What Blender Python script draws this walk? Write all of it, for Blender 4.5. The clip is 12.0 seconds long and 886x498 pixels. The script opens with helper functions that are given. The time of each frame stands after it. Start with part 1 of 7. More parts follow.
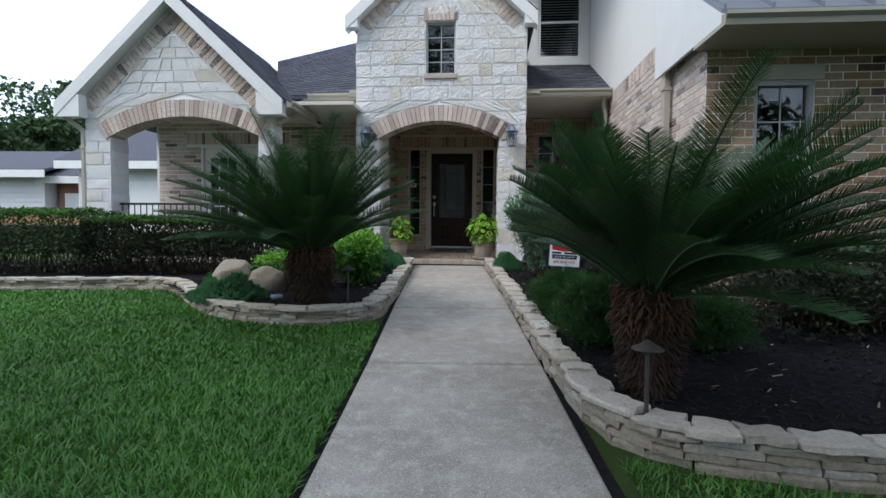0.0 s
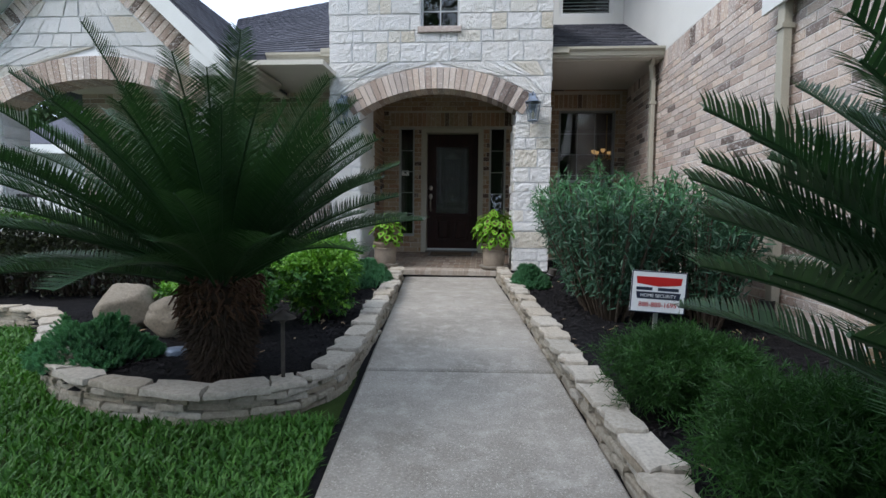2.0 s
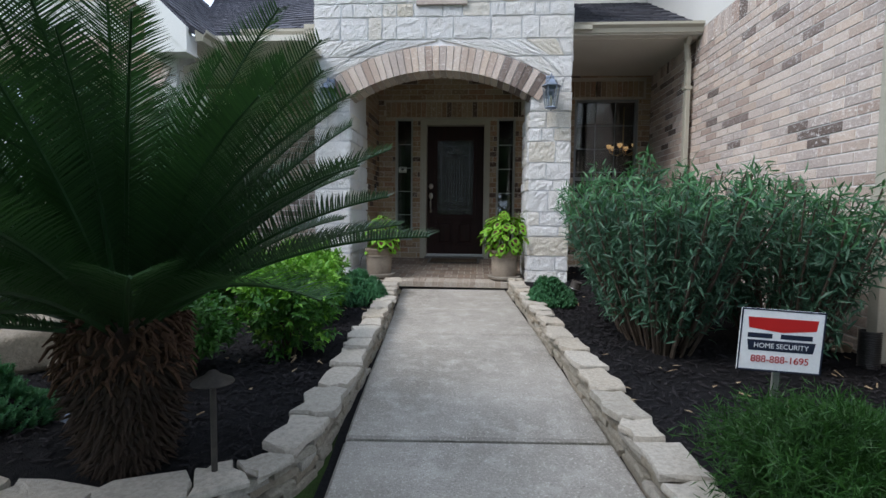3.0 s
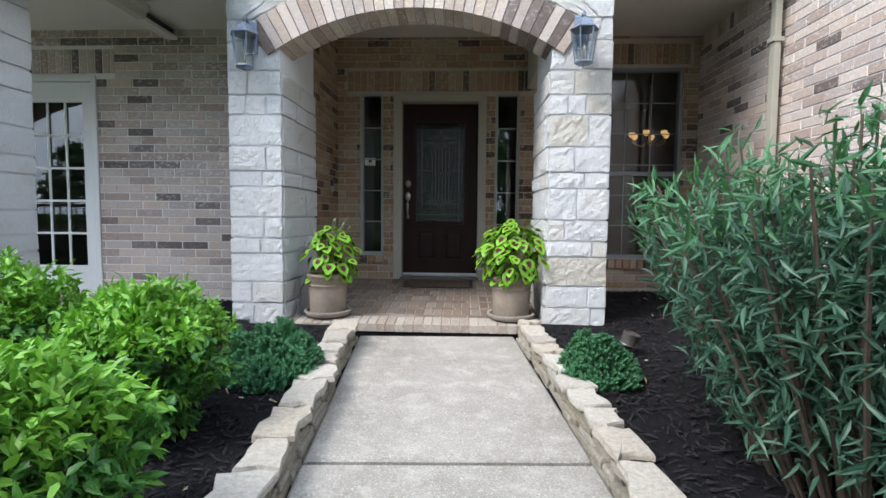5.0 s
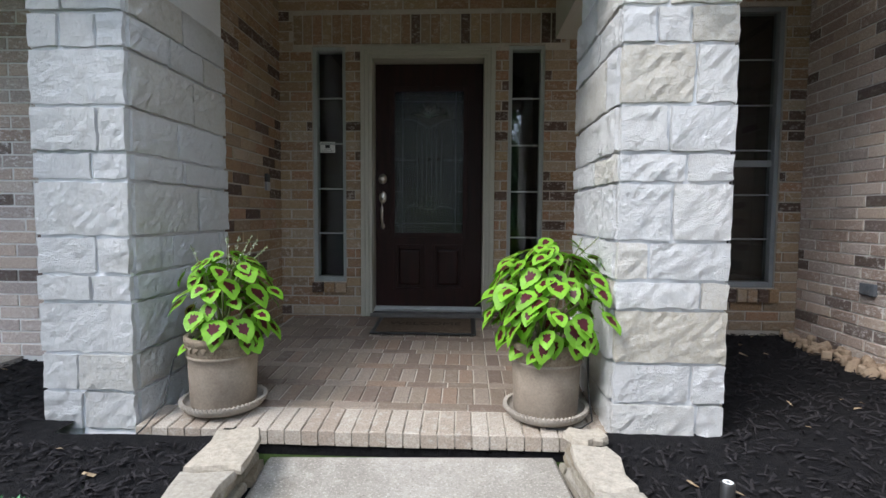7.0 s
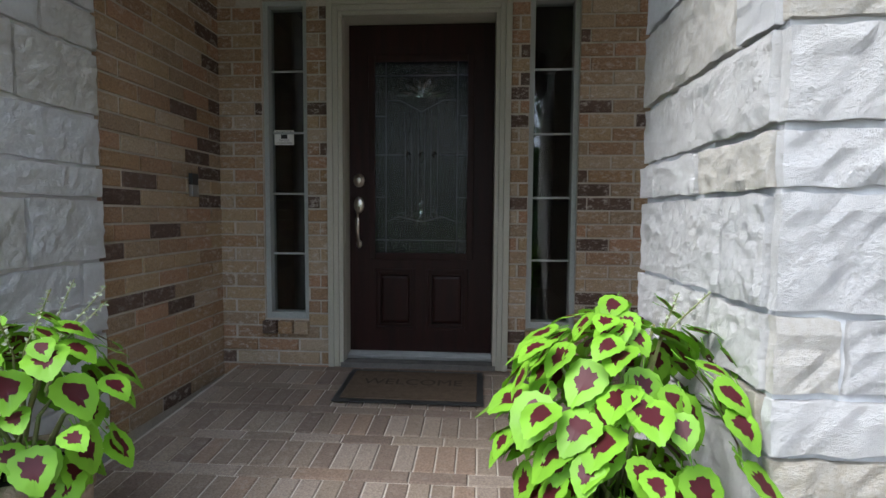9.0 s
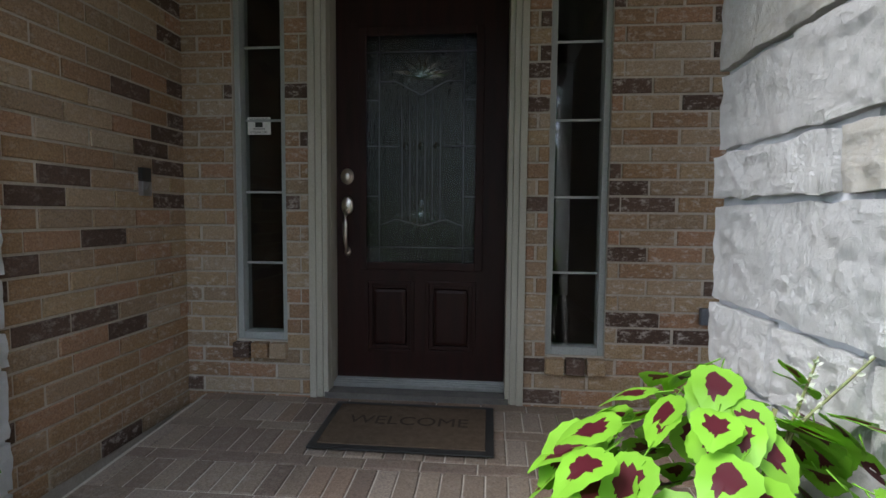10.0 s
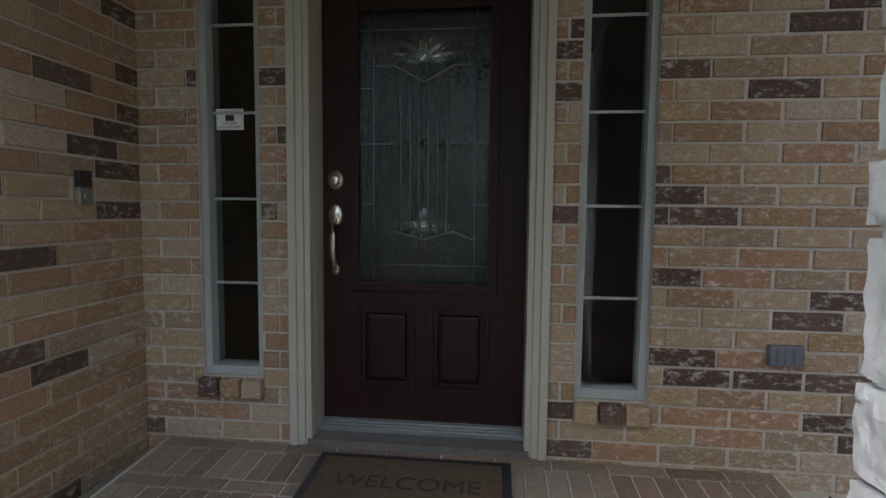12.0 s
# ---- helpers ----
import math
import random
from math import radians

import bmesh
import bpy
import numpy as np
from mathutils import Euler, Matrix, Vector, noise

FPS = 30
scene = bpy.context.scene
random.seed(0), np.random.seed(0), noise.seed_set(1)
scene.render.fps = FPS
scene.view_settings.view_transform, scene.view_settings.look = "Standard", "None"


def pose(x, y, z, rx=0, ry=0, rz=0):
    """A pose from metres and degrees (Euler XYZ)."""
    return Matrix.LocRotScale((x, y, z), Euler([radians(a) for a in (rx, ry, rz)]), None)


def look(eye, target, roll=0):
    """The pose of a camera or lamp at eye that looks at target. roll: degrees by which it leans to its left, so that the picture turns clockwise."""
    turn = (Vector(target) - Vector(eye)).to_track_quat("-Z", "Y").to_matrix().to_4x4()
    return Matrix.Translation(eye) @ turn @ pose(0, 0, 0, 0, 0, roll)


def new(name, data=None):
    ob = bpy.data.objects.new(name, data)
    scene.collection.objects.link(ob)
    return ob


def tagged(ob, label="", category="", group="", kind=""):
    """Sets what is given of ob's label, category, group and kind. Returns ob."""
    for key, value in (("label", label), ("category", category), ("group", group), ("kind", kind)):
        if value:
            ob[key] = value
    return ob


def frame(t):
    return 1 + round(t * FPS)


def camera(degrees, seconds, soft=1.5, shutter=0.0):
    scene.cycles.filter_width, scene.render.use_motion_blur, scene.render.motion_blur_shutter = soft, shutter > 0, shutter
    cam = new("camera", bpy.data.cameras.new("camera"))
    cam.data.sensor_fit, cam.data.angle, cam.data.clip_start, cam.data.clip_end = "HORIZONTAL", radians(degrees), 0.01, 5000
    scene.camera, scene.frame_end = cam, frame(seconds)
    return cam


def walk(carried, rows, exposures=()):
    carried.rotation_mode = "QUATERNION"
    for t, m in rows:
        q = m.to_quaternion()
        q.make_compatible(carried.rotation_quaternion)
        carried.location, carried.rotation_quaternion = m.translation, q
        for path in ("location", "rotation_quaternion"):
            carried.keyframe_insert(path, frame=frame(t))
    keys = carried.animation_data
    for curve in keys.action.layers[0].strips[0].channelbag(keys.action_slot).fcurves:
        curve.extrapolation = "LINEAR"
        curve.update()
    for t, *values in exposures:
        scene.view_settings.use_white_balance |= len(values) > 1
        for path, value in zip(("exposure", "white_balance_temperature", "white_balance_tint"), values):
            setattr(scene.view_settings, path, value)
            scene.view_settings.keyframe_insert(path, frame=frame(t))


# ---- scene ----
cam = camera(81.6, 12.0)
METRES, EYE, TILT, LEAN, TURN = 9.2, 1.0, 0.0, 0.0, 1.6
ROWS = [
    (0.0, 0.0, 0.0, 0.0, 0.02, -2.49, -0.42),
    (0.5, 0.0033, 0.0587, 0.0038, -0.33, -3.04, -0.45),
    (1.0, 0.0031, 0.112, 0.0093, -0.48, -3.51, -0.47),
    (1.5, 0.0021, 0.1722, 0.0131, -0.56, -3.63, -0.53),
    (2.0, -0.0063, 0.2303, 0.0164, -0.49, -3.69, -0.58),
    (2.5, -0.0114, 0.2853, 0.0186, -0.56, -3.7, -0.57),
    (3.0, -0.0119, 0.3366, 0.0208, -0.72, -3.78, -0.59),
    (5.0, -0.0005, 0.5574, 0.0299, -2.09, -3.78, -0.51),
    (5.5, 0.0032, 0.6139, 0.0322, -2.12, -3.81, -0.44),
    (6.0, 0.0044, 0.6642, 0.0334, -2.12, -3.81, -0.42),
    (6.5, 0.0095, 0.7179, 0.0358, -2.15, -3.81, -0.39),
    (8.5, 0.0318, 0.8592, 0.0449, -0.89, -3.76, -0.35),
    (9.0, 0.0323, 0.8882, 0.0478, -0.53, -3.8, -0.41),
    (9.5, 0.0348, 0.9207, 0.0504, 0.01, -3.78, -0.44),
    (10.0, 0.0376, 0.9439, 0.0501, 0.8, -3.97, -0.48),
    (10.5, 0.0371, 0.9661, 0.0547, 1.17, -4.13, -0.5),
    (11.0, 0.0361, 0.9781, 0.0557, 1.31, -4.1, -0.53),
    (11.5, 0.0371, 0.9888, 0.0565, 1.49, -4.22, -0.55),
    (12.0, 0.0373, 0.9941, 0.0567, 1.69, -4.28, -0.57),
]
walk(cam, [(t, pose(0, 0, EYE, TILT, LEAN, TURN) @ pose(METRES * x, METRES * y, METRES * z, 90 + pitch, roll, yaw)) for t, x, y, z, yaw, pitch, roll in ROWS], exposures=[(0.0, 0.42), (2.0, 0.52), (3.2, 0.68), (4.8, 1.33), (6.7, 1.3), (8.5, 1.56), (10.5, 1.5), (11.5, 1.76), (12.0, 1.76)])

# ---- world, sun, exposure ----
SUN_EL, SUN_AZ = 50.0, 232.0
world = bpy.data.worlds.new("overcast_sky")
scene.world = world
world.use_nodes = True
wn = world.node_tree.nodes
sky = wn.new("ShaderNodeTexSky")
sky.sky_type = "NISHITA"
sky.sun_disc = False
sky.sun_elevation, sky.sun_rotation = radians(SUN_EL), radians(SUN_AZ)
sky.air_density, sky.dust_density, sky.ozone_density = 1.0, 6.0, 1.0
wmix = wn.new("ShaderNodeMixRGB")
wmix.inputs[0].default_value = 0.75
wmix.inputs[2].default_value = (9.0, 10.8, 13.8, 1)
world.node_tree.links.new(sky.outputs[0], wmix.inputs[1])
world.node_tree.links.new(wmix.outputs[0], wn["Background"].inputs[0])
wn["Background"].inputs[1].default_value = 0.12
sun = new("sun", bpy.data.lights.new("sun", "SUN"))
sun.data.energy, sun.data.angle, sun.data.color = 1.3, radians(25), (1.0, 0.99, 0.98)
sun.matrix_world = look((0, 0, 30), (30 * math.cos(radians(SUN_EL)) * -math.sin(radians(SUN_AZ)), 30 * math.cos(radians(SUN_EL)) * -math.cos(radians(SUN_AZ)), 30 - 30 * math.sin(radians(SUN_EL))))

# ---- helpers of this scene ----


class MB:
    """Gathers vertices and faces of one mesh, with a material slot for each face."""

    def __init__(self):
        self.v, self.f, self.m = [], [], []

    def add(self, verts, faces, slot=0, mat=None):
        n = len(self.v)
        if mat is not None:
            verts = [mat @ Vector(p) for p in verts]
        self.v.extend([tuple(p) for p in verts])
        self.f.extend([tuple(i + n for i in f) for f in faces])
        self.m.extend([slot] * len(faces))
        return self

    def box(self, a, b, slot=0, mat=None, bev=0.0):
        x0, y0, z0 = a
        x1, y1, z1 = b
        if bev <= 0:
            vs = [(x0, y0, z0), (x1, y0, z0), (x1, y1, z0), (x0, y1, z0), (x0, y0, z1), (x1, y0, z1), (x1, y1, z1), (x0, y1, z1)]
            return self.add(vs, [(0, 3, 2, 1), (4, 5, 6, 7), (0, 1, 5, 4), (1, 2, 6, 5), (2, 3, 7, 6), (3, 0, 4, 7)], slot, mat)
        bm = bmesh.new()
        bmesh.ops.create_cube(bm, size=1.0, matrix=Matrix.LocRotScale(((x0 + x1) / 2, (y0 + y1) / 2, (z0 + z1) / 2), None, (x1 - x0, y1 - y0, z1 - z0)))
        bmesh.ops.bevel(bm, geom=bm.edges[:], offset=bev, segments=2, affect="EDGES", profile=0.6)
        bm.verts.index_update()
        self.add([v.co[:] for v in bm.verts], [[v.index for v in f.verts] for f in bm.faces], slot, mat)
        bm.free()
        return self

    def lathe(self, profile, n=32, slot=0, mat=None, cap=False):
        vs, fs = [], []
        for r, z in profile:
            for i in range(n):
                a = 2 * math.pi * i / n
                vs.append((r * math.cos(a), r * math.sin(a), z))
        for k in range(len(profile) - 1):
            for i in range(n):
                j = (i + 1) % n
                fs.append((k * n + i, k * n + j, (k + 1) * n + j, (k + 1) * n + i))
        if cap:
            fs.append(tuple(range((len(profile) - 1) * n, len(profile) * n)))
            fs.append(tuple(reversed(range(n))))
        return self.add(vs, fs, slot, mat)

    def tube(self, path, radii, n=6, slot=0, mat=None):
        path = [Vector(p) for p in path]
        if not hasattr(radii, "__len__"):
            radii = [radii] * len(path)
        vs, fs = [], []
        up = Vector((0.13, 0.27, 0.95)).normalized()
        for k, p in enumerate(path):
            d = (path[min(k + 1, len(path) - 1)] - path[max(k - 1, 0)]).normalized()
            a = d.cross(up)
            if a.length < 1e-3:
                a = d.cross(Vector((1, 0, 0)))
            a.normalize()
            b = d.cross(a)
            for i in range(n):
                t = 2 * math.pi * i / n
                vs.append(p + (a * math.cos(t) + b * math.sin(t)) * radii[k])
        for k in range(len(path) - 1):
            for i in range(n):
                j = (i + 1) % n
                fs.append((k * n + i, k * n + j, (k + 1) * n + j, (k + 1) * n + i))
        fs.append(tuple(reversed(range(n))))
        fs.append(tuple(range((len(path) - 1) * n, len(path) * n)))
        return self.add(vs, fs, slot, mat)

    def prism(self, poly, axis_vec, slot=0, mat=None):
        """A polygon pushed along a vector."""
        n = len(poly)
        d = Vector(axis_vec)
        vs = [Vector(p) for p in poly] + [Vector(p) + d for p in poly]
        fs = [tuple(range(n)), tuple(reversed(range(n, 2 * n)))] + [(i, i + n, (i + 1) % n + n, (i + 1) % n) for i in range(n)]
        return self.add(vs, fs, slot, mat)

    def mesh(self, name, mats, smooth=False, recalc=True):
        me = bpy.data.meshes.new(name)
        me.from_pydata(self.v, [], self.f)
        for m in mats if isinstance(mats, (list, tuple)) else [mats]:
            me.materials.append(m)
        me.polygons.foreach_set("material_index", self.m)
        if smooth:
            me.polygons.foreach_set("use_smooth", [True] * len(self.f))
        if recalc and len(self.f) < 60000:
            bm = bmesh.new()
            bm.from_mesh(me)
            bmesh.ops.recalc_face_normals(bm, faces=bm.faces)
            bm.to_mesh(me)
            bm.free()
        me.update()
        return me

    def ob(self, name, mats, parent=None, label="", smooth=False, recalc=True):
        o = new(name, self.mesh(name, mats, smooth, recalc))
        if parent is not None:
            o.parent = parent
        if label:
            o["label"] = label
        return o


def thing(name, label, category, m=None, group="", kind=""):
    """An Empty at a thing's base."""
    o = new(name)
    if m is not None:
        o.matrix_world = m
    return tagged(o, label, category, group, kind)


def R(a, b):
    return random.uniform(a, b)


def ground_z(y):
    """The height of the ground, which rises gently to the house."""
    return -0.13 + 0.0475 * min(max(y, -2.0), 9.2)


# ---- materials ----


def material(name, rough=0.6, metal=0.0):
    m = bpy.data.materials.new(name)
    m.use_nodes = True
    b = m.node_tree.nodes["Principled BSDF"]
    b.inputs["Roughness"].default_value = rough
    b.inputs["Metallic"].default_value = metal
    return m, m.node_tree.nodes, m.node_tree.links, b


def mixcol(n, l, fac, a, b, mode="MIX"):
    x = n.new("ShaderNodeMixRGB")
    x.blend_type = mode
    for i, v in ((0, fac), (1, a), (2, b)):
        if isinstance(v, (int, float)):
            x.inputs[i].default_value = v
        elif isinstance(v, tuple):
            x.inputs[i].default_value = (*v, 1)
        else:
            l.new(v, x.inputs[i])
    return x.outputs[0]


def coords(n, l, space="Object"):
    return n.new("ShaderNodeTexCoord").outputs[space] if space != "World" else n.new("ShaderNodeNewGeometry").outputs["Position"]


def noise_tex(n, l, vec, scale, detail=4.0, rough=0.6, stretch=None):
    if stretch:
        mp = n.new("ShaderNodeMapping")
        mp.inputs["Scale"].default_value = stretch
        l.new(vec, mp.inputs[0])
        vec = mp.outputs[0]
    t = n.new("ShaderNodeTexNoise")
    l.new(vec, t.inputs["Vector"])
    t.inputs["Scale"].default_value, t.inputs["Detail"].default_value, t.inputs["Roughness"].default_value = scale, detail, rough
    return t.outputs[0]


def ramp(n, l, fac, stops, mode="LINEAR"):
    r = n.new("ShaderNodeValToRGB")
    r.color_ramp.interpolation = mode
    e = r.color_ramp.elements
    while len(e) < len(stops):
        e.new(0.5)
    for k, (p, c) in enumerate(stops):
        e[k].position = p
        e[k].color = (*c, 1) if isinstance(c, tuple) else (c, c, c, 1)
    l.new(fac, r.inputs[0])
    return r.outputs[0]


def bump(n, l, b, height, strength, dist):
    x = n.new("ShaderNodeBump")
    x.inputs["Strength"].default_value, x.inputs["Distance"].default_value = strength, dist
    l.new(height, x.inputs["Height"])
    l.new(x.outputs[0], b.inputs["Normal"])


def varied(name, c1, c2, scale=8.0, rough=0.7, fine=60.0, bump_d=0.004, bump_s=0.5, metal=0.0, space="World", stretch=None, spec=0.5):
    """A surface with colour variation at two scales and fine relief."""
    m, n, l, b = material(name, rough, metal)
    v = coords(n, l, space)
    a = noise_tex(n, l, v, scale, 4, 0.6, stretch)
    f = noise_tex(n, l, v, fine, 3, 0.7, stretch)
    c = mixcol(n, l, ramp(n, l, a, [(0.3, 0.0), (0.7, 1.0)]), c1, c2)
    c = mixcol(n, l, 0.35, c, ramp(n, l, f, [(0.25, 0.35), (0.75, 0.85)]), "OVERLAY")
    l.new(c, b.inputs["Base Color"])
    b.inputs["Specular IOR Level"].default_value = spec
    if bump_s > 0:
        bump(n, l, b, f, bump_s, bump_d)
    return m


def brick_material(name, island, stops, smear=(0.52, 0.47, 0.42), smear_amount=0.55):
    m, n, l, b = material(name, 0.9)
    g = n.new("ShaderNodeNewGeometry")
    rnd = g.outputs["Random Per Island"] if island else n.new("ShaderNodeObjectInfo").outputs["Random"]
    v = g.outputs["Position"]
    base = ramp(n, l, rnd, stops, "CONSTANT")
    big = noise_tex(n, l, v, 34, 6, 0.75, (0.7, 0.7, 1.3))
    fine = noise_tex(n, l, v, 120, 4, 0.8)
    base = mixcol(n, l, 0.7, base, ramp(n, l, fine, [(0.3, 0.2), (0.7, 0.8)]), "OVERLAY")
    patch = noise_tex(n, l, v, 1.3, 2, 0.5)
    am = n.new("ShaderNodeMath")
    am.operation = "MULTIPLY"
    l.new(ramp(n, l, big, [(0.52, 0.0), (0.64, 1.0)]), am.inputs[0])
    l.new(ramp(n, l, patch, [(0.35, 0.15), (0.65, smear_amount)]), am.inputs[1])
    c = mixcol(n, l, am.outputs[0], base, smear)
    l.new(c, b.inputs["Base Color"])
    b.inputs["Specular IOR Level"].default_value = 0.3
    bump(n, l, b, mixcol(n, l, 0.5, big, fine), 0.6, 0.004)
    return m


TAN = [(0.0, (0.29, 0.185, 0.105)), (0.12, (0.34, 0.245, 0.15)), (0.24, (0.27, 0.17, 0.104)), (0.36, (0.31, 0.215, 0.14)), (0.48, (0.35, 0.26, 0.175)), (0.60, (0.32, 0.19, 0.118)), (0.70, (0.27, 0.195, 0.13)), (0.82, (0.37, 0.29, 0.21)), (0.88, (0.085, 0.055, 0.042)), (0.95, (0.11, 0.072, 0.055))]
PALE = [(0.0, (0.47, 0.375, 0.32)), (0.15, (0.58, 0.49, 0.43)), (0.3, (0.39, 0.30, 0.255)), (0.45, (0.53, 0.45, 0.405)), (0.6, (0.57, 0.46, 0.385)), (0.74, (0.44, 0.37, 0.335)), (0.9, (0.15, 0.115, 0.10)), (0.96, (0.21, 0.165, 0.148))]
M_BRICK = brick_material("porch_brick", False, TAN, (0.60, 0.55, 0.50), 0.8)
M_BRICK_I = brick_material("porch_brick_joined", True, TAN, (0.60, 0.55, 0.50), 0.8)
M_PALE = brick_material("weathered_brick", False, PALE, (0.84, 0.81, 0.79), 1.0)
M_PALE_I = brick_material("weathered_brick_joined", True, PALE, (0.84, 0.81, 0.79), 1.0)
M_FLOORBRICK = brick_material("porch_floor_brick", False, [(0.0, (0.1945, 0.1509, 0.1174)), (0.2, (0.2281, 0.1811, 0.1409)), (0.4, (0.1744, 0.1308, 0.104)), (0.6, (0.2214, 0.1576, 0.1174)), (0.75, (0.2482, 0.2012, 0.1643)), (0.9, (0.1576, 0.1174, 0.09391))], (0.3019, 0.2683, 0.2281), 0.5)
M_MORTAR = varied("mortar", (0.47, 0.42, 0.36), (0.38, 0.335, 0.28), 6, 0.95, 90, 0.003, 0.6)
M_PALEMORTAR = varied("pale_mortar", (0.80, 0.78, 0.75), (0.70, 0.68, 0.65), 6, 0.95, 90, 0.003, 0.6)
M_STONEMORTAR = varied("stone_mortar", (0.82, 0.83, 0.85), (0.76, 0.77, 0.79), 6, 0.95, 70, 0.003, 0.6)


def stone_material(name, tones, rough_bump=0.03):
    """Split stone: tone by piece, stains in patches, chipped relief and pits."""
    m, n, l, b = material(name, 0.92)
    g = n.new("ShaderNodeNewGeometry")
    v = g.outputs["Position"]
    base = ramp(n, l, n.new("ShaderNodeObjectInfo").outputs["Random"], tones, "LINEAR")
    big = noise_tex(n, l, v, 4.5, 5, 0.65)
    fine = noise_tex(n, l, v, 46, 10, 0.78)
    pit = noise_tex(n, l, v, 95, 5, 0.8)
    c = mixcol(n, l, ramp(n, l, big, [(0.52, 0.0), (0.74, 0.3)]), base, tuple(0.85 * w for w in tones[-1][1]))
    c = mixcol(n, l, 0.5, c, ramp(n, l, fine, [(0.34, 0.34), (0.60, 0.84)]), "OVERLAY")
    c = mixcol(n, l, ramp(n, l, pit, [(0.30, 0.3), (0.38, 0.0)]), c, tuple(0.5 * w for w in tones[0][1]))
    l.new(c, b.inputs["Base Color"])
    b.inputs["Specular IOR Level"].default_value = 0.2
    bump(n, l, b, mixcol(n, l, 0.4, fine, pit), 1.0, rough_bump)
    return m


M_LIME = stone_material("limestone", [(0.0, (0.78, 0.785, 0.79)), (0.35, (0.88, 0.885, 0.89)), (0.7, (0.84, 0.835, 0.82)), (0.9, (0.78, 0.745, 0.67)), (1.0, (0.66, 0.60, 0.49))], 0.045)
M_FLAG = stone_material("flagstone", [(0.0, (0.27, 0.24, 0.19)), (0.4, (0.38, 0.345, 0.285)), (0.75, (0.31, 0.26, 0.195)), (1.0, (0.44, 0.41, 0.36))], 0.025)
M_CAP = stone_material("cap_flagstone", [(0.0, (0.33, 0.30, 0.255)), (0.5, (0.43, 0.395, 0.345)), (1.0, (0.37, 0.32, 0.255))], 0.010)
M_BOULDER = stone_material("boulder_stone", [(0.0, (0.25, 0.215, 0.17)), (1.0, (0.33, 0.285, 0.23))], 0.03)
def concrete_material():
    """Broom-finished concrete with exposed grit, stains and paler patches."""
    m, n, l, b = material("aged_concrete", 0.95)
    v = coords(n, l, "World")
    big = noise_tex(n, l, v, 1.3, 5, 0.6)
    mid = noise_tex(n, l, v, 9, 4, 0.6)
    grit = noise_tex(n, l, v, 95, 4, 0.9)
    c = mixcol(n, l, ramp(n, l, big, [(0.35, 0.0), (0.65, 1.0)]), (0.25, 0.228, 0.198), (0.36, 0.333, 0.296))
    c = mixcol(n, l, ramp(n, l, mid, [(0.48, 0.0), (0.70, 0.6)]), c, (0.47, 0.44, 0.40))
    c = mixcol(n, l, ramp(n, l, grit, [(0.56, 0.0), (0.64, 0.85)]), c, (0.68, 0.64, 0.57))
    c = mixcol(n, l, ramp(n, l, grit, [(0.34, 0.85), (0.43, 0.0)]), c, (0.095, 0.08, 0.066))
    l.new(c, b.inputs["Base Color"])
    b.inputs["Specular IOR Level"].default_value = 0.25
    bump(n, l, b, grit, 0.9, 0.005)
    return m


M_CONCRETE = concrete_material()
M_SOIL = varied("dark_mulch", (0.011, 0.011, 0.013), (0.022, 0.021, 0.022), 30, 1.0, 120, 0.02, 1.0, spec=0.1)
M_LAWNSOIL = varied("lawn_thatch", (0.045, 0.075, 0.02), (0.03, 0.05, 0.016), 3, 1.0, 80, 0.02, 0.8, spec=0.1)
M_TRIM = varied("cream_trim_paint", (0.3905, 0.3709, 0.3059), (0.3644, 0.3449, 0.2864), 3, 0.5, 150, 0.001, 0.15)
M_WHITE = varied("white_trim_paint", (0.74, 0.75, 0.74), (0.68, 0.69, 0.68), 3, 0.5, 150, 0.001, 0.15)
M_STUCCO = varied("pale_stucco", (0.74, 0.74, 0.71), (0.69, 0.69, 0.665), 1.5, 0.95, 180, 0.003, 0.5)
M_CEIL = varied("painted_ceiling", (0.62, 0.59, 0.52), (0.57, 0.54, 0.48), 2, 0.8, 120, 0.001, 0.2)
M_SHINGLE = varied("slate_grey_shingle", (0.045, 0.047, 0.062), (0.085, 0.088, 0.11), 18, 0.95, 220, 0.003, 0.8)
M_METALROOF = varied("standing_seam_metal", (0.20, 0.22, 0.26), (0.24, 0.26, 0.30), 2, 0.35, 60, 0.0005, 0.1, 0.5)
M_ROOMGLOOM = varied("painted_room_gloom", (0.03, 0.026, 0.022), (0.02, 0.018, 0.015), 2, 0.9, 40, 0.001, 0.1)
M_VINYL = varied("white_vinyl", (0.4216, 0.4352, 0.4352), (0.3876, 0.4012, 0.408), 4, 0.45, 120, 0.0005, 0.1)


def glass_material(name, rough=0.0, rain=False, tint=(0.8, 0.86, 0.84)):
    m, n, l, b = material(name, rough)
    b.inputs["Base Color"].default_value = (*tint, 1)
    b.inputs["Transmission Weight"].default_value = 1.0
    b.inputs["IOR"].default_value = 1.5
    if rain:
        v = coords(n, l, "World")
        bump(n, l, b, noise_tex(n, l, v, 48, 3, 0.6, (1, 1, 0.28)), 0.9, 0.013)
    return m


M_GLASS = glass_material("window_glass")
M_RAIN = glass_material("rain_glass", 0.02, True)

# ---- setting: ground ----
PATH = [(-1.5, -0.63, 0.63), (1.9, -0.60, 0.61), (3.6, -0.63, 0.60), (5.85, -0.70, 0.57), (7.05, -0.72, 0.54), (9.21, -0.775, 0.465)]


def path_edge(y, side):
    for (ya, *a), (yb, *b) in zip(PATH, PATH[1:]):
        if y <= yb:
            k = (y - ya) / (yb - ya)
            return a[side] * (1 - k) + b[side] * k
    return PATH[-1][1 + side]


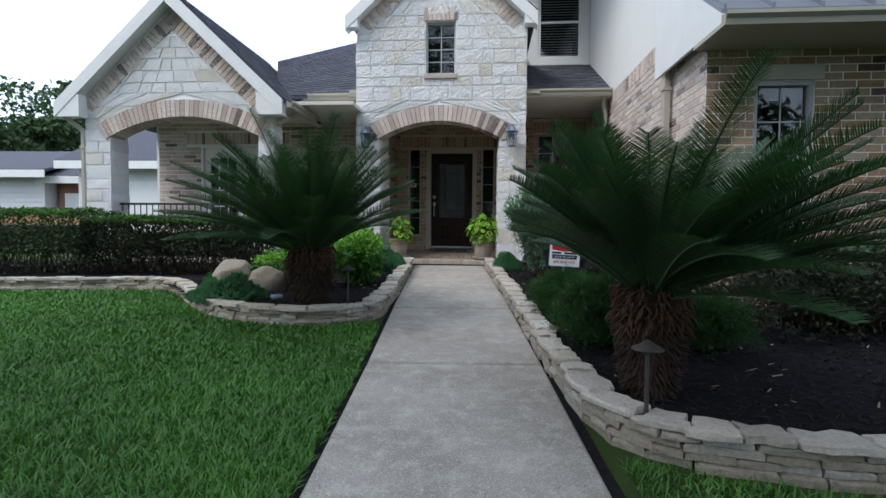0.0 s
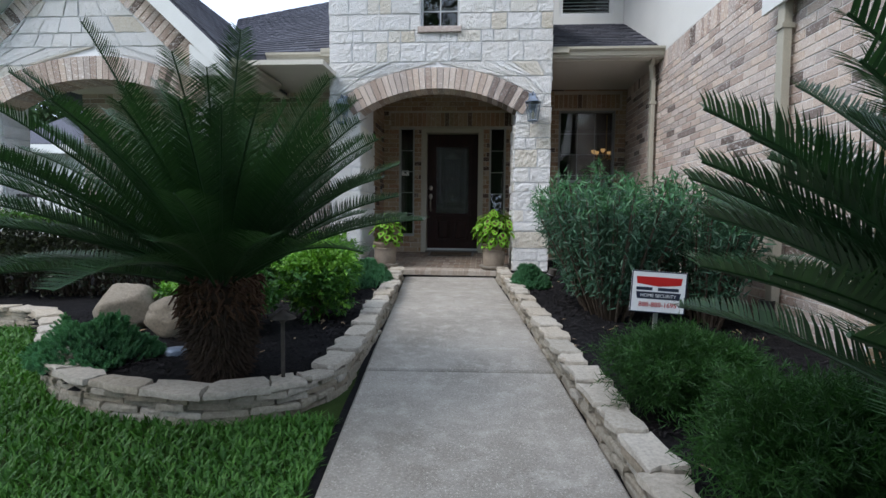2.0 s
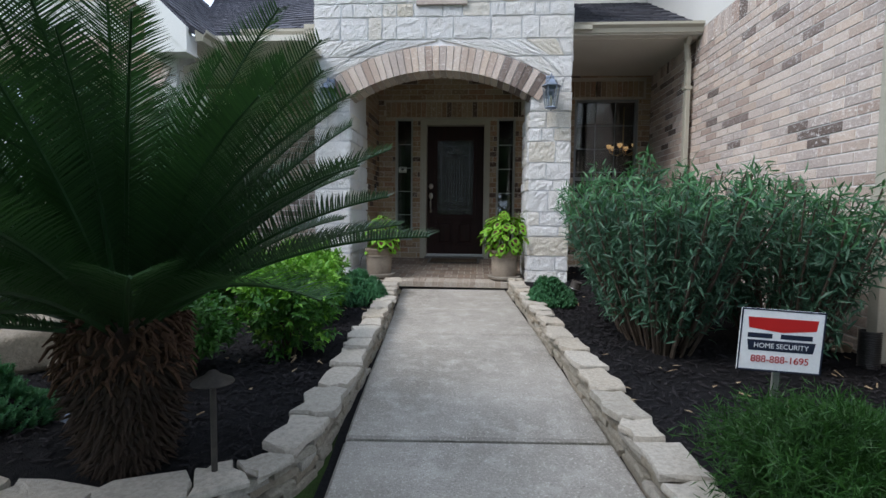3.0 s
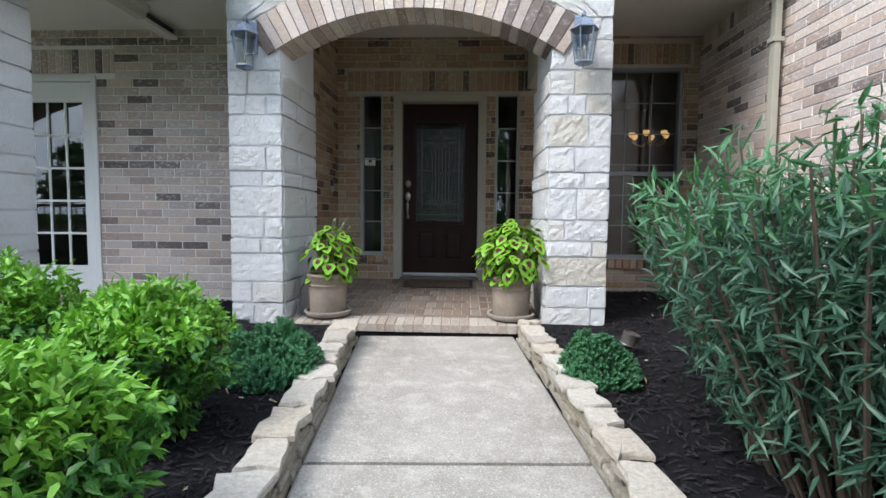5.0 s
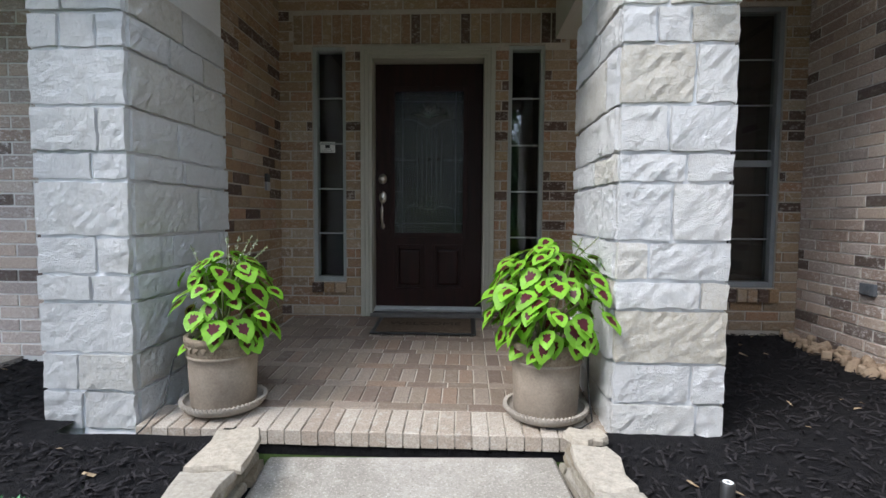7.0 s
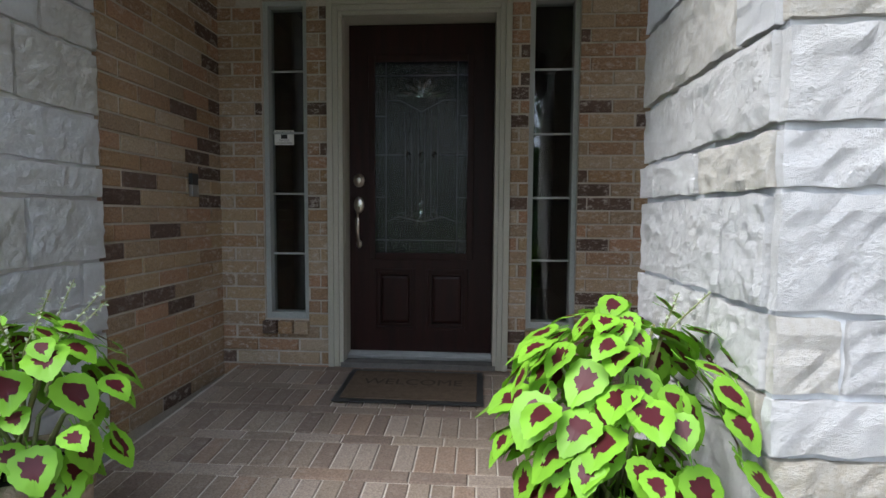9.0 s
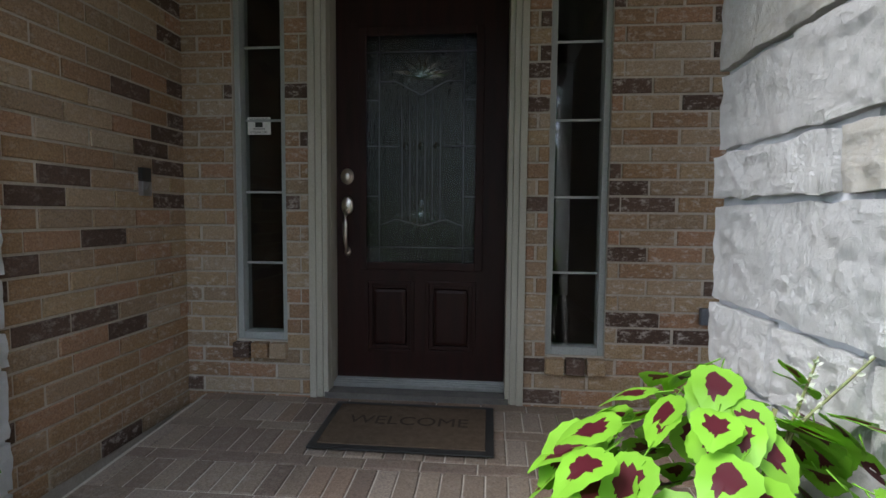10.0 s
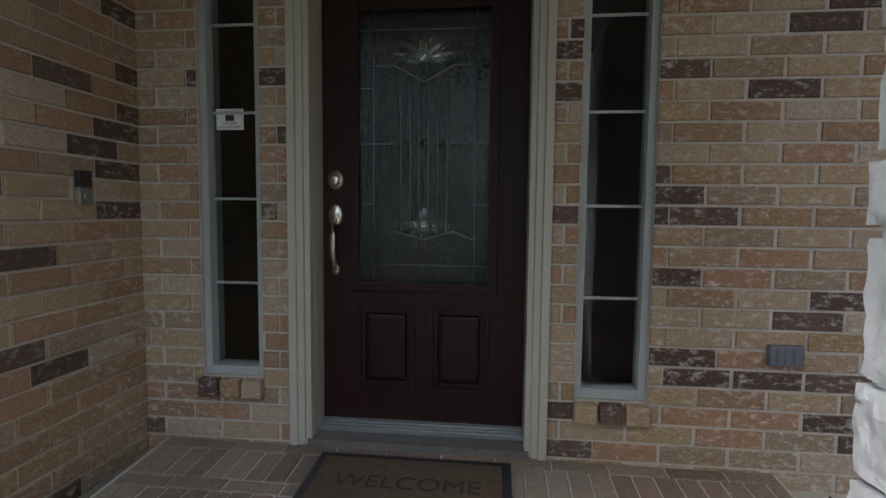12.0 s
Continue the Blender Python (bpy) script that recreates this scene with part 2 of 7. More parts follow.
def ground_sheet():
    mb = MB()
    ys = [-300, -60, -20, -6, -2] + [k * 0.5 for k in range(-3, 20)] + [12, 16, 30, 80, 400]
    xs = [-300, -60, -20, -12, -8, -6, -4, -2, 0, 2, 4, 6, 10, 20, 60, 300]
    vs = [(x, y, ground_z(y) - 0.03) for y in ys for x in xs]
    w = len(xs)
    fs = [(j * w + i, j * w + i + 1, (j + 1) * w + i + 1, (j + 1) * w + i) for j in range(len(ys) - 1) for i in range(w - 1)]
    return tagged(mb.add(vs, fs).ob("ground", M_LAWNSOIL), "gently rising ground under the front lawn", "ground", kind="structure")


ground_sheet()


def concrete_path():
    """The walk, poured in slabs with open joints between them."""
    top = thing("pavement", "pale broom-finished concrete front walk with joints", "path", kind="structure")
    cuts = [-1.5, 1.55, 3.58, 5.46, 7.27, 9.21]
    for ya, yb in zip(cuts, cuts[1:]):
        mb = MB()
        a, b = ya + 0.018, yb - 0.018
        rows = [a, a + 0.012] + [a + (b - a) * k / 8 for k in range(1, 8)] + [b - 0.012, b]
        vs, fs = [], []
        for k, y in enumerate(rows):
            dz = -0.012 if k in (0, len(rows) - 1) else 0.0
            l, r = path_edge(y, 0), path_edge(y, 1)
            z = ground_z(y)
            vs += [(l, y, z - 0.12), (l, y, z + dz - 0.012), (l + 0.014, y, z + dz), (r - 0.014, y, z + dz), (r, y, z + dz - 0.012), (r, y, z - 0.12)]
        for k in range(len(rows) - 1):
            for i in range(5):
                fs.append((k * 6 + i, k * 6 + i + 1, k * 6 + 7 + i, k * 6 + 6 + i))
        n = len(rows) - 1
        fs += [(0, 1, 2, 3, 4, 5), tuple(n * 6 + i for i in (5, 4, 3, 2, 1, 0))]
        mb.add(vs, fs).ob("slab", M_CONCRETE, top)
        if yb < 9:
            MB().box((path_edge(yb, 0) + 0.01, yb - 0.03, ground_z(yb) - 0.09), (path_edge(yb, 1) - 0.01, yb + 0.03, ground_z(yb) - 0.035)).ob("joint_filler", M_SOIL, top)


concrete_path()
mbe = MB()
for side, off in ((0, -0.045), (1, 0.06)):
    ys = [-1.5 + 0.25 * k for k in range(43)]
    vs = []
    for y in ys:
        e = path_edge(y, side)
        vs += [(e, y, ground_z(y) - 0.026), (e + off * (1 + 0.5 * noise.noise((y * 2, side, 0))), y, ground_z(y) - 0.02)]
    mbe.add(vs, [(2 * k, 2 * k + 1, 2 * k + 3, 2 * k + 2) for k in range(len(ys) - 1)])
tagged(mbe.ob("ground_edge", M_SOIL), "bare dark soil along the edges of the walk", "ground", kind="structure")

# ---- setting: walls ----
STUFF_LIMIT = 300


def wall_frame(p, q):
    """A matrix whose x runs from p to q along the wall's foot, y points out of its face (to the right of that run) and z up."""
    u = Vector((q[0] - p[0], q[1] - p[1], 0)).normalized()
    o = Vector((u.y, -u.x, 0))
    return Matrix(((u.x, o.x, 0, p[0]), (u.y, o.y, 0, p[1]), (0, 0, 1, 0), (0, 0, 0, 1))), math.hypot(q[0] - p[0], q[1] - p[1])


def solid_wall(name, p, q, z0, z1, mat, thick=0.2, holes=(), label="", top=None):
    """A wall with rectangular holes (u0, u1, v0, v1) that go right through it."""
    m, length = wall_frame(p, q)
    mb = MB()
    us = sorted({0.0, length, *[h[0] for h in holes], *[h[1] for h in holes]})
    vs = sorted({z0, z1, *[h[2] for h in holes], *[h[3] for h in holes]})
    for ua, ub in zip(us, us[1:]):
        run = None
        for va, vb in zip(vs, vs[1:]):
            um, vm = (ua + ub) / 2, (va + vb) / 2
            open_here = any(h[0] < um < h[1] and h[2] < vm < h[3] for h in holes)
            if not open_here:
                run = (run[0], vb) if run else (va, vb)
            if (open_here or vb == vs[-1]) and run:
                mb.box((ua, -thick, run[0]), (ub, 0, run[1]))
                run = None
    o = mb.ob(name, mat)
    o.matrix_world = m
    return tagged(o, label, "wall", kind="structure")


def brick_faces(length, z0, z1, holes, course=0.08, pitch=0.265, soldiers=(), joint=0.011, seed=1):
    """Rectangles (u0, u1, v0, v1) of a running bond that leaves out holes and soldier bands (v0, v1, u0, u1)."""
    rnd = random.Random(seed)
    out = []
    k, z = 0, z0
    while z < z1 - 0.02:
        zt = min(z + course, z1)
        shift = (0.0, 0.5, 0.25, 0.75)[k % 4] if rnd.random() < 0.15 else 0.5 * (k % 2)
        blocks = [h for h in holes if h[2] < zt - 0.012 and h[3] > z + 0.012] + [(s[2], s[3], s[0], s[1]) for s in soldiers if s[0] < zt - 0.012 and s[1] > z + 0.012]
        segs, at = [], 0.0
        for h in sorted(blocks):
            if h[0] > at:
                segs.append((at, h[0]))
            at = max(at, h[1])
        if at < length:
            segs.append((at, length))
        for a, b in segs:
            u = (math.floor(a / pitch - shift) + shift) * pitch
            while u < b:
                ua, ub = max(u, a), min(u + pitch, b)
                if ub - ua > 0.035:
                    out.append((ua + (joint / 2 if ua > a else 0.002), ub - (joint / 2 if ub < b else 0.002), z + joint / 2, zt - joint / 2))
                u += pitch
        z, k = zt, k + 1
    for va, vb, ua, ub in soldiers:
        u = ua
        while u < ub - 0.03:
            out.append((u + joint / 2, min(u + course, ub) - joint / 2, va + joint / 2, vb - joint / 2))
            u += course
    return out


def brick_mesh(name, w, h, mat, proud=0.007, c=0.003):
    mb = MB()
    d0, d1, d2 = -0.01, proud - c, proud
    vs = [(0, d0, 0), (w, d0, 0), (w, d0, h), (0, d0, h), (0, d1, 0), (w, d1, 0), (w, d1, h), (0, d1, h), (c, d2, c), (w - c, d2, c), (w - c, d2, h - c), (c, d2, h - c)]
    fs = [(0, 1, 5, 4), (1, 2, 6, 5), (2, 3, 7, 6), (3, 0, 4, 7), (4, 5, 9, 8), (5, 6, 10, 9), (6, 7, 11, 10), (7, 4, 8, 11), (8, 9, 10, 11)]
    return mb.add(vs, fs).mesh(name, mat)


BRICK_DATA = {}
LATE = []


def lay_bricks(wall, rects, mat_single, mat_joined, near=None, name="brick"):
    """Bricks on a wall: up to 300 as objects (chosen by near(u, v)), the rest joined in one part."""
    rnd = random.Random(len(rects))
    order = sorted(rects, key=near) if near else rects
    singles, rest = order[:STUFF_LIMIT], order[STUFF_LIMIT:]
    for ua, ub, va, vb in singles:
        key = (round(ub - ua, 2), round(vb - va, 3), mat_single.name)
        if key not in BRICK_DATA:
            BRICK_DATA[key] = brick_mesh("brick", key[0], key[1], mat_single)
        o = new(name, BRICK_DATA[key])
        o.parent = wall
        o.matrix_local = Matrix.Translation((ua, R(-0.002, 0.002), va)) @ pose(0, 0, 0, R(-0.5, 0.5), 0, R(-0.4, 0.4))
    if rest:
        mb = MB()
        for ua, ub, va, vb in rest:
            d, c = 0.007 + rnd.uniform(-0.0015, 0.0015), 0.003
            vs = [(ua, -0.01, va), (ub, -0.01, va), (ub, -0.01, vb), (ua, -0.01, vb), (ua, d - c, va), (ub, d - c, va), (ub, d - c, vb), (ua, d - c, vb), (ua + c, d, va + c), (ub - c, d, va + c), (ub - c, d, vb - c), (ua + c, d, vb - c)]
            mb.add(vs, [(0, 1, 5, 4), (1, 2, 6, 5), (2, 3, 7, 6), (3, 0, 4, 7), (4, 5, 9, 8), (5, 6, 10, 9), (6, 7, 11, 10), (7, 4, 8, 11), (8, 9, 10, 11)])
        o = mb.ob("brickwork", mat_joined, wall)
        o["kind"] = "stuff"


CEIL_Z = 3.34
FY = 11.25
# the front wall with door, sidelights and the dining window; u = x + 1.40
UX = 1.40
HOLE_DOOR = (-0.685 + UX, 0.405 + UX, 0.40, 2.70)
HOLE_SL = (-1.087 + UX, -0.812 + UX, 0.79, 2.71)
HOLE_SR = (0.512 + UX, 0.798 + UX, 0.76, 2.71)
HOLE_WIN = (1.70 + UX, 2.66 + UX, 0.78, 2.99)
FRONT_HOLES = (HOLE_DOOR, HOLE_SL, HOLE_SR, HOLE_WIN)
wall_front = solid_wall("wall_front", (-1.40, FY), (2.86, FY), 0.2, 3.4, M_MORTAR, 0.18, FRONT_HOLES, "tan brick front wall of the entrance porch")
LATE.append((wall_front, brick_faces(4.26, 0.43, 3.4, FRONT_HOLES, soldiers=((2.72, 2.96, 0.16, 2.36), (3.02, 3.26, 3.01, 4.16)), seed=3), M_BRICK, M_BRICK_I, lambda r: abs(r[0] - 1.36) + 0.4 * abs(r[2] - 1.4)))
# west wall of the porch: stone return in front, brick behind
wall_west = solid_wall("wall_west", (-1.36, 10.12), (-1.36, FY), 0.2, 3.4, M_MORTAR, 0.4, (), "tan brick side wall of the entrance porch")
LATE.append((wall_west, brick_faces(FY - 10.12, 0.43, 3.36, (), pitch=0.25, seed=5), M_BRICK, M_BRICK_I, lambda r: abs(r[2] - 1.5)))
# east brick wall of the wing
EA, EB = (2.835, 5.54), (2.84, FY)
wall_east = solid_wall("wall_east", EB, EA, 0.0, 3.42, M_PALEMORTAR, 0.2, (), "pale weathered brick side wall of the wing")
elen = wall_frame(EB, EA)[1]
LATE.append((wall_east, brick_faces(elen, 0.22, 3.42, (), soldiers=((3.18, 3.42, 0.0, elen),), seed=7), M_PALE, M_PALE_I, lambda r: r[0] + 0.3 * abs(r[2] - 1.4)))
wall_stucco = solid_wall("wall_stucco", (2.84, 12.0), EA, 3.425, 6.9, M_STUCCO, 0.2, (), "pale stucco upper side wall of the wing")
# wing's street facade
WING_WIN = (0.48, 1.06, 0.98, 2.5)
wall_wing = solid_wall("wall_wing", EA, (10.8, 5.54), -0.1, 2.95, M_PALEMORTAR, 0.2, (WING_WIN,), "pale brick street front of the wing with a window")
# tan porch bricks instead of pale ones put the eave's shade into colour
LATE.append((wall_wing, brick_faces(7.97, 0.1, 2.95, (WING_WIN,), seed=9), M_BRICK, M_BRICK_I, lambda r: r[0]))
# the terrace's back wall with the glazed double door
LDOOR = (0.910, 2.610, 0.43, 2.62)
wall_terrace = solid_wall("wall_terrace", (-6.25, 10.4), (-1.74, 10.4), 0.1, 3.5, M_PALEMORTAR, 0.2, (LDOOR,), "pale brick back wall of the side terrace")
LATE.append((wall_terrace, brick_faces(4.51, 0.43, 3.5, (LDOOR,), soldiers=((2.64, 2.88, 0.6, 2.8),), seed=11), M_PALE, M_PALE_I, lambda r: -r[0]))
# small wall over the side roof, with the upstairs window
UPWIN = (0.42, 1.35, 4.69, 6.25)
wall_upper = solid_wall("wall_upper", (1.3, 11.6), (2.83, 11.6), 3.3, 6.9, M_STUCCO, 0.2, (UPWIN,), "pale stucco upper wall with a sash window")
# walls that close the house behind
for nm, p, q, za, zb in (("wall_back", (-6.25, 16), (10.5, 16), 0, 3.4), ("wall_back_west", (-6.25, 10.6), (-6.25, 16), 0, 3.4)):
    solid_wall(nm, p, q, za, zb, M_STUCCO, 0.2, (), "plain outer wall of the house")


def slab(name, poly, thick, mat, label, category="floor"):
    mb = MB()
    mb.prism(poly, (0, 0, -thick))
    return tagged(mb.ob(name, mat), label, category, kind="structure")


def porch_z(y):
    """The porch floor falls a little towards the step."""
    return 0.392 + 0.054 * (y - 9.15)


floor_porch = slab("floor", [(-1.36, 9.23, porch_z(9.23) - 0.006), (1.2, 9.23, porch_z(9.23) - 0.006), (1.2, FY, porch_z(FY) - 0.006), (-1.36, FY, porch_z(FY) - 0.006)], 0.4, M_MORTAR, "brick-paved entrance porch floor")
slab("floor_terrace", [(-6.4, 8.6, 0.43), (-2.8, 8.6, 0.43), (-2.8, 10.4, 0.43), (-6.4, 10.4, 0.43)], 0.4, M_CONCRETE, "concrete terrace floor behind the hedge")
slab("ceiling", [(-1.36, 9.45, CEIL_Z + 0.1), (2.9, 9.45, CEIL_Z + 0.1), (2.9, FY, CEIL_Z + 0.1), (-1.36, FY, CEIL_Z + 0.1)], 0.1, M_CEIL, "painted porch ceiling", "ceiling")
slab("ceiling_terrace", [(-6.3, 8.9, 3.12), (-1.8, 8.9, 3.12), (-1.8, 10.4, 3.12), (-6.3, 10.4, 3.12)], 0.06, M_CEIL, "painted terrace ceiling", "ceiling")


def arch_front(name, x0, x1, xa, xb, spring, rise, y, thick, z0, outline, mat, holes=()):
    """A wall facing the street with an arched opening; outline(x) gives its top."""
    mb = MB()
    c = (xa + xb) / 2
    half = (xb - xa) / 2
    rad = (half * half + rise * rise) / (2 * rise)

    def under(x):
        return spring - (rad - rise) + math.sqrt(max(rad * rad - (x - c) ** 2, 0))

    xs = {x0, xa, xb, x1, (x0 + x1) / 2} | {xa + (xb - xa) * k / 24 for k in range(25)}
    for h in holes:
        xs |= {h[0], h[1]}
    xs = sorted(xs)
    for a, b in zip(xs, xs[1:]):
        m = (a + b) / 2
        if xa < m < xb:
            la, lb = under(a), under(b)
        else:
            la = lb = z0
        spans = [(la, lb, outline(a), outline(b))]
        for h in holes:
            if h[0] < m < h[1]:
                spans = [(la, lb, h[2], h[2]), (h[3], h[3], outline(a), outline(b))]
        for s0, s1, t0, t1 in spans:
            mb.prism([(a, y, s0), (b, y, s1), (b, y, t1), (a, y, t0)], (0, thick, 0))
    return mb.ob(name, mat), under, (c, rad, spring - (rad - rise))


T0, T1, TA, TB = -1.84, 1.20, -1.414, 0.73
TY = 9.17
UPHOLE = (-0.585, -0.05, 3.72, 4.65)


def tower_top(x):
    return 4.72 + 0.92 * (1.52 - abs(x + 0.32))


tower, tower_under, TARC = arch_front("wall_tower", T0 + 0.008, T1 - 0.008, TA - 0.008, TB + 0.008, 2.60, 0.30, TY + 0.004, 0.3, 0.25, tower_top, M_STONEMORTAR, (UPHOLE,))
tagged(tower, "white limestone entrance tower with an arched opening", "wall", kind="structure")
mbp = MB()
mbp.box((T0 + 0.008, TY + 0.305, 0.25), (TA - 0.008, 10.09, 3.4)).box((TB + 0.008, TY + 0.305, 0.25), (T1 - 0.008, 10.0, 3.4)).box((T0 + 0.008, TY + 0.305, 3.45), (T0 + 0.2, 11.2, 4.7)).box((T1 - 0.2, TY + 0.305, 3.45), (T1 - 0.008, 11.6, 4.7))
tower_sides = tagged(mbp.ob("wall_tower_sides", M_STONEMORTAR), "limestone side walls of the entrance tower", "wall", kind="structure")
mbp = MB()
mbp.box((TB + 0.05, 10.0, 2.75), (T1 - 0.05, FY, 3.4))
tagged(mbp.ob("beam", M_CEIL), "painted beam over the side opening of the porch", "trim", kind="structure")
G0, G1, GA, GB, GY = -6.39, -3.07, -5.94, -3.33, 8.62


def gable_top(x):
    return 4.82 - 0.94 * abs(x + 4.81)


gable, gable_under, GARC = arch_front("wall_gable", G0 + 0.008, G1 - 0.008, GA - 0.008, GB + 0.008, 2.5, 0.33, GY + 0.004, 0.3, 0.2, gable_top, M_STONEMORTAR)
tagged(gable, "white limestone gable of the side terrace with an arched opening", "wall", kind="structure")


def roof_plane(name, poly, label, mat=M_SHINGLE, thick=0.06):
    return tagged(MB().prism(poly, (0, 0, -thick)).ob(name, mat), label, "roof", kind="structure")

# ---- limestone blocks, brick arches ----


def stone_mesh(quad, proud, cell, seed, rough=0.015):
    """A hewn block over a quad of (u, v) corners: bottom left, bottom right, top right, top left."""
    (a, b, c, d) = quad
    w = max(b[0] - a[0], c[0] - d[0])
    h = max(d[1] - a[1], c[1] - b[1])
    nx, nz = max(2, min(30, round(w / cell))), max(2, min(13, round(h / cell)))
    mb = MB()
    vs, fs = [], []
    off = Vector((seed * 3.7, seed * 1.3, 0))
    for j in range(nz + 1):
        t = j / nz
        for i in range(nx + 1):
            s = i / nx
            u = (a[0] * (1 - s) + b[0] * s) * (1 - t) + (d[0] * (1 - s) + c[0] * s) * t
            v = (a[1] * (1 - s) + b[1] * s) * (1 - t) + (d[1] * (1 - s) + c[1] * s) * t
            edge = i in (0, nx) or j in (0, nz)
            p = Vector((u * 9, v * 9, 0)) + off
            out = proud + rough * 0.5 * noise.noise(p) + rough * 0.4 * noise.noise(p * 2.9) + rough * random.Random(hash((round(u, 3), round(v, 3)))).uniform(-0.26, 0.26)
            if edge:
                out = proud * 0.85 + rough * 0.45 * noise.noise(p * 2.9)
                u += 0.009 * noise.noise(p * 1.7 + Vector((9, 0, 0)))
                v += 0.009 * noise.noise(p * 1.7 + Vector((0, 9, 0)))
            vs.append((u, out, v))
    w1 = nx + 1
    for j in range(nz):
        for i in range(nx):
            fs.append((j * w1 + i, j * w1 + i + 1, (j + 1) * w1 + i + 1, (j + 1) * w1 + i))
    n = len(vs)
    ring = list(range(nx + 1)) + [j * w1 + nx for j in range(1, nz + 1)] + [nz * w1 + i for i in range(nx - 1, -1, -1)] + [j * w1 for j in range(nz - 1, 0, -1)]
    vs += [(vs[k][0], -0.015, vs[k][2]) for k in ring]
    m = len(ring)
    fs += [(ring[(k + 1) % m], ring[k], n + k, n + (k + 1) % m) for k in range(m)]
    return mb.add(vs, fs).mesh("stone", M_LIME, smooth=False, recalc=False)


def lay_stones(wall, p, q, rows, z0, spans, cell=0.07, seed=1, lengths=(0.22, 0.5)):
    """Courses of blocks; spans(v0, v1) gives a list of (bottom left u, bottom right u, top right u, top left u)."""
    m, _ = wall_frame(p, q)
    rnd = random.Random(seed)
    z, joint = z0, 0.017
    inv = wall.matrix_world.inverted()
    for k, h in enumerate(rows):
        v0, v1 = z + joint / 2, z + h - joint / 2
        for bl, br, tr, tl in spans(v0, v1):
            w = max(br - bl, tr - tl)
            if w < 0.06:
                continue
            cuts, at = [0.0], 0.0
            while True:
                at += rnd.uniform(*lengths) * (1.15 if h > 0.2 else 0.9)
                if at > w - 0.11:
                    break
                cuts.append(at / w)
            cuts.append(1.0)
            for a, b in zip(cuts, cuts[1:]):
                ja = joint / 2 / w if a > 0 else 0
                jb = joint / 2 / w if b < 1 else 0
                a, b = a + ja, b - jb
                quad = ((bl + (br - bl) * a, v0), (bl + (br - bl) * b, v0), (tl + (tr - tl) * b, v1), (tl + (tr - tl) * a, v1))
                o = new("stone", stone_mesh(quad, rnd.uniform(0.010, 0.022), cell, rnd.uniform(0, 50)))
                o.parent = wall
                o.matrix_local = inv @ m
        z += h


PILLAR_ROWS = [0.18, 0.175, 0.235, 0.125, 0.17, 0.25, 0.125, 0.2, 0.25, 0.155, 0.19, 0.225]
UPPER_ROWS = [0.17, 0.24, 0.2, 0.26, 0.16, 0.22, 0.25, 0.18, 0.23, 0.2, 0.26, 0.17, 0.22, 0.2, 0.2]
TOWER_ROWS = PILLAR_ROWS + UPPER_ROWS
Z_STONE = 0.36


def cut_span(x0, x1, cuts0, cuts1):
    """Splits x0..x1 (given at the bottom and the top of a course) by intervals taken out at bottom and top."""
    out = []
    a0, a1 = x0
    for (c0, d0), (c1, d1) in zip(cuts0, cuts1):
        out.append((a0, c0, c1, a1))
        a0, a1 = d0, d1
    out.append((a0, x1[0], x1[1], a1))
    return [s for s in out if s[1] - s[0] > 0.05 or s[2] - s[3] > 0.05]


def ring_cut(v, arc, ring):
    c, rad, zc = arc
    k = (rad + ring) ** 2 - (v - zc) ** 2
    return math.sqrt(k) if k > 0 and v > zc else 0.0


def tower_spans(v0, v1):
    def cuts(v):
        vv = max(min(v, 9), 0)
        if vv < 2.60 - 0.02:
            return (TA, TB)
        w = max(ring_cut(vv, TARC, 0.29), 0.0)
        foot = 2.60 + 0.29 * 0.8
        if vv < foot:
            k = (vv - 2.6) / (foot - 2.6)
            return (TA - 0.24 * k, TB + 0.24 * k)
        return (TARC[0] - w, TARC[0] + w) if w > 0 else None
    vm = v0 * 0.5 + v1 * 0.5
    lim0 = min(1.52, (4.72 + 0.92 * 1.52 - v0 - 0.33) / 0.92)
    lim1 = min(1.52, (4.72 + 0.92 * 1.52 - v1 - 0.33) / 0.92)
    if lim1 < 0.12:
        return []
    xl, xr = (-0.32 - lim0, -0.32 - lim1), (-0.32 + lim0, -0.32 + lim1)
    c0, c1 = cuts(v0), cuts(v1)
    if c0 and c1:
        s = cut_span(xl, xr, [c0], [c1])
    elif c0:
        s = cut_span(xl, xr, [c0], [(TARC[0] - 0.02, TARC[0] + 0.02)])
    elif 3.62 < vm < 4.87:
        g = 0.005 if vm < 4.65 and vm > 3.7 else 0.03
        s = cut_span(xl, xr, [(UPHOLE[0] - g, UPHOLE[1] + g)], [(UPHOLE[0] - g, UPHOLE[1] + g)])
    else:
        s = cut_span(xl, xr, [], [])
    return s


lay_stones(tower, (0, TY), (1, TY), TOWER_ROWS, Z_STONE, tower_spans, 0.033, 4, (0.14, 0.42))
full = lambda length: (lambda v0, v1: [(0, length, length, 0)])
lay_stones(tower_sides, (TA, TY + 0.02), (TA, 10.09), PILLAR_ROWS[:-1], Z_STONE, full(10.07 - TY), 0.028, 6, (0.3, 0.6))
lay_stones(tower_sides, (TB, 10.0), (TB, TY + 0.02), PILLAR_ROWS[:-1], Z_STONE, full(9.98 - TY), 0.019, 7, (0.3, 0.6))
lay_stones(tower_sides, (T1, TY + 0.02), (T1, 10.0), PILLAR_ROWS, Z_STONE, full(9.98 - TY), 0.07, 8, (0.3, 0.6))
lay_stones(tower_sides, (T0, 10.39), (T0, TY + 0.02), TOWER_ROWS[:20], Z_STONE, full(10.37 - TY), 0.09, 9, (0.3, 0.6))
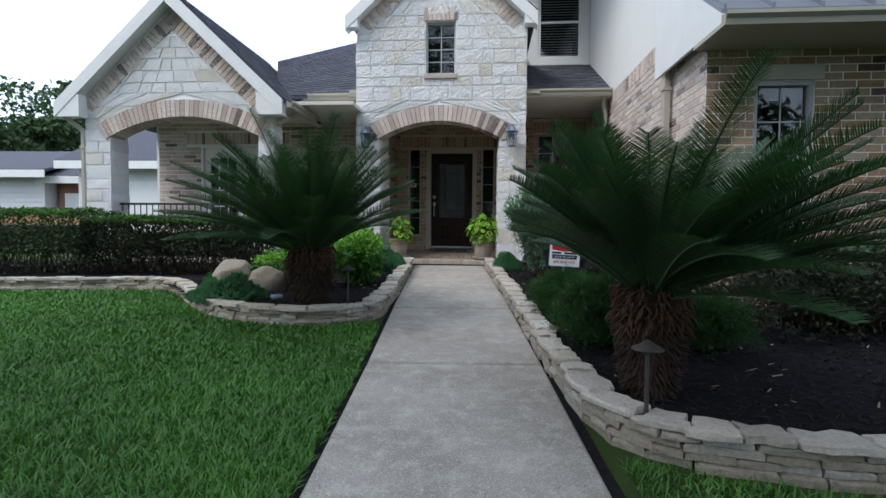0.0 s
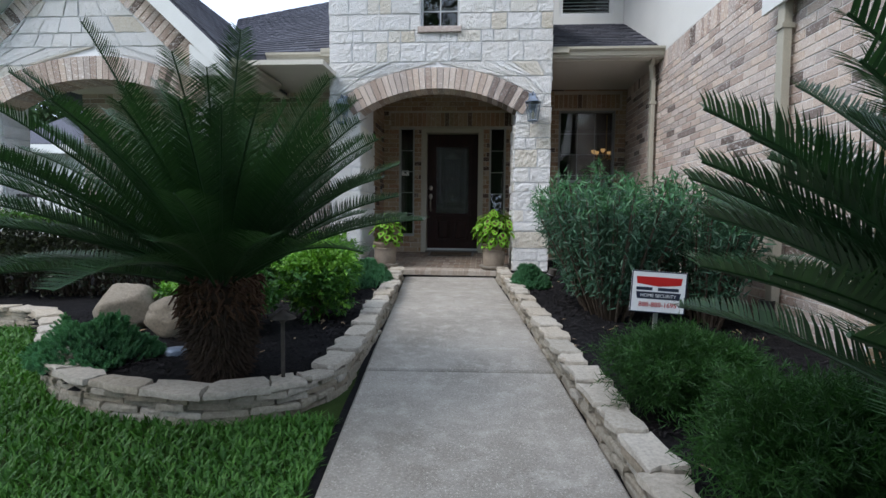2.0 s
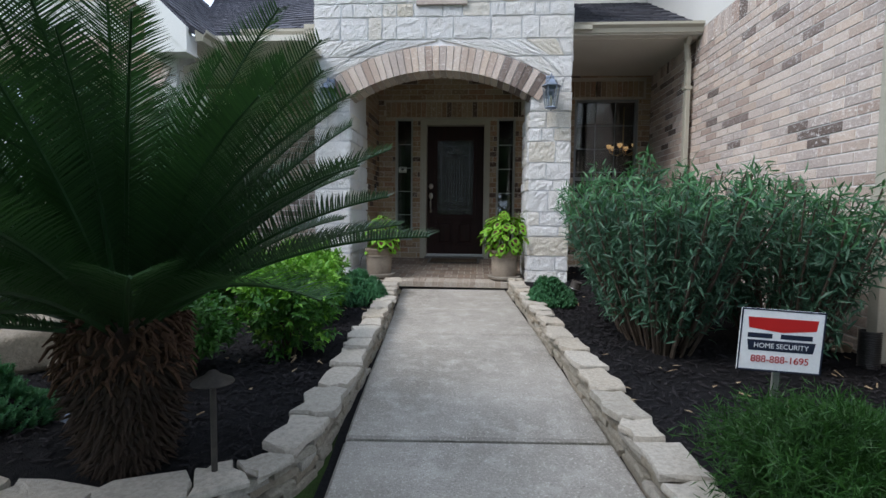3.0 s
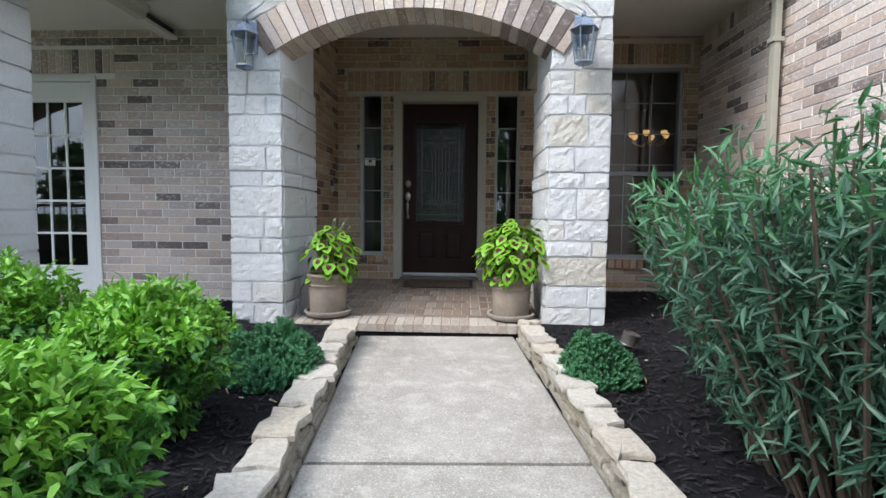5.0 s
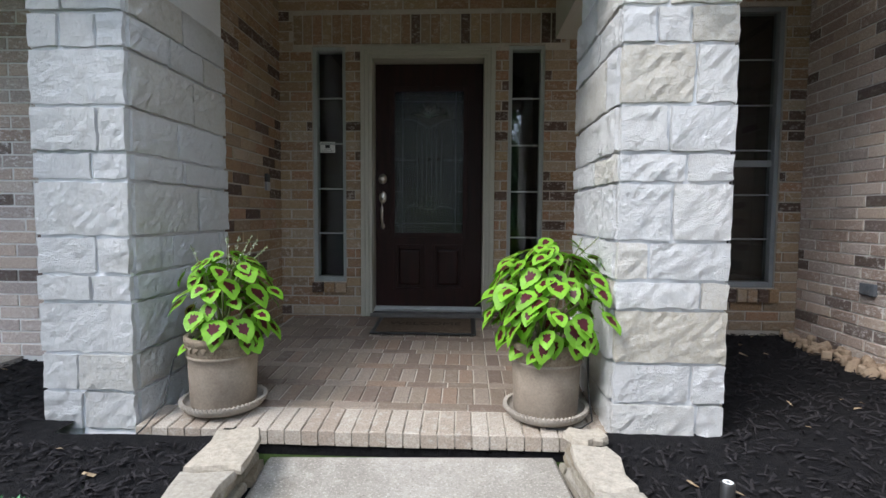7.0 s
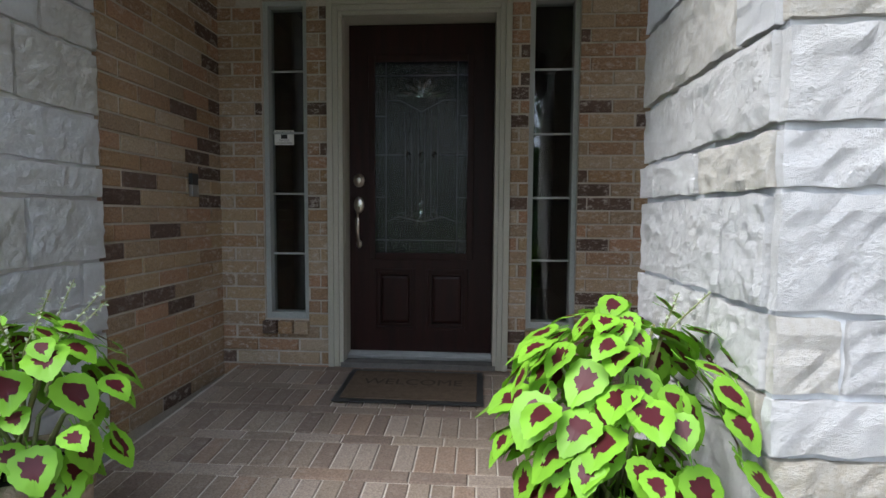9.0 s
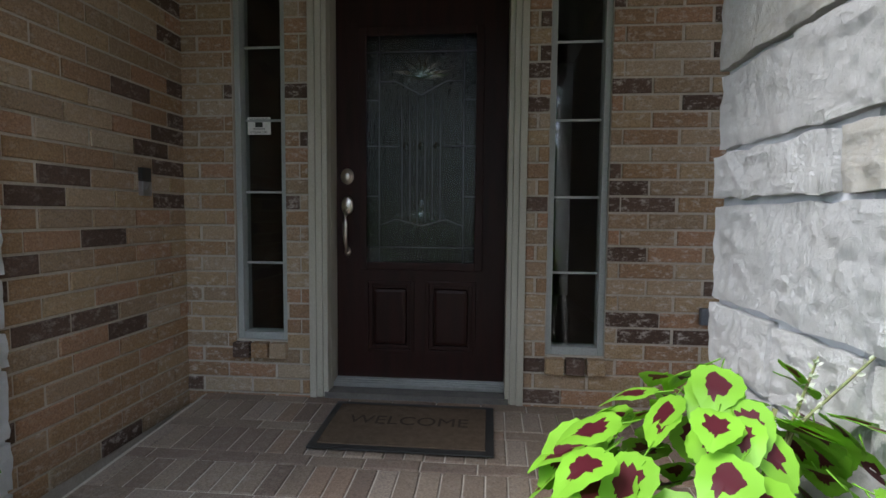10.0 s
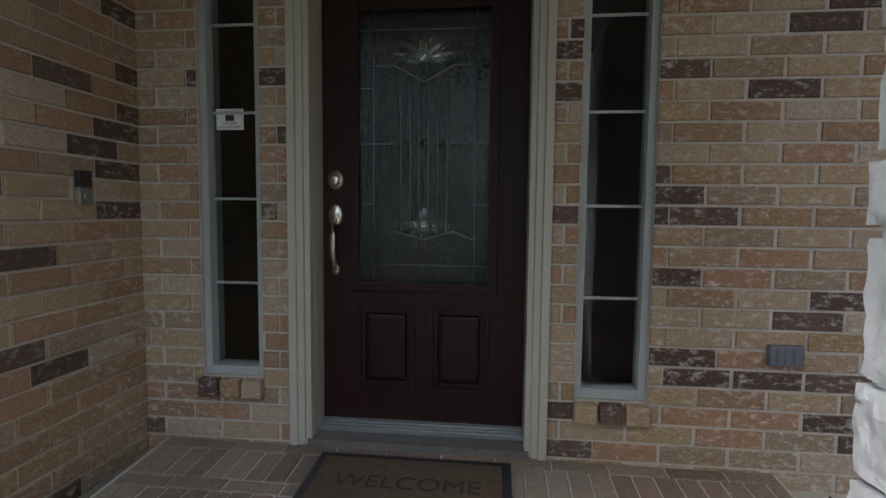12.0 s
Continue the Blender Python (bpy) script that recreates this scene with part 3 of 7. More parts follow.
lay_stones(tower_sides, (T1, TY + 0.02), (T1, 11.0), UPPER_ROWS[:9], Z_STONE + sum(PILLAR_ROWS) + 0.35, full(2.0), 0.12, 10, (0.3, 0.6))


def brick_arch(wall, arc, half, ring, y, depth, mat, width=0.082):
    """Voussoirs: one brick after another along the arch."""
    c, rad, zc = arc
    span = math.asin(min(1, half / rad))
    n = max(8, round(2 * span * (rad + ring / 2) / width))
    for k in range(n):
        a0, a1 = -span + 2 * span * k / n, -span + 2 * span * (k + 1) / n
        g = 0.004 / rad
        a0, a1 = a0 + g, a1 - g
        poly = [(c + r * math.sin(a), y, zc + r * math.cos(a)) for r, a in ((rad - 0.012, a0), (rad - 0.012, a1), (rad + ring, a1), (rad + ring, a0))]
        MB().prism(poly, (0, depth, 0)).ob("brick", mat, wall)


brick_arch(tower, TARC, (TB - TA) / 2 + 0.1, 0.27, TY - 0.035, 0.36, M_PALE)


def gable_spans(v0, v1):
    def cuts(v):
        if v < 2.5:
            return (GA, GB)
        foot = 2.5 + 0.22
        w = ring_cut(v, GARC, 0.29)
        if v < foot:
            k = (v - 2.5) / (foot - 2.5)
            return (GA - 0.2 * k, GB + 0.2 * k)
        return (GARC[0] - w, GARC[0] + w) if w > 0 else None
    peak = 4.82
    lim0, lim1 = min(1.70, (peak - v0 - 0.44) / 0.94), min(1.70, (peak - v1 - 0.44) / 0.94)
    if lim1 < 0.1:
        return []
    mid = (G0 + G1) / 2 - 0.0
    xl, xr = (max(G0, -4.83 - lim0 - 0.0), max(G0, -4.83 - lim1)), (min(G1, -4.83 + lim0), min(G1, -4.83 + lim1))
    if v1 < 2.9:
        xl, xr = (G0, G0), (G1, G1)
    c0, c1 = cuts(v0), cuts(v1)
    if c0 and c1:
        return cut_span(xl, xr, [c0], [c1])
    if c0:
        return cut_span(xl, xr, [c0], [(GARC[0] - 0.02, GARC[0] + 0.02)])
    return cut_span(xl, xr, [], [])


lay_stones(gable, (0, GY), (1, GY), [0.2, 0.22, 0.17, 0.24, 0.2, 0.22, 0.17, 0.24, 0.2, 0.2, 0.2, 0.18, 0.2, 0.22, 0.17, 0.2, 0.2, 0.18, 0.2], 0.36, gable_spans, 0.1, 14)
brick_arch(gable, GARC, (GB - GA) / 2 + 0.08, 0.27, GY - 0.035, 0.36, M_PALE)
mbs = MB()
mbs.box((G0 + 0.008, GY + 0.305, 0.2), (GA - 0.008, 9.05, 3.0)).box((GB + 0.008, GY + 0.305, 0.2), (G1 - 0.008, 8.96, 3.0))
gable_sides = tagged(mbs.ob("wall_gable_sides", M_STONEMORTAR), "limestone pier sides of the terrace gable", "wall", kind="structure")
lay_stones(gable_sides, (GA, GY + 0.02), (GA, 9.2), PILLAR_ROWS[:11], 0.4, full(0.4), 0.1, 15, (0.3, 0.6))
lay_stones(gable_sides, (G1, GY + 0.02), (G1, 9.2), PILLAR_ROWS + [0.2], 0.4, full(0.31), 0.1, 16, (0.3, 0.6))


def rake_bricks(wall, apex, half, slope, y, mat, length=0.24):
    """Bricks set square to the rake, under the roof boards on both sides."""
    ang = math.atan(slope)
    n = int(half / math.cos(ang) / 0.085)
    for side in (-1, 1):
        for k in range(n):
            s = (k + 0.6) * 0.085
            m = Matrix.Translation((apex[0] + side * s * math.cos(ang), y, apex[1] - s * math.sin(ang))) @ Matrix.Rotation(side * ang, 4, "Y")
            MB().box((-0.037, -0.02, -length), (0.037, 0.05, 0), 0, m).ob("brick", mat, wall)


rake_bricks(gable, (-4.81, 4.60), 1.62, 0.94, GY, M_PALE)
rake_bricks(tower, (-0.315, 5.98), 1.5, 0.92, TY, M_PALE)

# brick surround of the tower window
for k in range(8):
    MB().box((UPHOLE[0] - 0.03 + k * 0.077, TY - 0.02, UPHOLE[3] + 0.01), (UPHOLE[0] + 0.038 + k * 0.077, TY + 0.06, UPHOLE[3] + 0.24), bev=0.004).ob("brick", M_PALE, tower)
MB().box((UPHOLE[0] - 0.03, TY - 0.05, UPHOLE[2] - 0.085), (UPHOLE[1] + 0.03, TY + 0.1, UPHOLE[2] - 0.005), bev=0.008).ob("sill", M_PALE, tower)

# ---- roofs ----
M_SHINGLE_I = M_SHINGLE.copy()
M_SHINGLE_I.name = "slate_grey_shingle_tabs"
sn, sl = M_SHINGLE_I.node_tree.nodes, M_SHINGLE_I.node_tree.links
sb = sn["Principled BSDF"]
old = sb.inputs["Base Color"].links[0].from_socket
sl.new(mixcol(sn, sl, 0.6, old, ramp(sn, sl, sn.new("ShaderNodeNewGeometry").outputs["Random Per Island"], [(0.0, 0.25), (1.0, 0.75)]), "OVERLAY"), sb.inputs["Base Color"])


def shingle_roof(name, bl, br, tr, tl, label, tab=0.3, course=0.14):
    """A roof plane covered with overlapping tabs."""
    bl, br, tr, tl = (Vector(p) for p in (bl, br, tr, tl))
    base = roof_plane(name, [bl, br, tr, tl], label)
    nrm = (br - bl).cross(tl - bl).normalized()
    if nrm.z < 0:
        nrm = -nrm
    mb = MB()
    rows = max(2, int(((tl - bl).length + (tr - br).length) / 2 / course))
    rnd = random.Random(rows)
    for j in range(rows):
        t0, t1 = j / rows, min(1.0, (j + 1.15) / rows)
        a0, b0, a1, b1 = bl.lerp(tl, t0), br.lerp(tr, t0), bl.lerp(tl, t1), br.lerp(tr, t1)
        n = max(1, round((b0 - a0).length / tab))
        for i in range(n):
            s0 = max(0, (i - 0.5 * (j % 2)) / n + rnd.uniform(-0.1, 0.1) / n)
            s1 = min(1, (i + 1 - 0.5 * (j % 2)) / n - 0.01)
            p = [a0.lerp(b0, s0) + nrm * 0.016, a0.lerp(b0, s1) + nrm * 0.016, a1.lerp(b1, s1) + nrm * 0.004, a1.lerp(b1, s0) + nrm * 0.004]
            mb.add(p + [p[0] - nrm * 0.015, p[1] - nrm * 0.015], [(0, 1, 2, 3), (4, 5, 1, 0)])
    o = mb.ob("shingles", M_SHINGLE_I, base, recalc=False)
    o["kind"] = "stuff"
    return base


shingle_roof("roof_gable_east", (-2.84, 8.45, 3.07), (-2.84, 12.4, 3.07), (-4.81, 12.4, 4.93), (-4.81, 8.45, 4.93), "slate grey shingled gable roof over the terrace")
shingle_roof("roof_gable_west", (-6.78, 12.4, 3.07), (-6.78, 8.45, 3.07), (-4.81, 8.45, 4.93), (-4.81, 12.4, 4.93), "slate grey shingled gable roof over the terrace")
shingle_roof("roof_main", (-3.4, 9.35, 3.42), (-1.80, 9.35, 3.42), (-0.88, 14.5, 6.68), (-4.26, 11.5, 4.75), "slate grey shingled main roof slope")
shingle_roof("roof_side", (1.21, 9.40, 3.46), (2.745, 9.40, 3.46), (2.745, 11.51, 4.56), (1.21, 11.51, 4.56), "slate grey shingled roof over the side bay")
shingle_roof("roof_tower_east", (1.36, 9.0, 4.73), (1.36, 13, 4.73), (-0.315, 13, 6.27), (-0.315, 9.0, 6.27), "slate grey shingled tower roof")
shingle_roof("roof_tower_west", (-1.99, 13, 4.73), (-1.99, 9.0, 4.73), (-0.315, 9.0, 6.27), (-0.315, 13, 6.27), "slate grey shingled tower roof")
roof_plane("roof_back", [(-6.5, 12.3, 3.4), (10.6, 12.3, 3.4), (10.6, 16.2, 3.4), (-6.5, 16.2, 3.4)], "plain roof over the rear of the house")
roof_plane("roof_wing", [(2.7, 5.75, 6.6), (10.8, 5.75, 6.6), (10.8, 16.2, 6.6), (1.2, 16.2, 6.6), (1.2, 10.2, 6.6)], "plain roof over the upper floor")
solid_wall("wall_wing_upper", (2.85, 6.74), (10.7, 6.74), 3.4, 6.6, M_STUCCO, 0.2, (), "pale stucco upper street wall of the wing")


def metal_roof():
    """Standing-seam lean-to roof over the wing's window, with gutter and eave board."""
    t = thing("roof_metal", "grey standing-seam metal lean-to roof with a gutter", "roof", kind="structure")
    y0, z0, y1, z1, x0, x1 = 4.91, 2.98, 6.73, 4.25, 2.695, 10.7
    MB().prism([(x0, y0, z0), (x1, y0, z0), (x1, y1, z1), (x0, y1, z1)], (0, 0, -0.04)).ob("sheet", M_METALROOF, t)
    x = x0 + 0.02
    while x < x1:
        MB().prism([(x, y0, z0), (x + 0.022, y0, z0), (x + 0.022, y1, z1), (x, y1, z1)], (0, 0, 0.045)).ob("seam", M_METALROOF, t)
        x += 0.42
    MB().prism([(x0, y0, z0 - 0.041), (x0, y1, z1 - 0.041), (x0, y1, z0 - 0.13), (x0, y0, z0 - 0.13)], (0.03, 0, 0)).ob("rake_board", M_WHITE, t)
    MB().box((x0, y0 + 0.001, z0 - 0.17), (x1, 5.53, z0 - 0.13)).ob("soffit", M_TRIM, t)
    gutter(t, (x0, y0, z0 - 0.06), (x1, y0, z0 - 0.06))


def gutter(parent, p, q):
    """A K-style gutter from p to q, open on top, its front towards the right of that run."""
    p, q = Vector(p), Vector(q)
    u = (q - p).normalized()
    o = Vector((u.y, -u.x, 0))
    prof = [(0.0, 0.0), (0.0, -0.11), (0.075, -0.11), (0.085, -0.06), (0.12, -0.03), (0.12, 0.0), (0.112, 0.0), (0.112, -0.026), (0.078, -0.056), (0.069, -0.103), (0.008, -0.103), (0.008, 0.0)]
    poly = [p + o * a + Vector((0, 0, b)) for a, b in prof]
    return MB().prism(poly, q - p).ob("gutter", M_TRIM, parent)


metal_roof()
trim = thing("trim", "white roof boards and cream gutters of the house", "trim", kind="structure")
gutter(trim, (1.19, 9.41, 3.47), (2.73, 9.41, 3.47))
gutter(trim, (-2.78, 9.34, 3.42), (-1.81, 9.34, 3.42))
MB().box((1.18, 9.29, 3.39), (1.45, 9.46, 3.47), bev=0.004).ob("end_block", M_TRIM, trim)
MB().box((-1.99, 9.22, 3.36), (-1.81, 9.40, 3.47), bev=0.004).ob("end_block", M_TRIM, trim)
MB().box((1.20, 9.43, 3.36), (2.74, 9.48, 3.44)).ob("fascia", M_TRIM, trim)
MB().box((-2.9, 9.36, 3.33), (-1.81, 9.40, 3.40)).ob("fascia", M_TRIM, trim)
MB().box((1.20, 9.48, 3.33), (2.74, 10.25, 3.36)).ob("soffit", M_CEIL, trim)
MB().box((-2.9, 9.40, 3.30), (-1.81, 10.39, 3.33)).ob("soffit", M_CEIL, trim)


trim_gable = thing("trim_gable", "white roof boards and cream gutter of the terrace gable", "trim", kind="structure")


def rake_boards(apex, half, slope, y, drop, trim):
    for side in (-1, 1):
        e = (apex[0] + side * half, apex[1] - slope * half)
        MB().prism([(apex[0], y, apex[1]), (e[0], y, e[1]), (e[0], y, e[1] - drop), (apex[0], y, apex[1] - drop)], (0, 0.04, 0)).ob("rake_board", M_WHITE, trim)
        MB().prism([(apex[0], y + 0.041, apex[1] - drop + 0.02), (e[0], y + 0.041, e[1] - drop + 0.02), (e[0], y + 0.041, e[1] - drop), (apex[0], y + 0.041, apex[1] - drop)], (0, 0.2, 0)).ob("rake_soffit", M_WHITE, trim)


gutter(trim_gable, (-2.79, 8.47, 3.03), (-2.79, 9.75, 3.03))
MB().box((-2.92, 8.64, 2.96), (-2.80, 10.39, 2.99)).ob("soffit", M_CEIL, trim_gable)
rake_boards((-4.81, 4.90), 1.97, 0.944, 8.40, 0.25, trim_gable)
rake_boards((-0.315, 6.24), 1.68, 0.92, 8.95, 0.24, trim)
for side in (-1, 1):
    x = -4.81 + side * 1.95
    MB().prism([(x, 8.41, 3.0), (x, 8.41, 2.80), (x - side * 0.42, 8.41, 2.80), (x - side * 0.42, 8.41, 3.17)], (0, 0.22, 0)).ob("eave_return", M_WHITE, trim_gable)
    x = -0.315 + side * 1.66
    MB().prism([(x, 8.96, 4.70), (x, 8.96, 4.50), (x - side * 0.2, 8.96, 4.50), (x - side * 0.2, 8.96, 4.75)], (0, 0.2, 0)).ob("eave_return", M_WHITE, trim)


def downspout(pts, w=0.075, d=0.055):
    """A square downpipe with straps along a broken line."""
    t = thing("downspout", "cream painted metal downspout with wall straps", "downspout")
    mb = MB()
    pts = [Vector(p) for p in pts]
    for a, b in zip(pts, pts[1:]):
        dv = (b - a)
        q = dv.to_track_quat("Z", "X").to_matrix().to_4x4()
        mb.box((-w / 2, -d / 2, -0.01), (w / 2, d / 2, dv.length + 0.01), 0, Matrix.Translation(a) @ q, 0.008)
    mb.ob("pipe", M_TRIM, t)
    a, b = pts[-2], pts[-1]
    for k in (0.12, 0.62):
        p = a.lerp(b, k)
        MB().box((p.x - w / 2 - 0.008, p.y - w / 2 - 0.008, p.z - 0.02), (p.x + w / 2 + 0.008, p.y + w / 2 + 0.008, p.z + 0.02), bev=0.003).ob("strap", M_TRIM, t)
    return t


downspout([(2.62, 9.40, 3.36), (2.62, 9.46, 3.28), (2.67, 9.52, 3.1), (2.67, 9.52, 0.32)])
downspout([(2.50, 6.35, 5.2), (2.50, 6.35, 3.0), (2.50, 6.33, 0.30)], 0.085, 0.07)
downspout([(-2.86, 9.0, 2.95), (-2.90, 8.86, 2.85), (-3.12, 8.57, 2.66), (-3.12, 8.555, 0.3)])
downspout([(-6.66, 8.55, 2.95), (-6.64, 8.6, 2.8), (-6.46, 8.75, 2.6), (-6.46, 8.75, 0.3)])

# ---- door, sidelights, windows ----
M_DOORWOOD = varied("dark_mahogany", (0.0238, 0.006375, 0.004675), (0.01275, 0.003825, 0.002975), 5, 0.5, 60, 0.001, 0.3, stretch=(6, 6, 0.5), spec=0.25)
M_NICKEL, _n, _l, _b = material("satin_nickel", 0.28, 1.0)
_b.inputs["Base Color"].default_value = (0.62, 0.58, 0.52, 1)
M_LEAD, _n, _l, _b = material("lead_came", 0.4, 1.0)
_b.inputs["Base Color"].default_value = (0.13, 0.13, 0.135, 1)
M_ALU = varied("brushed_threshold", (0.45, 0.45, 0.44), (0.38, 0.38, 0.37), 20, 0.4, 200, 0.0005, 0.2, 0.9)
M_BLACK = varied("black_plastic", (0.02, 0.02, 0.02), (0.03, 0.03, 0.03), 8, 0.45, 90, 0.0005, 0.1)


M_SILL = varied("grey_door_sill", (0.09, 0.085, 0.08), (0.13, 0.12, 0.11), 14, 0.8, 90, 0.001, 0.3)


def front_door():
    t = thing("door_1", "dark mahogany front door with leaded glass and cream casing", "door", kind="structure")
    x0, x1, zb, zt, y = -0.685, 0.405, porch_z(FY), 2.70, FY
    # casing: stepped moulding round the opening
    for k, (inset, w, proud) in enumerate(((0.0, 0.035, 0.03), (0.035, 0.03, 0.018), (0.065, 0.025, 0.006))):
        a, b, c = x0 + inset, x1 - inset, zt - inset
        for (p, q) in (((a, y - proud, zb), (a + w, y + 0.05, c)), ((b - w, y - proud, zb), (b, y + 0.05, c)), ((a + w, y - proud, c - w), (b - w, y + 0.05, c))):
            MB().box(p, q, bev=0.004).ob("casing", M_TRIM, t)
    j0, j1, jt = x0 + 0.09, x1 - 0.09, zt - 0.09
    for p, q in (((j0 - 0.02, y + 0.05, zb), (j0 + 0.001, y + 0.28, jt)), ((j1 - 0.001, y + 0.05, zb), (j1 + 0.02, y + 0.28, jt)), ((j0 - 0.02, y + 0.05, jt), (j1 + 0.02, y + 0.28, jt + 0.03))):
        MB().box(p, q).ob("jamb", M_TRIM, t)
    MB().box((j0 - 0.018, y - 0.01, zb - 0.04), (j1 + 0.018, y + 0.17, zb + 0.025)).ob("sill", M_SILL, t)
    for k in range(4):
        MB().box((j0, y + 0.08 + k * 0.025, zb + 0.026), (j1, y + 0.098 + k * 0.025, zb + 0.05 + 0.004 * k), bev=0.003).ob("threshold", M_ALU, t)
    # leaf: stiles, rails, panels
    leaf = thing("leaf", "", "")
    leaf.parent = t
    d0, d1 = y + 0.15, y + 0.195
    L0, L1, B, T = j0 + 0.004, j1 - 0.004, zb + 0.062, jt - 0.004
    g0, g1, gb, gt = L0 + 0.153, L1 - 0.150, B + 0.62, T - 0.215
    for nm, p, q in (("stile", (L0, d0, B), (g0, d1, T)), ("stile", (g1, d0, B), (L1, d1, T)), ("rail", (g0, d0, gt), (g1, d1, T)), ("rail", (g0, d0, gb - 0.09), (g1, d1, gb)), ("rail", (g0, d0, B), (g1, d1, B + 0.14)), ("mullion", ((g0 + g1) / 2 - 0.03, d0, B + 0.14), ((g0 + g1) / 2 + 0.03, d1, gb - 0.09))):
        MB().box(p, q).ob(nm, M_DOORWOOD, leaf)
    for a, b in ((g0, (g0 + g1) / 2 - 0.03), ((g0 + g1) / 2 + 0.03, g1)):
        mb = MB()
        mb.box((a, d0 + 0.02, B + 0.14), (b, d1 - 0.005, gb - 0.09))
        for e, pr in ((0.0, 0.006), (0.020, -0.004)):
            for (p, q) in (((a + e, d0 - pr, B + 0.14 + e), (a + e + 0.02, d0 + 0.03, gb - 0.09 - e)), ((b - e - 0.02, d0 - pr, B + 0.14 + e), (b - e, d0 + 0.03, gb - 0.09 - e)), ((a + e + 0.02, d0 - pr, B + 0.14 + e), (b - e - 0.02, d0 + 0.03, B + 0.16 + e)), ((a + e + 0.02, d0 - pr, gb - 0.11 - e), (b - e - 0.02, d0 + 0.03, gb - 0.09 - e))):
                mb.box(p, q, bev=0.003)
        mb.box((a + 0.044, d0 - 0.001, B + 0.182), (b - 0.044, d0 + 0.035, gb - 0.132), bev=0.02)
        mb.ob("panel", M_DOORWOOD, leaf)
    mb = MB()
    for p, q in (((g0 - 0.03, d0 - 0.014, gb - 0.03), (g0 + 0.012, d0 + 0.004, gt + 0.03)), ((g1 - 0.012, d0 - 0.014, gb - 0.03), (g1 + 0.03, d0 + 0.004, gt + 0.03)), ((g0 + 0.012, d0 - 0.014, gb - 0.03), (g1 - 0.012, d0 + 0.004, gb + 0.012)), ((g0 + 0.012, d0 - 0.014, gt - 0.012), (g1 - 0.012, d0 + 0.004, gt + 0.03))):
        mb.box(p, q, bev=0.004)
    mb.ob("glazing_bead", M_DOORWOOD, leaf)
    # leaded glass: rain glass with clear inner field, cames, bevelled flowers
    w, h = g1 - g0, gt - gb
    gy = d0 + 0.018
    fx0, fx1, fz0, fz1 = g0 + 0.075, g1 - 0.075, gb + 0.09, gt - 0.09
    for nm, p, q in (("pane", (g0, gy, gb), (fx0, gy + 0.006, gt)), ("pane", (fx1, gy, gb), (g1, gy + 0.006, gt)), ("pane", (fx0, gy, gb), (fx1, gy + 0.006, fz0)), ("pane", (fx0, gy, fz1), (fx1, gy + 0.006, gt)), ("pane", (fx0, gy, fz0), (fx1, gy + 0.006, fz1))):
        MB().box(p, q).ob(nm, M_RAIN, leaf, "obscured rain glass")
    came = MB()
    cx = (g0 + g1) / 2

    def line(pts, r=0.0036):
        came.tube([(cx + a * w / 2, gy - 0.003, gb + b * h) for a, b in pts], r, 5)

    fu = (fx1 - cx) / (w / 2)
    for a in (-fu, fu):
        line([(a, 0), (a, 1)])
    for b in (0.09 / h, 1 - 0.09 / h):
        line([(-1, b), (1, b)])
    for b in (0.3, 0.52, 0.72):
        line([(-1, b), (-fu, b)])
        line([(fu, b), (1, b)])
    for a in (-0.34, -0.2, -0.07, 0.07, 0.2, 0.34):
        line([(a, 0.2), (a * 1.0, 0.52), (a * 1.05, 0.74)], 0.003)
    line([(-fu, 0.52), (-0.4, 0.52)])
    line([(0.4, 0.52), (fu, 0.52)])
    line([(-fu, 0.80), (-0.45, 0.80), (0, 0.74), (0.45, 0.80), (fu, 0.80)])
    line([(-fu, 0.17), (-0.45, 0.2), (0, 0.17), (0.45, 0.2), (fu, 0.17)])
    came.ob("came", M_LEAD, leaf, "dark lead cames in a floral pattern", smooth=True)
    bevel = MB()

    def petal(cxp, cz, ang, length, width):
        pts = []
        for k in range(10):
            t = 2 * math.pi * k / 10
            lx, lz = length * (0.5 + 0.5 * math.cos(t)), width * math.sin(t)
            pts.append((cx + cxp * w / 2 + lx * math.cos(ang) - lz * math.sin(ang), lz, gb + cz * h + lx * math.sin(ang) + lz * math.cos(ang)))
        vs = [(p[0], gy - 0.002, p[2]) for p in pts]
        mx, mz = sum(p[0] for p in pts) / 10, sum(p[2] for p in pts) / 10
        vs.append((mx, gy - 0.012, mz))
        bevel.add(vs, [(k, (k + 1) % 10, 10) for k in range(10)])

    for ang in (10, 38, 65, 90, 115, 142, 170):
        petal(0, 0.815, radians(ang), 0.13 if ang not in (10, 170) else 0.16, 0.02)
    for ang in (-165, -140, -112, -90, -68, -40, -15):
        petal(0, 0.235, radians(ang), 0.12 if ang not in (-15, -165) else 0.17, 0.02)
    for ang in (60, 90, 120):
        petal(0, 0.225, radians(ang), 0.08, 0.018)
    for a in (-0.28, 0, 0.28):
        vs = [(cx + a * w / 2 + dx, gy - 0.002, gb + 0.52 * h + dz) for dx, dz in ((0.024, 0), (0, 0.024), (-0.024, 0), (0, -0.024))] + [(cx + a * w / 2, gy - 0.012, gb + 0.52 * h)]
        bevel.add(vs, [(0, 1, 4), (1, 2, 4), (2, 3, 4), (3, 0, 4)])
    bevel.ob("bevelled_glass", M_GLASS, leaf, "clear bevelled glass petals")
    # handle set
    hx = L0 + 0.06
    m = lambda z: Matrix.Translation((hx, d0, z)) @ Matrix.Rotation(radians(90), 4, "X")
    zd = B + 1.085
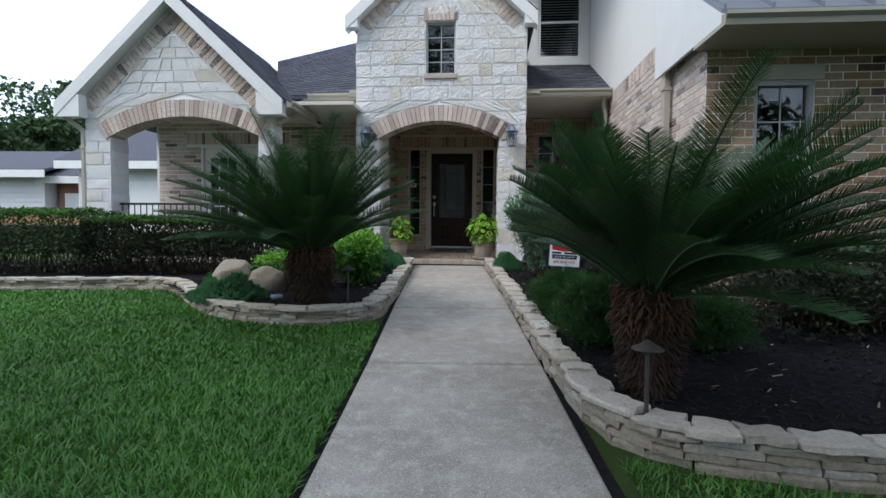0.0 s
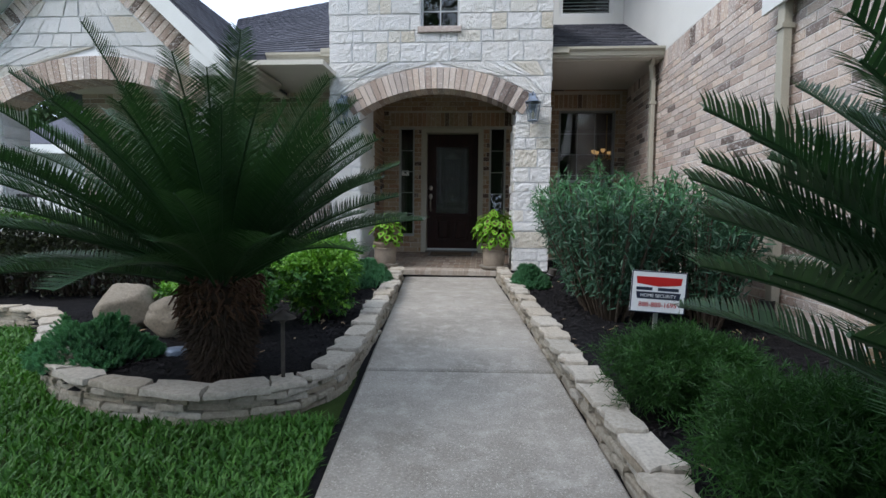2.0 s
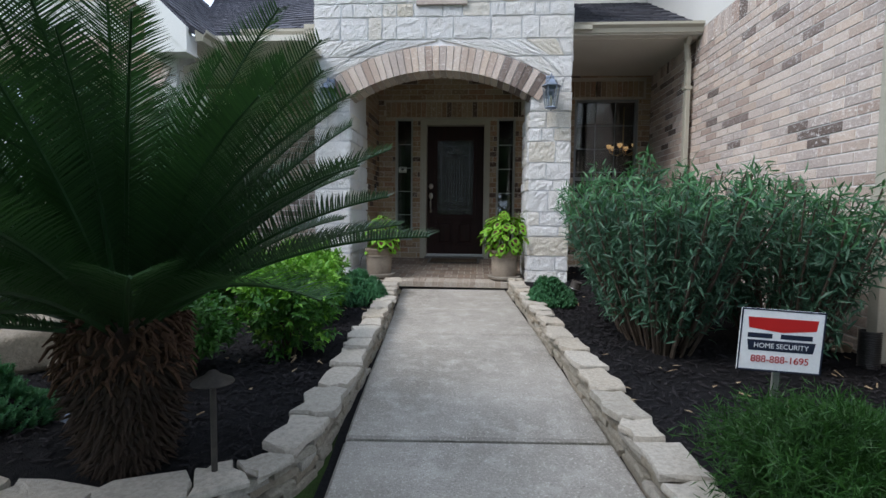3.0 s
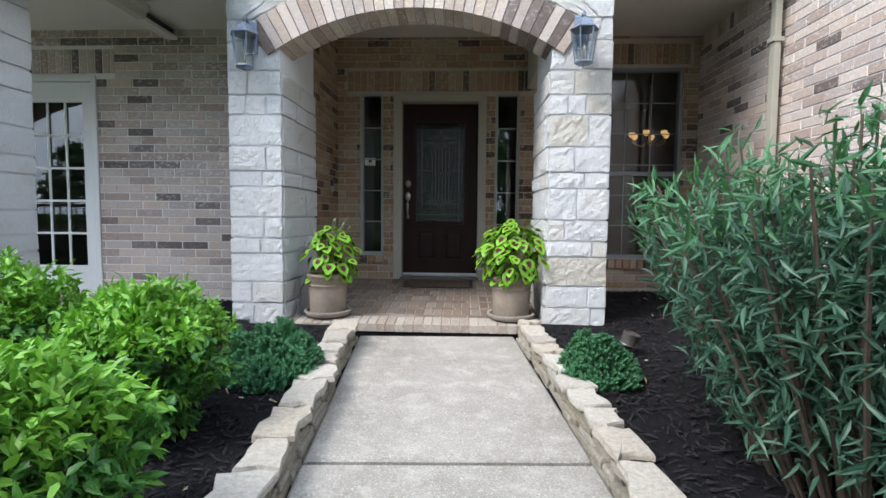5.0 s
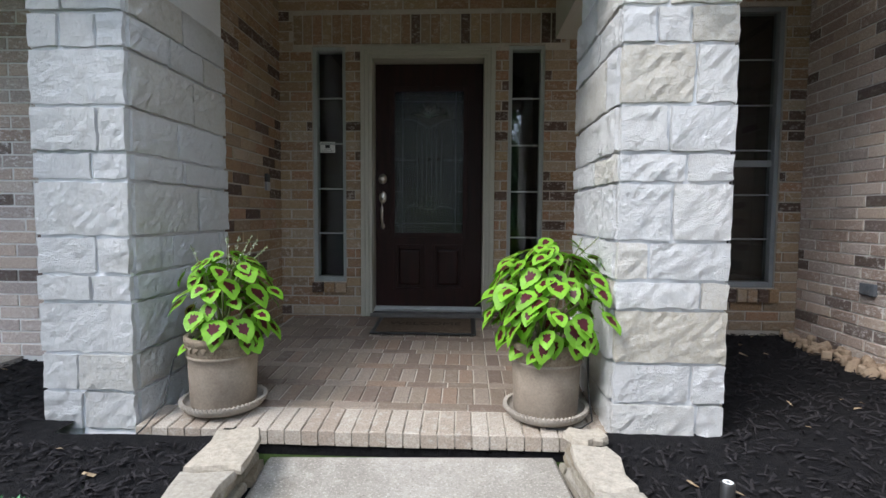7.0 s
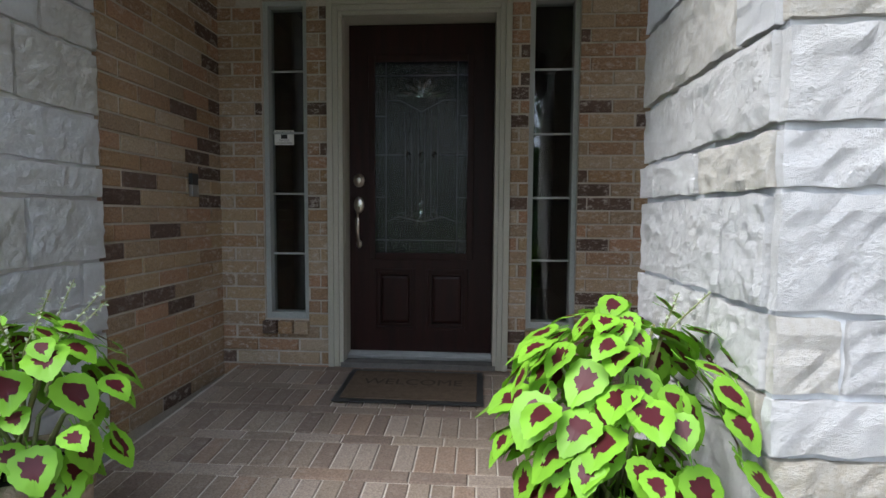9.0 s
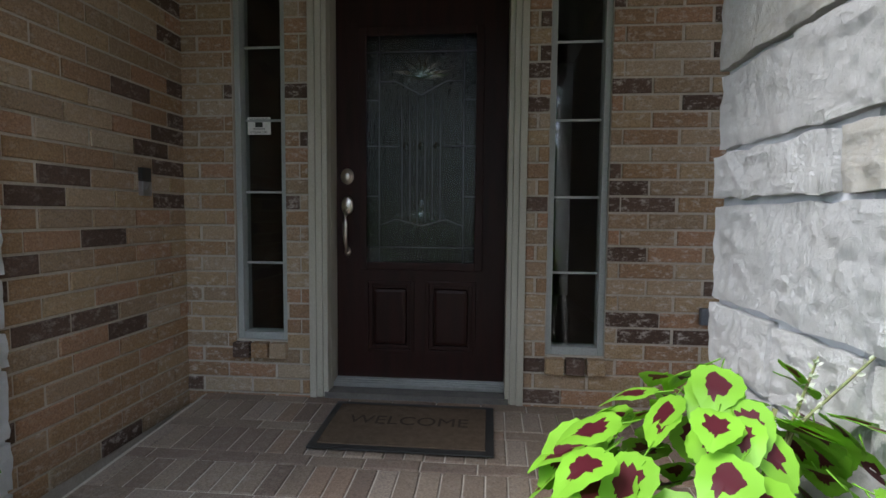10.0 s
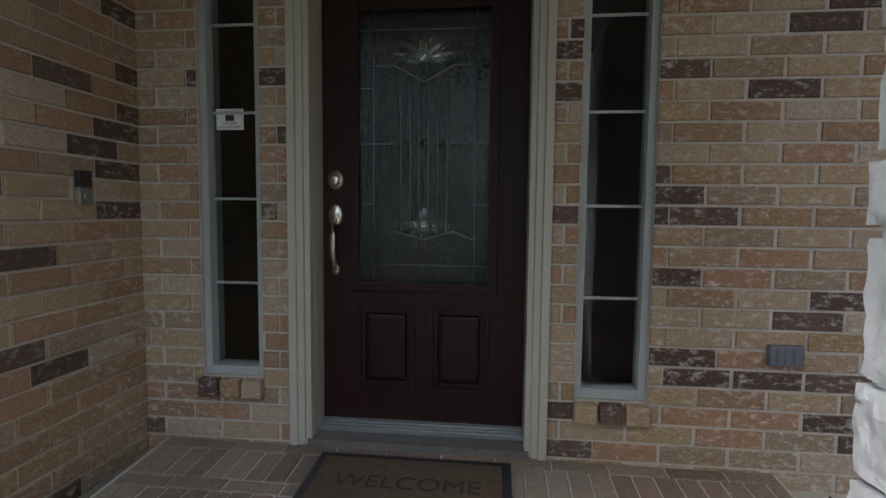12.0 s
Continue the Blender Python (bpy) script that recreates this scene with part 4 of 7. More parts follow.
    MB().lathe([(0.0, 0.0), (0.034, 0.0), (0.036, 0.006), (0.03, 0.012), (0.02, 0.014), (0.02, 0.022), (0.017, 0.026), (0, 0.027)], 24, 0, m(zd) @ Matrix.Diagonal((1, 1.2, 1, 1))).ob("deadbolt", M_NICKEL, leaf, "oval satin nickel deadbolt", smooth=True)
    MB().lathe([(0.0, 0.0), (0.03, 0.0), (0.033, 0.006), (0.026, 0.014), (0, 0.018)], 24, 0, m(zd - 0.155) @ Matrix.Diagonal((1, 1.6, 1, 1))).ob("escutcheon", M_NICKEL, leaf, smooth=True)
    MB().lathe([(0.0, 0.0), (0.016, 0.0), (0.018, 0.005), (0.01, 0.01), (0, 0.012)], 20, 0, m(zd - 0.40) @ Matrix.Diagonal((1, 1.5, 1, 1))).ob("handle_foot", M_NICKEL, leaf, smooth=True)
    MB().tube([(hx, d0 - 0.012, zd - 0.17), (hx, d0 - 0.045, zd - 0.195), (hx, d0 - 0.058, zd - 0.25), (hx, d0 - 0.052, zd - 0.32), (hx, d0 - 0.03, zd - 0.375), (hx, d0 - 0.008, zd - 0.40)], [0.009, 0.011, 0.013, 0.012, 0.01, 0.009], 10).ob("handle", M_NICKEL, leaf, "satin nickel pull handle", smooth=True)


front_door()


M_GREYFRAME = varied("grey_window_frame", (0.22, 0.235, 0.24), (0.19, 0.20, 0.21), 4, 0.45, 120, 0.0005, 0.1)


def window(name, m, w, h, cols, rows, label, frame_w=0.04, muntin=0.014, mid=None, mat=None, sill=True, glass_y=0.05):
    """A window in its opening: frame, glass, muntins. m: the lower left corner on the wall's face, x along the wall, y out."""
    mat = mat or M_VINYL
    t = thing(name, label, "window", m, kind="structure")
    f = frame_w
    for p, q in (((0, -0.12, 0), (f, -0.02, h)), ((w - f, -0.12, 0), (w, -0.02, h)), ((f, -0.12, 0), (w - f, -0.02, f * 1.3)), ((f, -0.12, h - f), (w - f, -0.02, h))):
        MB().box(p, q, bev=0.004).ob("window_frame", mat, t)
    g = MB().box((f, -0.082, f), (w - f, -0.076, h - f)).ob("pane", M_GLASS, t)
    for k in range(1, cols):
        x = f + (w - 2 * f) * k / cols
        MB().box((x - muntin / 2, -0.074, f), (x + muntin / 2, -0.066, h - f), bev=0.002).ob("muntin", mat, t)
    for k in range(1, rows):
        z = f + (h - 2 * f) * k / rows
        MB().box((f, -0.0735, z - muntin / 2), (w - f, -0.0655, z + muntin / 2), bev=0.002).ob("muntin", mat, t)
    if mid:
        MB().box((f, -0.09, mid - 0.025), (w - f, -0.055, mid + 0.025), bev=0.004).ob("meeting_rail", mat, t)
    return t


mf, _ = wall_frame((-1.40, FY), (2.86, FY))


def in_wall(m, hole):
    return m @ Matrix.Translation((hole[0], 0, hole[2]))


M_SIDEFRAME = varied("grey_green_sash", (0.34, 0.36, 0.345), (0.29, 0.31, 0.30), 4, 0.5, 120, 0.0005, 0.1)
for nm, hole in (("window_1", HOLE_SL), ("window_2", HOLE_SR)):
    window(nm, in_wall(mf, hole), hole[1] - hole[0], hole[3] - hole[2], 1, 5, "narrow sidelight beside the front door with pale muntins", 0.03, 0.012, None, M_SIDEFRAME)
    # rowlock sill under it
    for k in range(3):
        w = (hole[1] - hole[0] + 0.02) / 3
        b = MB().box((hole[0] - 0.01 + k * w + 0.006, -0.05, hole[2] - 0.085), (hole[0] - 0.01 + (k + 1) * w - 0.006, 0.045, hole[2] - 0.006), bev=0.006).ob("sill_brick", M_BRICK, wall_front)
window("window_3", in_wall(mf, HOLE_WIN), HOLE_WIN[1] - HOLE_WIN[0], HOLE_WIN[3] - HOLE_WIN[2], 3, 6, "tall dining room sash window with thin muntins", 0.035, 0.012, 1.0, M_GREYFRAME)
for k in range(12):
    w = (HOLE_WIN[1] - HOLE_WIN[0] + 0.04) / 12
    MB().box((HOLE_WIN[0] - 0.02 + k * w + 0.005, -0.05, HOLE_WIN[2] - 0.11), (HOLE_WIN[0] - 0.02 + (k + 1) * w - 0.005, 0.05, HOLE_WIN[2] - 0.006), bev=0.006).ob("sill_brick", M_BRICK, wall_front)
mu, _ = wall_frame((1.3, 11.6), (2.83, 11.6))
window("window_4", in_wall(mu, UPWIN), UPWIN[1] - UPWIN[0], UPWIN[3] - UPWIN[2], 1, 1, "white upstairs sash window with blinds", 0.055, 0.014, 0.81, M_WHITE)
for k in range(24):
    MB().box((UPWIN[0] + 0.06, -0.16, UPWIN[2] + 0.07 + k * 0.058), (UPWIN[1] - 0.06, -0.125, UPWIN[2] + 0.073 + k * 0.058), 0, None).ob("slat", M_WHITE, bpy.data.objects["window_4"]).matrix_local = Matrix.Translation((-UPWIN[0], 0, -UPWIN[2]))
mt = Matrix.Translation((UPHOLE[0], TY + 0.06, UPHOLE[2])) @ wall_frame((0, 0), (1, 0))[0]
window("window_5", mt, UPHOLE[1] - UPHOLE[0], UPHOLE[3] - UPHOLE[2], 2, 4, "small tower window with white muntins", 0.03, 0.016)
mw, _ = wall_frame(EA, (10.8, 5.54))
window("window_6", in_wall(mw, WING_WIN), WING_WIN[1] - WING_WIN[0], WING_WIN[3] - WING_WIN[2], 2, 4, "wing window behind the sago palm", 0.04, 0.014, 0.75)
MB().box((0.40, -0.02, 2.51), (1.14, 0.02, 2.66), bev=0.004).ob("lintel", M_TRIM, wall_wing)


def terrace_doors():
    """White glazed double doors in a cream frame."""
    m, _ = wall_frame((-6.25, 10.4), (-1.74, 10.4))
    w, h = LDOOR[1] - LDOOR[0], LDOOR[3] - LDOOR[2]
    t = thing("door_2", "white glazed double door with muntins on the terrace", "door", in_wall(m, LDOOR), kind="structure")
    for p, q in (((0, -0.12, 0), (0.05, 0.02, h)), ((w - 0.05, -0.12, 0), (w, 0.02, h)), ((0.05, -0.12, h - 0.05), (w - 0.05, 0.02, h))):
        MB().box(p, q, bev=0.005).ob("casing", M_WHITE, t)
    for x0, x1 in ((0.052, w / 2 - 0.002), (w / 2 + 0.002, w - 0.052)):
        lf = thing("leaf", "", "")
        lf.parent = t
        g0, g1, gb, gt = x0 + 0.12, x1 - 0.12, 0.30, h - 0.25
        for p, q in (((x0, -0.06, 0.01), (g0, -0.02, h - 0.055)), ((g1, -0.06, 0.01), (x1, -0.02, h - 0.055)), ((g0, -0.06, 0.01), (g1, -0.02, gb)), ((g0, -0.06, gt), (g1, -0.02, h - 0.055))):
            MB().box(p, q, bev=0.004).ob("rail", M_WHITE, lf)
        MB().box((g0, -0.046, gb), (g1, -0.042, gt)).ob("pane", M_GLASS, lf)
        for k in (1, 2):
            x = g0 + (g1 - g0) * k / 3
            MB().box((x - 0.011, -0.04, gb), (x + 0.011, -0.026, gt), bev=0.003).ob("muntin", M_WHITE, lf)
        for k in range(1, 5):
            z = gb + (gt - gb) * k / 5
            MB().box((g0, -0.0395, z - 0.011), (g1, -0.0255, z + 0.011), bev=0.003).ob("muntin", M_WHITE, lf)


terrace_doors()

# rooms behind the windows and the door, their gloom painted as near-black walls


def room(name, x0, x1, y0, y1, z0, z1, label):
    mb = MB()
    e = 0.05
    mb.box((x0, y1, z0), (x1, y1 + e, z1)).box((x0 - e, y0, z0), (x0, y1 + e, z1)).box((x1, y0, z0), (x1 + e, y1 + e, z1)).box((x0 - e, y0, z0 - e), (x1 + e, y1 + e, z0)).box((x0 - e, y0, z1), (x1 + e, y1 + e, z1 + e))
    return tagged(mb.ob(name, M_ROOMGLOOM), label, "room", kind="structure")


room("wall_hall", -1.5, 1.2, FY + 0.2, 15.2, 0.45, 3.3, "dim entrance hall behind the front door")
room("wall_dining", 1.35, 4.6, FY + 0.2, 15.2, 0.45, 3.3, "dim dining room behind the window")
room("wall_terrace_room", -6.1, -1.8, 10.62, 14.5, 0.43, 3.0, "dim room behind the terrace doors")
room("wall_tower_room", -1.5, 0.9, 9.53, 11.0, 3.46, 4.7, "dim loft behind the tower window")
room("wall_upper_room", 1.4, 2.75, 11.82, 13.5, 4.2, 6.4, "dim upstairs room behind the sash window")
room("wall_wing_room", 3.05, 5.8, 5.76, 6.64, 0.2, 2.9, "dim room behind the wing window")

# ---- beds, retaining walls, porch paving ----
SOIL = 0.09
RIGHT_LINE = [(0.475, 9.14), (0.525, 7.7), (0.58, 5.3), (0.62, 3.4), (0.645, 2.8), (0.735, 2.45), (0.92, 2.25), (1.54, 2.08), (2.5, 1.98), (4.5, 1.92)]
LEFT_LINE = [(-0.785, 9.16), (-0.735, 7.7), (-0.72, 6.0), (-0.75, 5.1), (-0.93, 4.77), (-1.38, 4.62), (-2.04, 4.74), (-2.47, 5.0), (-2.87, 5.42), (-3.3, 6.0), (-3.63, 6.33), (-4.03, 6.41), (-5.3, 6.25), (-7.0, 6.1), (-10, 6.0)]
RIGHT_BED = [(x + 0.1, y + 0.1) for x, y in RIGHT_LINE] + [(6.5, 2.0), (6.5, 5.5), (2.53, 5.5), (2.84, FY), (1.0, FY), (1.0, 9.16)]
LEFT_BED = [(x - 0.1, y + 0.1) for x, y in LEFT_LINE] + [(-10, 8.7), (-2.85, 8.7), (-2.85, 10.4), (-1.72, 10.4), (-1.72, 9.2)]


def inside(x, y, poly):
    hit = False
    for (ax, ay), (bx, by) in zip(poly, poly[1:] + poly[:1]):
        if (ay > y) != (by > y) and x < (bx - ax) * (y - ay) / (by - ay) + ax:
            hit = not hit
    return hit


def soil_z(x, y):
    return ground_z(y) + SOIL + 0.018 * noise.noise((x * 2.1, y * 2.1, 0)) + 0.010 * noise.noise((x * 7, y * 7, 3))


def bed(name, poly, label, cell=0.1):
    mb = MB()
    idx = {}
    xs, ys = [p[0] for p in poly], [p[1] for p in poly]
    i0, i1, j0, j1 = int(min(xs) / cell) - 1, int(max(xs) / cell) + 1, int(min(ys) / cell) - 1, int(max(ys) / cell) + 1

    def at(i, j):
        if (i, j) not in idx:
            x, y = i * cell, j * cell
            idx[(i, j)] = len(mb.v)
            mb.v.append((x, y, soil_z(x, y)))
        return idx[(i, j)]

    for i in range(i0, i1):
        for j in range(j0, j1):
            if inside((i + 0.5) * cell, (j + 0.5) * cell, poly):
                mb.f.append((at(i, j), at(i + 1, j), at(i + 1, j + 1), at(i, j + 1)))
                mb.m.append(0)
    return tagged(mb.ob(name, M_SOIL, smooth=True), label, "flower bed", kind="structure")


bed("ground_bed_east", RIGHT_BED, "flower bed covered with dark shredded mulch")
bed("ground_bed_west", LEFT_BED, "flower bed covered with dark shredded mulch")


def scatter(poly, n, seed):
    rnd = random.Random(seed)
    xs, ys = [p[0] for p in poly], [p[1] for p in poly]
    out = []
    while len(out) < n:
        x, y = rnd.uniform(min(xs), max(xs)), rnd.uniform(min(ys), max(ys))
        if inside(x, y, poly):
            out.append((x, y, rnd))
    return out


def chips(name, poly, n, seed, mat, size, label, lift=0.004):
    mb = MB()
    for x, y, rnd in scatter(poly, n, seed):
        a = rnd.uniform(0, 6.28)
        l, w = rnd.uniform(*size), rnd.uniform(0.15, 0.4) * size[0]
        m = Matrix.Translation((x, y, soil_z(x, y) + lift + rnd.uniform(0, 0.012))) @ Euler((rnd.uniform(-0.5, 0.5), rnd.uniform(-0.5, 0.5), a)).to_matrix().to_4x4()
        mb.add([(-l / 2, -w, 0), (l / 2, -w * 0.6, 0.003), (l / 2 * 1.1, w * 0.7, 0), (-l / 2 * 0.9, w, 0.003), (0, 0, 0.006)], [(0, 1, 4), (1, 2, 4), (2, 3, 4), (3, 0, 4)], 0, m)
    return tagged(mb.ob(name, mat, recalc=False), label, "mulch", kind="stuff")


M_CHIP = varied("mulch_chip", (0.012, 0.0115, 0.014), (0.036, 0.033, 0.034), 60, 1.0, 200, 0.002, 0.5, spec=0.1)
M_DRYLEAF = varied("dry_leaf", (0.20, 0.13, 0.07), (0.34, 0.27, 0.18), 40, 0.9, 200, 0.001, 0.3)
near_right = [(0.65, 9.1), (0.72, 3.2), (0.9, 2.4), (3.2, 2.1), (3.2, 4.6), (2.4, 5.4), (2.75, 11.2), (1.2, 11.2), (1.2, 9.1)]
near_left = [(-0.88, 9.1), (-0.85, 5.2), (-1.0, 4.9), (-2.4, 5.1), (-3.4, 6.3), (-3.2, 8.5), (-2.7, 10.3), (-1.85, 10.3), (-1.85, 9.1)]
chips("mulch_chips", near_right, 9000, 21, M_CHIP, (0.02, 0.07), "dark shredded bark mulch")
chips("mulch_chips", near_left, 8000, 22, M_CHIP, (0.02, 0.07), "dark shredded bark mulch")
chips("fallen_leaves", near_right, 110, 23, M_DRYLEAF, (0.03, 0.07), "dry fallen leaves on the mulch", 0.012)
chips("fallen_leaves", near_left, 80, 24, M_DRYLEAF, (0.03, 0.06), "dry fallen leaves on the mulch", 0.012)


def resample(line, step, seed):
    rnd = random.Random(seed)
    pts = [Vector((*p, 0)) for p in line]
    out, carry = [pts[0].copy()], rnd.uniform(*step)
    for a, b in zip(pts, pts[1:]):
        d = (b - a).length
        at = carry
        while at < d:
            out.append(a.lerp(b, at / d))
            at += rnd.uniform(*step)
        carry = at - d
    out.append(pts[-1].copy())
    return out


def flag_mesh(poly_in, z0, z1, rnd, dip=0.01, mat=None, soft=0.93):
    """An irregular slab over a quad, with broken edges."""
    ring = []
    n = len(poly_in)
    for k in range(n):
        a, b = Vector((*poly_in[k], 0)), Vector((*poly_in[(k + 1) % n], 0))
        for s in (0.0, 0.35, 0.68):
            p = a.lerp(b, s)
            ring.append((p.x + rnd.uniform(-dip, dip), p.y + rnd.uniform(-dip, dip)))
    cx, cy = sum(p[0] for p in ring) / len(ring), sum(p[1] for p in ring) / len(ring)
    m = len(ring)
    vs = [(x, y, z0) for x, y in ring] + [(x + rnd.uniform(-0.004, 0.004), y + rnd.uniform(-0.004, 0.004), z1 - 0.012 + rnd.uniform(-0.004, 0.004)) for x, y in ring]
    vs += [(cx + (x - cx) * soft, cy + (y - cy) * soft, z1 + rnd.uniform(-0.004, 0.004)) for x, y in ring]
    vs.append((cx, cy, z1 + 0.002))
    fs = [(k, (k + 1) % m, m + (k + 1) % m, m + k) for k in range(m)] + [(m + k, m + (k + 1) % m, 2 * m + (k + 1) % m, 2 * m + k) for k in range(m)] + [(2 * m + k, 2 * m + (k + 1) % m, 3 * m) for k in range(m)]
    return MB().add(vs, fs).mesh("stone", mat)


def retaining_wall(line, side, label, seed):
    """Dry-stacked flagstones in three courses under a wider cap. side: +1 if the soil lies to the right of the run."""
    t = thing("retaining_wall", label, "garden wall")
    rnd = random.Random(seed)
    z = -0.05
    for course, (h, depth, step, set_in) in enumerate(((0.062, 0.14, (0.16, 0.36), 0.004), (0.036, 0.13, (0.12, 0.30), 0.010), (0.038, 0.13, (0.13, 0.34), 0.016), (0.036, 0.13, (0.12, 0.30), 0.012), (0.034, 0.175, (0.17, 0.36), -0.006))):
        pts = resample(line, step, seed * 7 + course)
        for k in range(len(pts) - 1):
            a, b = pts[k], pts[k + 1]
            if (b - a).length < 0.07:
                continue
            ta = (pts[k + 1] - pts[max(k - 1, 0)]).normalized()
            tb = (pts[min(k + 2, len(pts) - 1)] - a).normalized()
            na, nb = Vector((ta.y, -ta.x, 0)) * side, Vector((tb.y, -tb.x, 0)) * side
            gap = 0.004 if course < 4 else 0.005
            si = set_in + rnd.uniform(-0.012, 0.012)
            dp = depth * rnd.uniform(0.85, 1.12)
            a2, b2 = a + ta * gap, b - tb * gap
            quad = [a2 + na * si, b2 + nb * (si + rnd.uniform(-0.01, 0.01)), b2 + nb * (si + dp), a2 + na * (si + dp * rnd.uniform(0.9, 1.1))]
            base = ground_z((a.y + b.y) / 2)
            o = new("capstone" if course == 4 else "stone", flag_mesh([(p.x, p.y) for p in quad], base + z + 0.002, base + z + h - 0.002 + (rnd.uniform(-0.004, 0.006) if course == 4 else 0), rnd, 0.020 if course == 4 else 0.006, M_CAP if course == 4 else M_FLAG, 0.965 if course == 4 else 0.93))
            o.parent = t
        z += h
    return t


retaining_wall(list(reversed(RIGHT_LINE)), 1, "low dry-stacked tan flagstone wall edging the bed by the walk", 31)
retaining_wall(LEFT_LINE, 1, "low curved dry-stacked tan flagstone wall edging the lawn bed", 32)

# porch paving: an edge of bricks on end, then rows of bricks laid both ways
M_STEP = brick_material("step_brick", False, [(0.0, (0.33, 0.275, 0.225)), (0.25, (0.37, 0.32, 0.27)), (0.5, (0.30, 0.245, 0.20)), (0.75, (0.40, 0.35, 0.30)), (0.92, (0.24, 0.19, 0.16))], (0.48, 0.45, 0.40), 0.7)


def paver(name, x0, x1, y0, y1, z0, z1, mat, parent):
    mb = MB()
    c = 0.004
    vs = []
    for x, y in ((x0, y0), (x1, y0), (x1, y1), (x0, y1)):
        vs.append((x, y, z0 + porch_z(y)))
    for x, y in ((x0, y0), (x1, y0), (x1, y1), (x0, y1)):
        vs.append((x, y, z1 - c + porch_z(y)))
    for x, y in ((x0 + c, y0 + c), (x1 - c, y0 + c), (x1 - c, y1 - c), (x0 + c, y1 - c)):
        vs.append((x, y, z1 + porch_z(y)))
    fs = [(0, 1, 5, 4), (1, 2, 6, 5), (2, 3, 7, 6), (3, 0, 4, 7), (4, 5, 9, 8), (5, 6, 10, 9), (6, 7, 11, 10), (7, 4, 8, 11), (8, 9, 10, 11)]
    return mb.add(vs, fs).ob(name, mat, parent)


def porch_paving():
    x = -1.40
    k = 0
    while x < 0.72:
        w = 0.076
        y0 = 9.135 + R(-0.003, 0.003)
        paver("edge_brick", x + 0.003, x + w - 0.003, y0, 9.37, -0.066, R(-0.002, 0.002), M_STEP, floor_porch)
        x += w
    # mulch-black box set back under the edge bricks, a painted shadow line
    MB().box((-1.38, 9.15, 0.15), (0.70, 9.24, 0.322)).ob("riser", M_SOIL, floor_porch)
    MB().box((-1.39, 9.143, 0.330), (0.715, 9.232, porch_z(9.143) - 0.007)).ob("bedding", M_MORTAR, floor_porch)
    y, band = 9.38, 0
    while y < FY - 0.03:
        d = 0.205 if band % 2 else 0.078
        d = min(d, FY - y)
        w = 0.083 if band % 2 else 0.225
        x = -1.36 - (0.5 * w if band % 4 == 0 else 0)
        while x < 1.19:
            a, b = max(x, -1.345), min(x + w, 1.19)
            if b - a > 0.03:
                paver("paver", a + 0.003, b - 0.003, y + 0.003, y + d - 0.003, -0.03, R(-0.002, 0.002), M_FLOORBRICK, floor_porch)
            x += w
        y += d
        band += 1


porch_paving()

# ---- plants ----


def leaf_material(name, c1, c2, rough=0.45, scale=2.5):
    m, n, l, b = material(name, rough)
    g = n.new("ShaderNodeNewGeometry")
    c = mixcol(n, l, g.outputs["Random Per Island"], c1, c2)
    nz = noise_tex(n, l, g.outputs["Position"], scale, 2, 0.5)
    c = mixcol(n, l, 0.5, c, ramp(n, l, nz, [(0.3, 0.3), (0.7, 0.7)]), "OVERLAY")
    l.new(c, b.inputs["Base Color"])
    b.inputs["Specular IOR Level"].default_value = 0.35
    t = n.new("ShaderNodeBsdfTranslucent")
    l.new(mixcol(n, l, 1.0, c, (1.0, 1.15, 0.55), "MULTIPLY"), t.inputs[0])
    mx = n.new("ShaderNodeMixShader")
    mx.inputs[0].default_value = 0.22
    l.new(b.outputs[0], mx.inputs[1])
    l.new(t.outputs[0], mx.inputs[2])
    l.new(mx.outputs[0], n["Material Output"].inputs[0])
    return m


M_PALM = leaf_material("sago_leaflet", (0.019, 0.050, 0.021), (0.036, 0.084, 0.032), 0.42)
M_PALMBASE = varied("sago_leaf_base", (0.04275, 0.0189, 0.009), (0.0855, 0.04275, 0.0225), 30, 0.95, 120, 0.004, 0.8)
M_PALMTRUNK = varied("sago_trunk_scale", (0.016, 0.010, 0.0065), (0.044, 0.026, 0.0155), 25, 0.95, 120, 0.004, 0.8)
M_GRASS = leaf_material("lawn_grass", (0.037, 0.122, 0.021), (0.092, 0.235, 0.038), 0.5, 1.2)
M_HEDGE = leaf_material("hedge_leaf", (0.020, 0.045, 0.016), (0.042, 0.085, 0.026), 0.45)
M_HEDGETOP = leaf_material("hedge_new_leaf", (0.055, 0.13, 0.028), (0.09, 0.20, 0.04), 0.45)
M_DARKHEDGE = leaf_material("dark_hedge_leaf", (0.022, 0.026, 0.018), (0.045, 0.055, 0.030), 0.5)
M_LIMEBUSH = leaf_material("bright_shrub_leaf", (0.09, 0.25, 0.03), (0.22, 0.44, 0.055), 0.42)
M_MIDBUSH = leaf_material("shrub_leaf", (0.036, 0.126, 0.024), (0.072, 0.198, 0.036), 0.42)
M_JUNIPER = leaf_material("sedum_leaf", (0.05, 0.17, 0.085), (0.12, 0.30, 0.15), 0.5)
M_FERN = leaf_material("asparagus_fern", (0.016, 0.062, 0.012), (0.036, 0.108, 0.02), 0.5)
M_OLEANDER = leaf_material("oleander_leaf", (0.034, 0.092, 0.060), (0.085, 0.18, 0.115), 0.4)
M_OLEANDERTOP = leaf_material("oleander_new_leaf", (0.05, 0.15, 0.07), (0.09, 0.22, 0.10), 0.4)
M_TWIG = varied("brown_twig", (0.06, 0.042, 0.03), (0.10, 0.075, 0.055), 20, 0.9, 80, 0.002, 0.5)
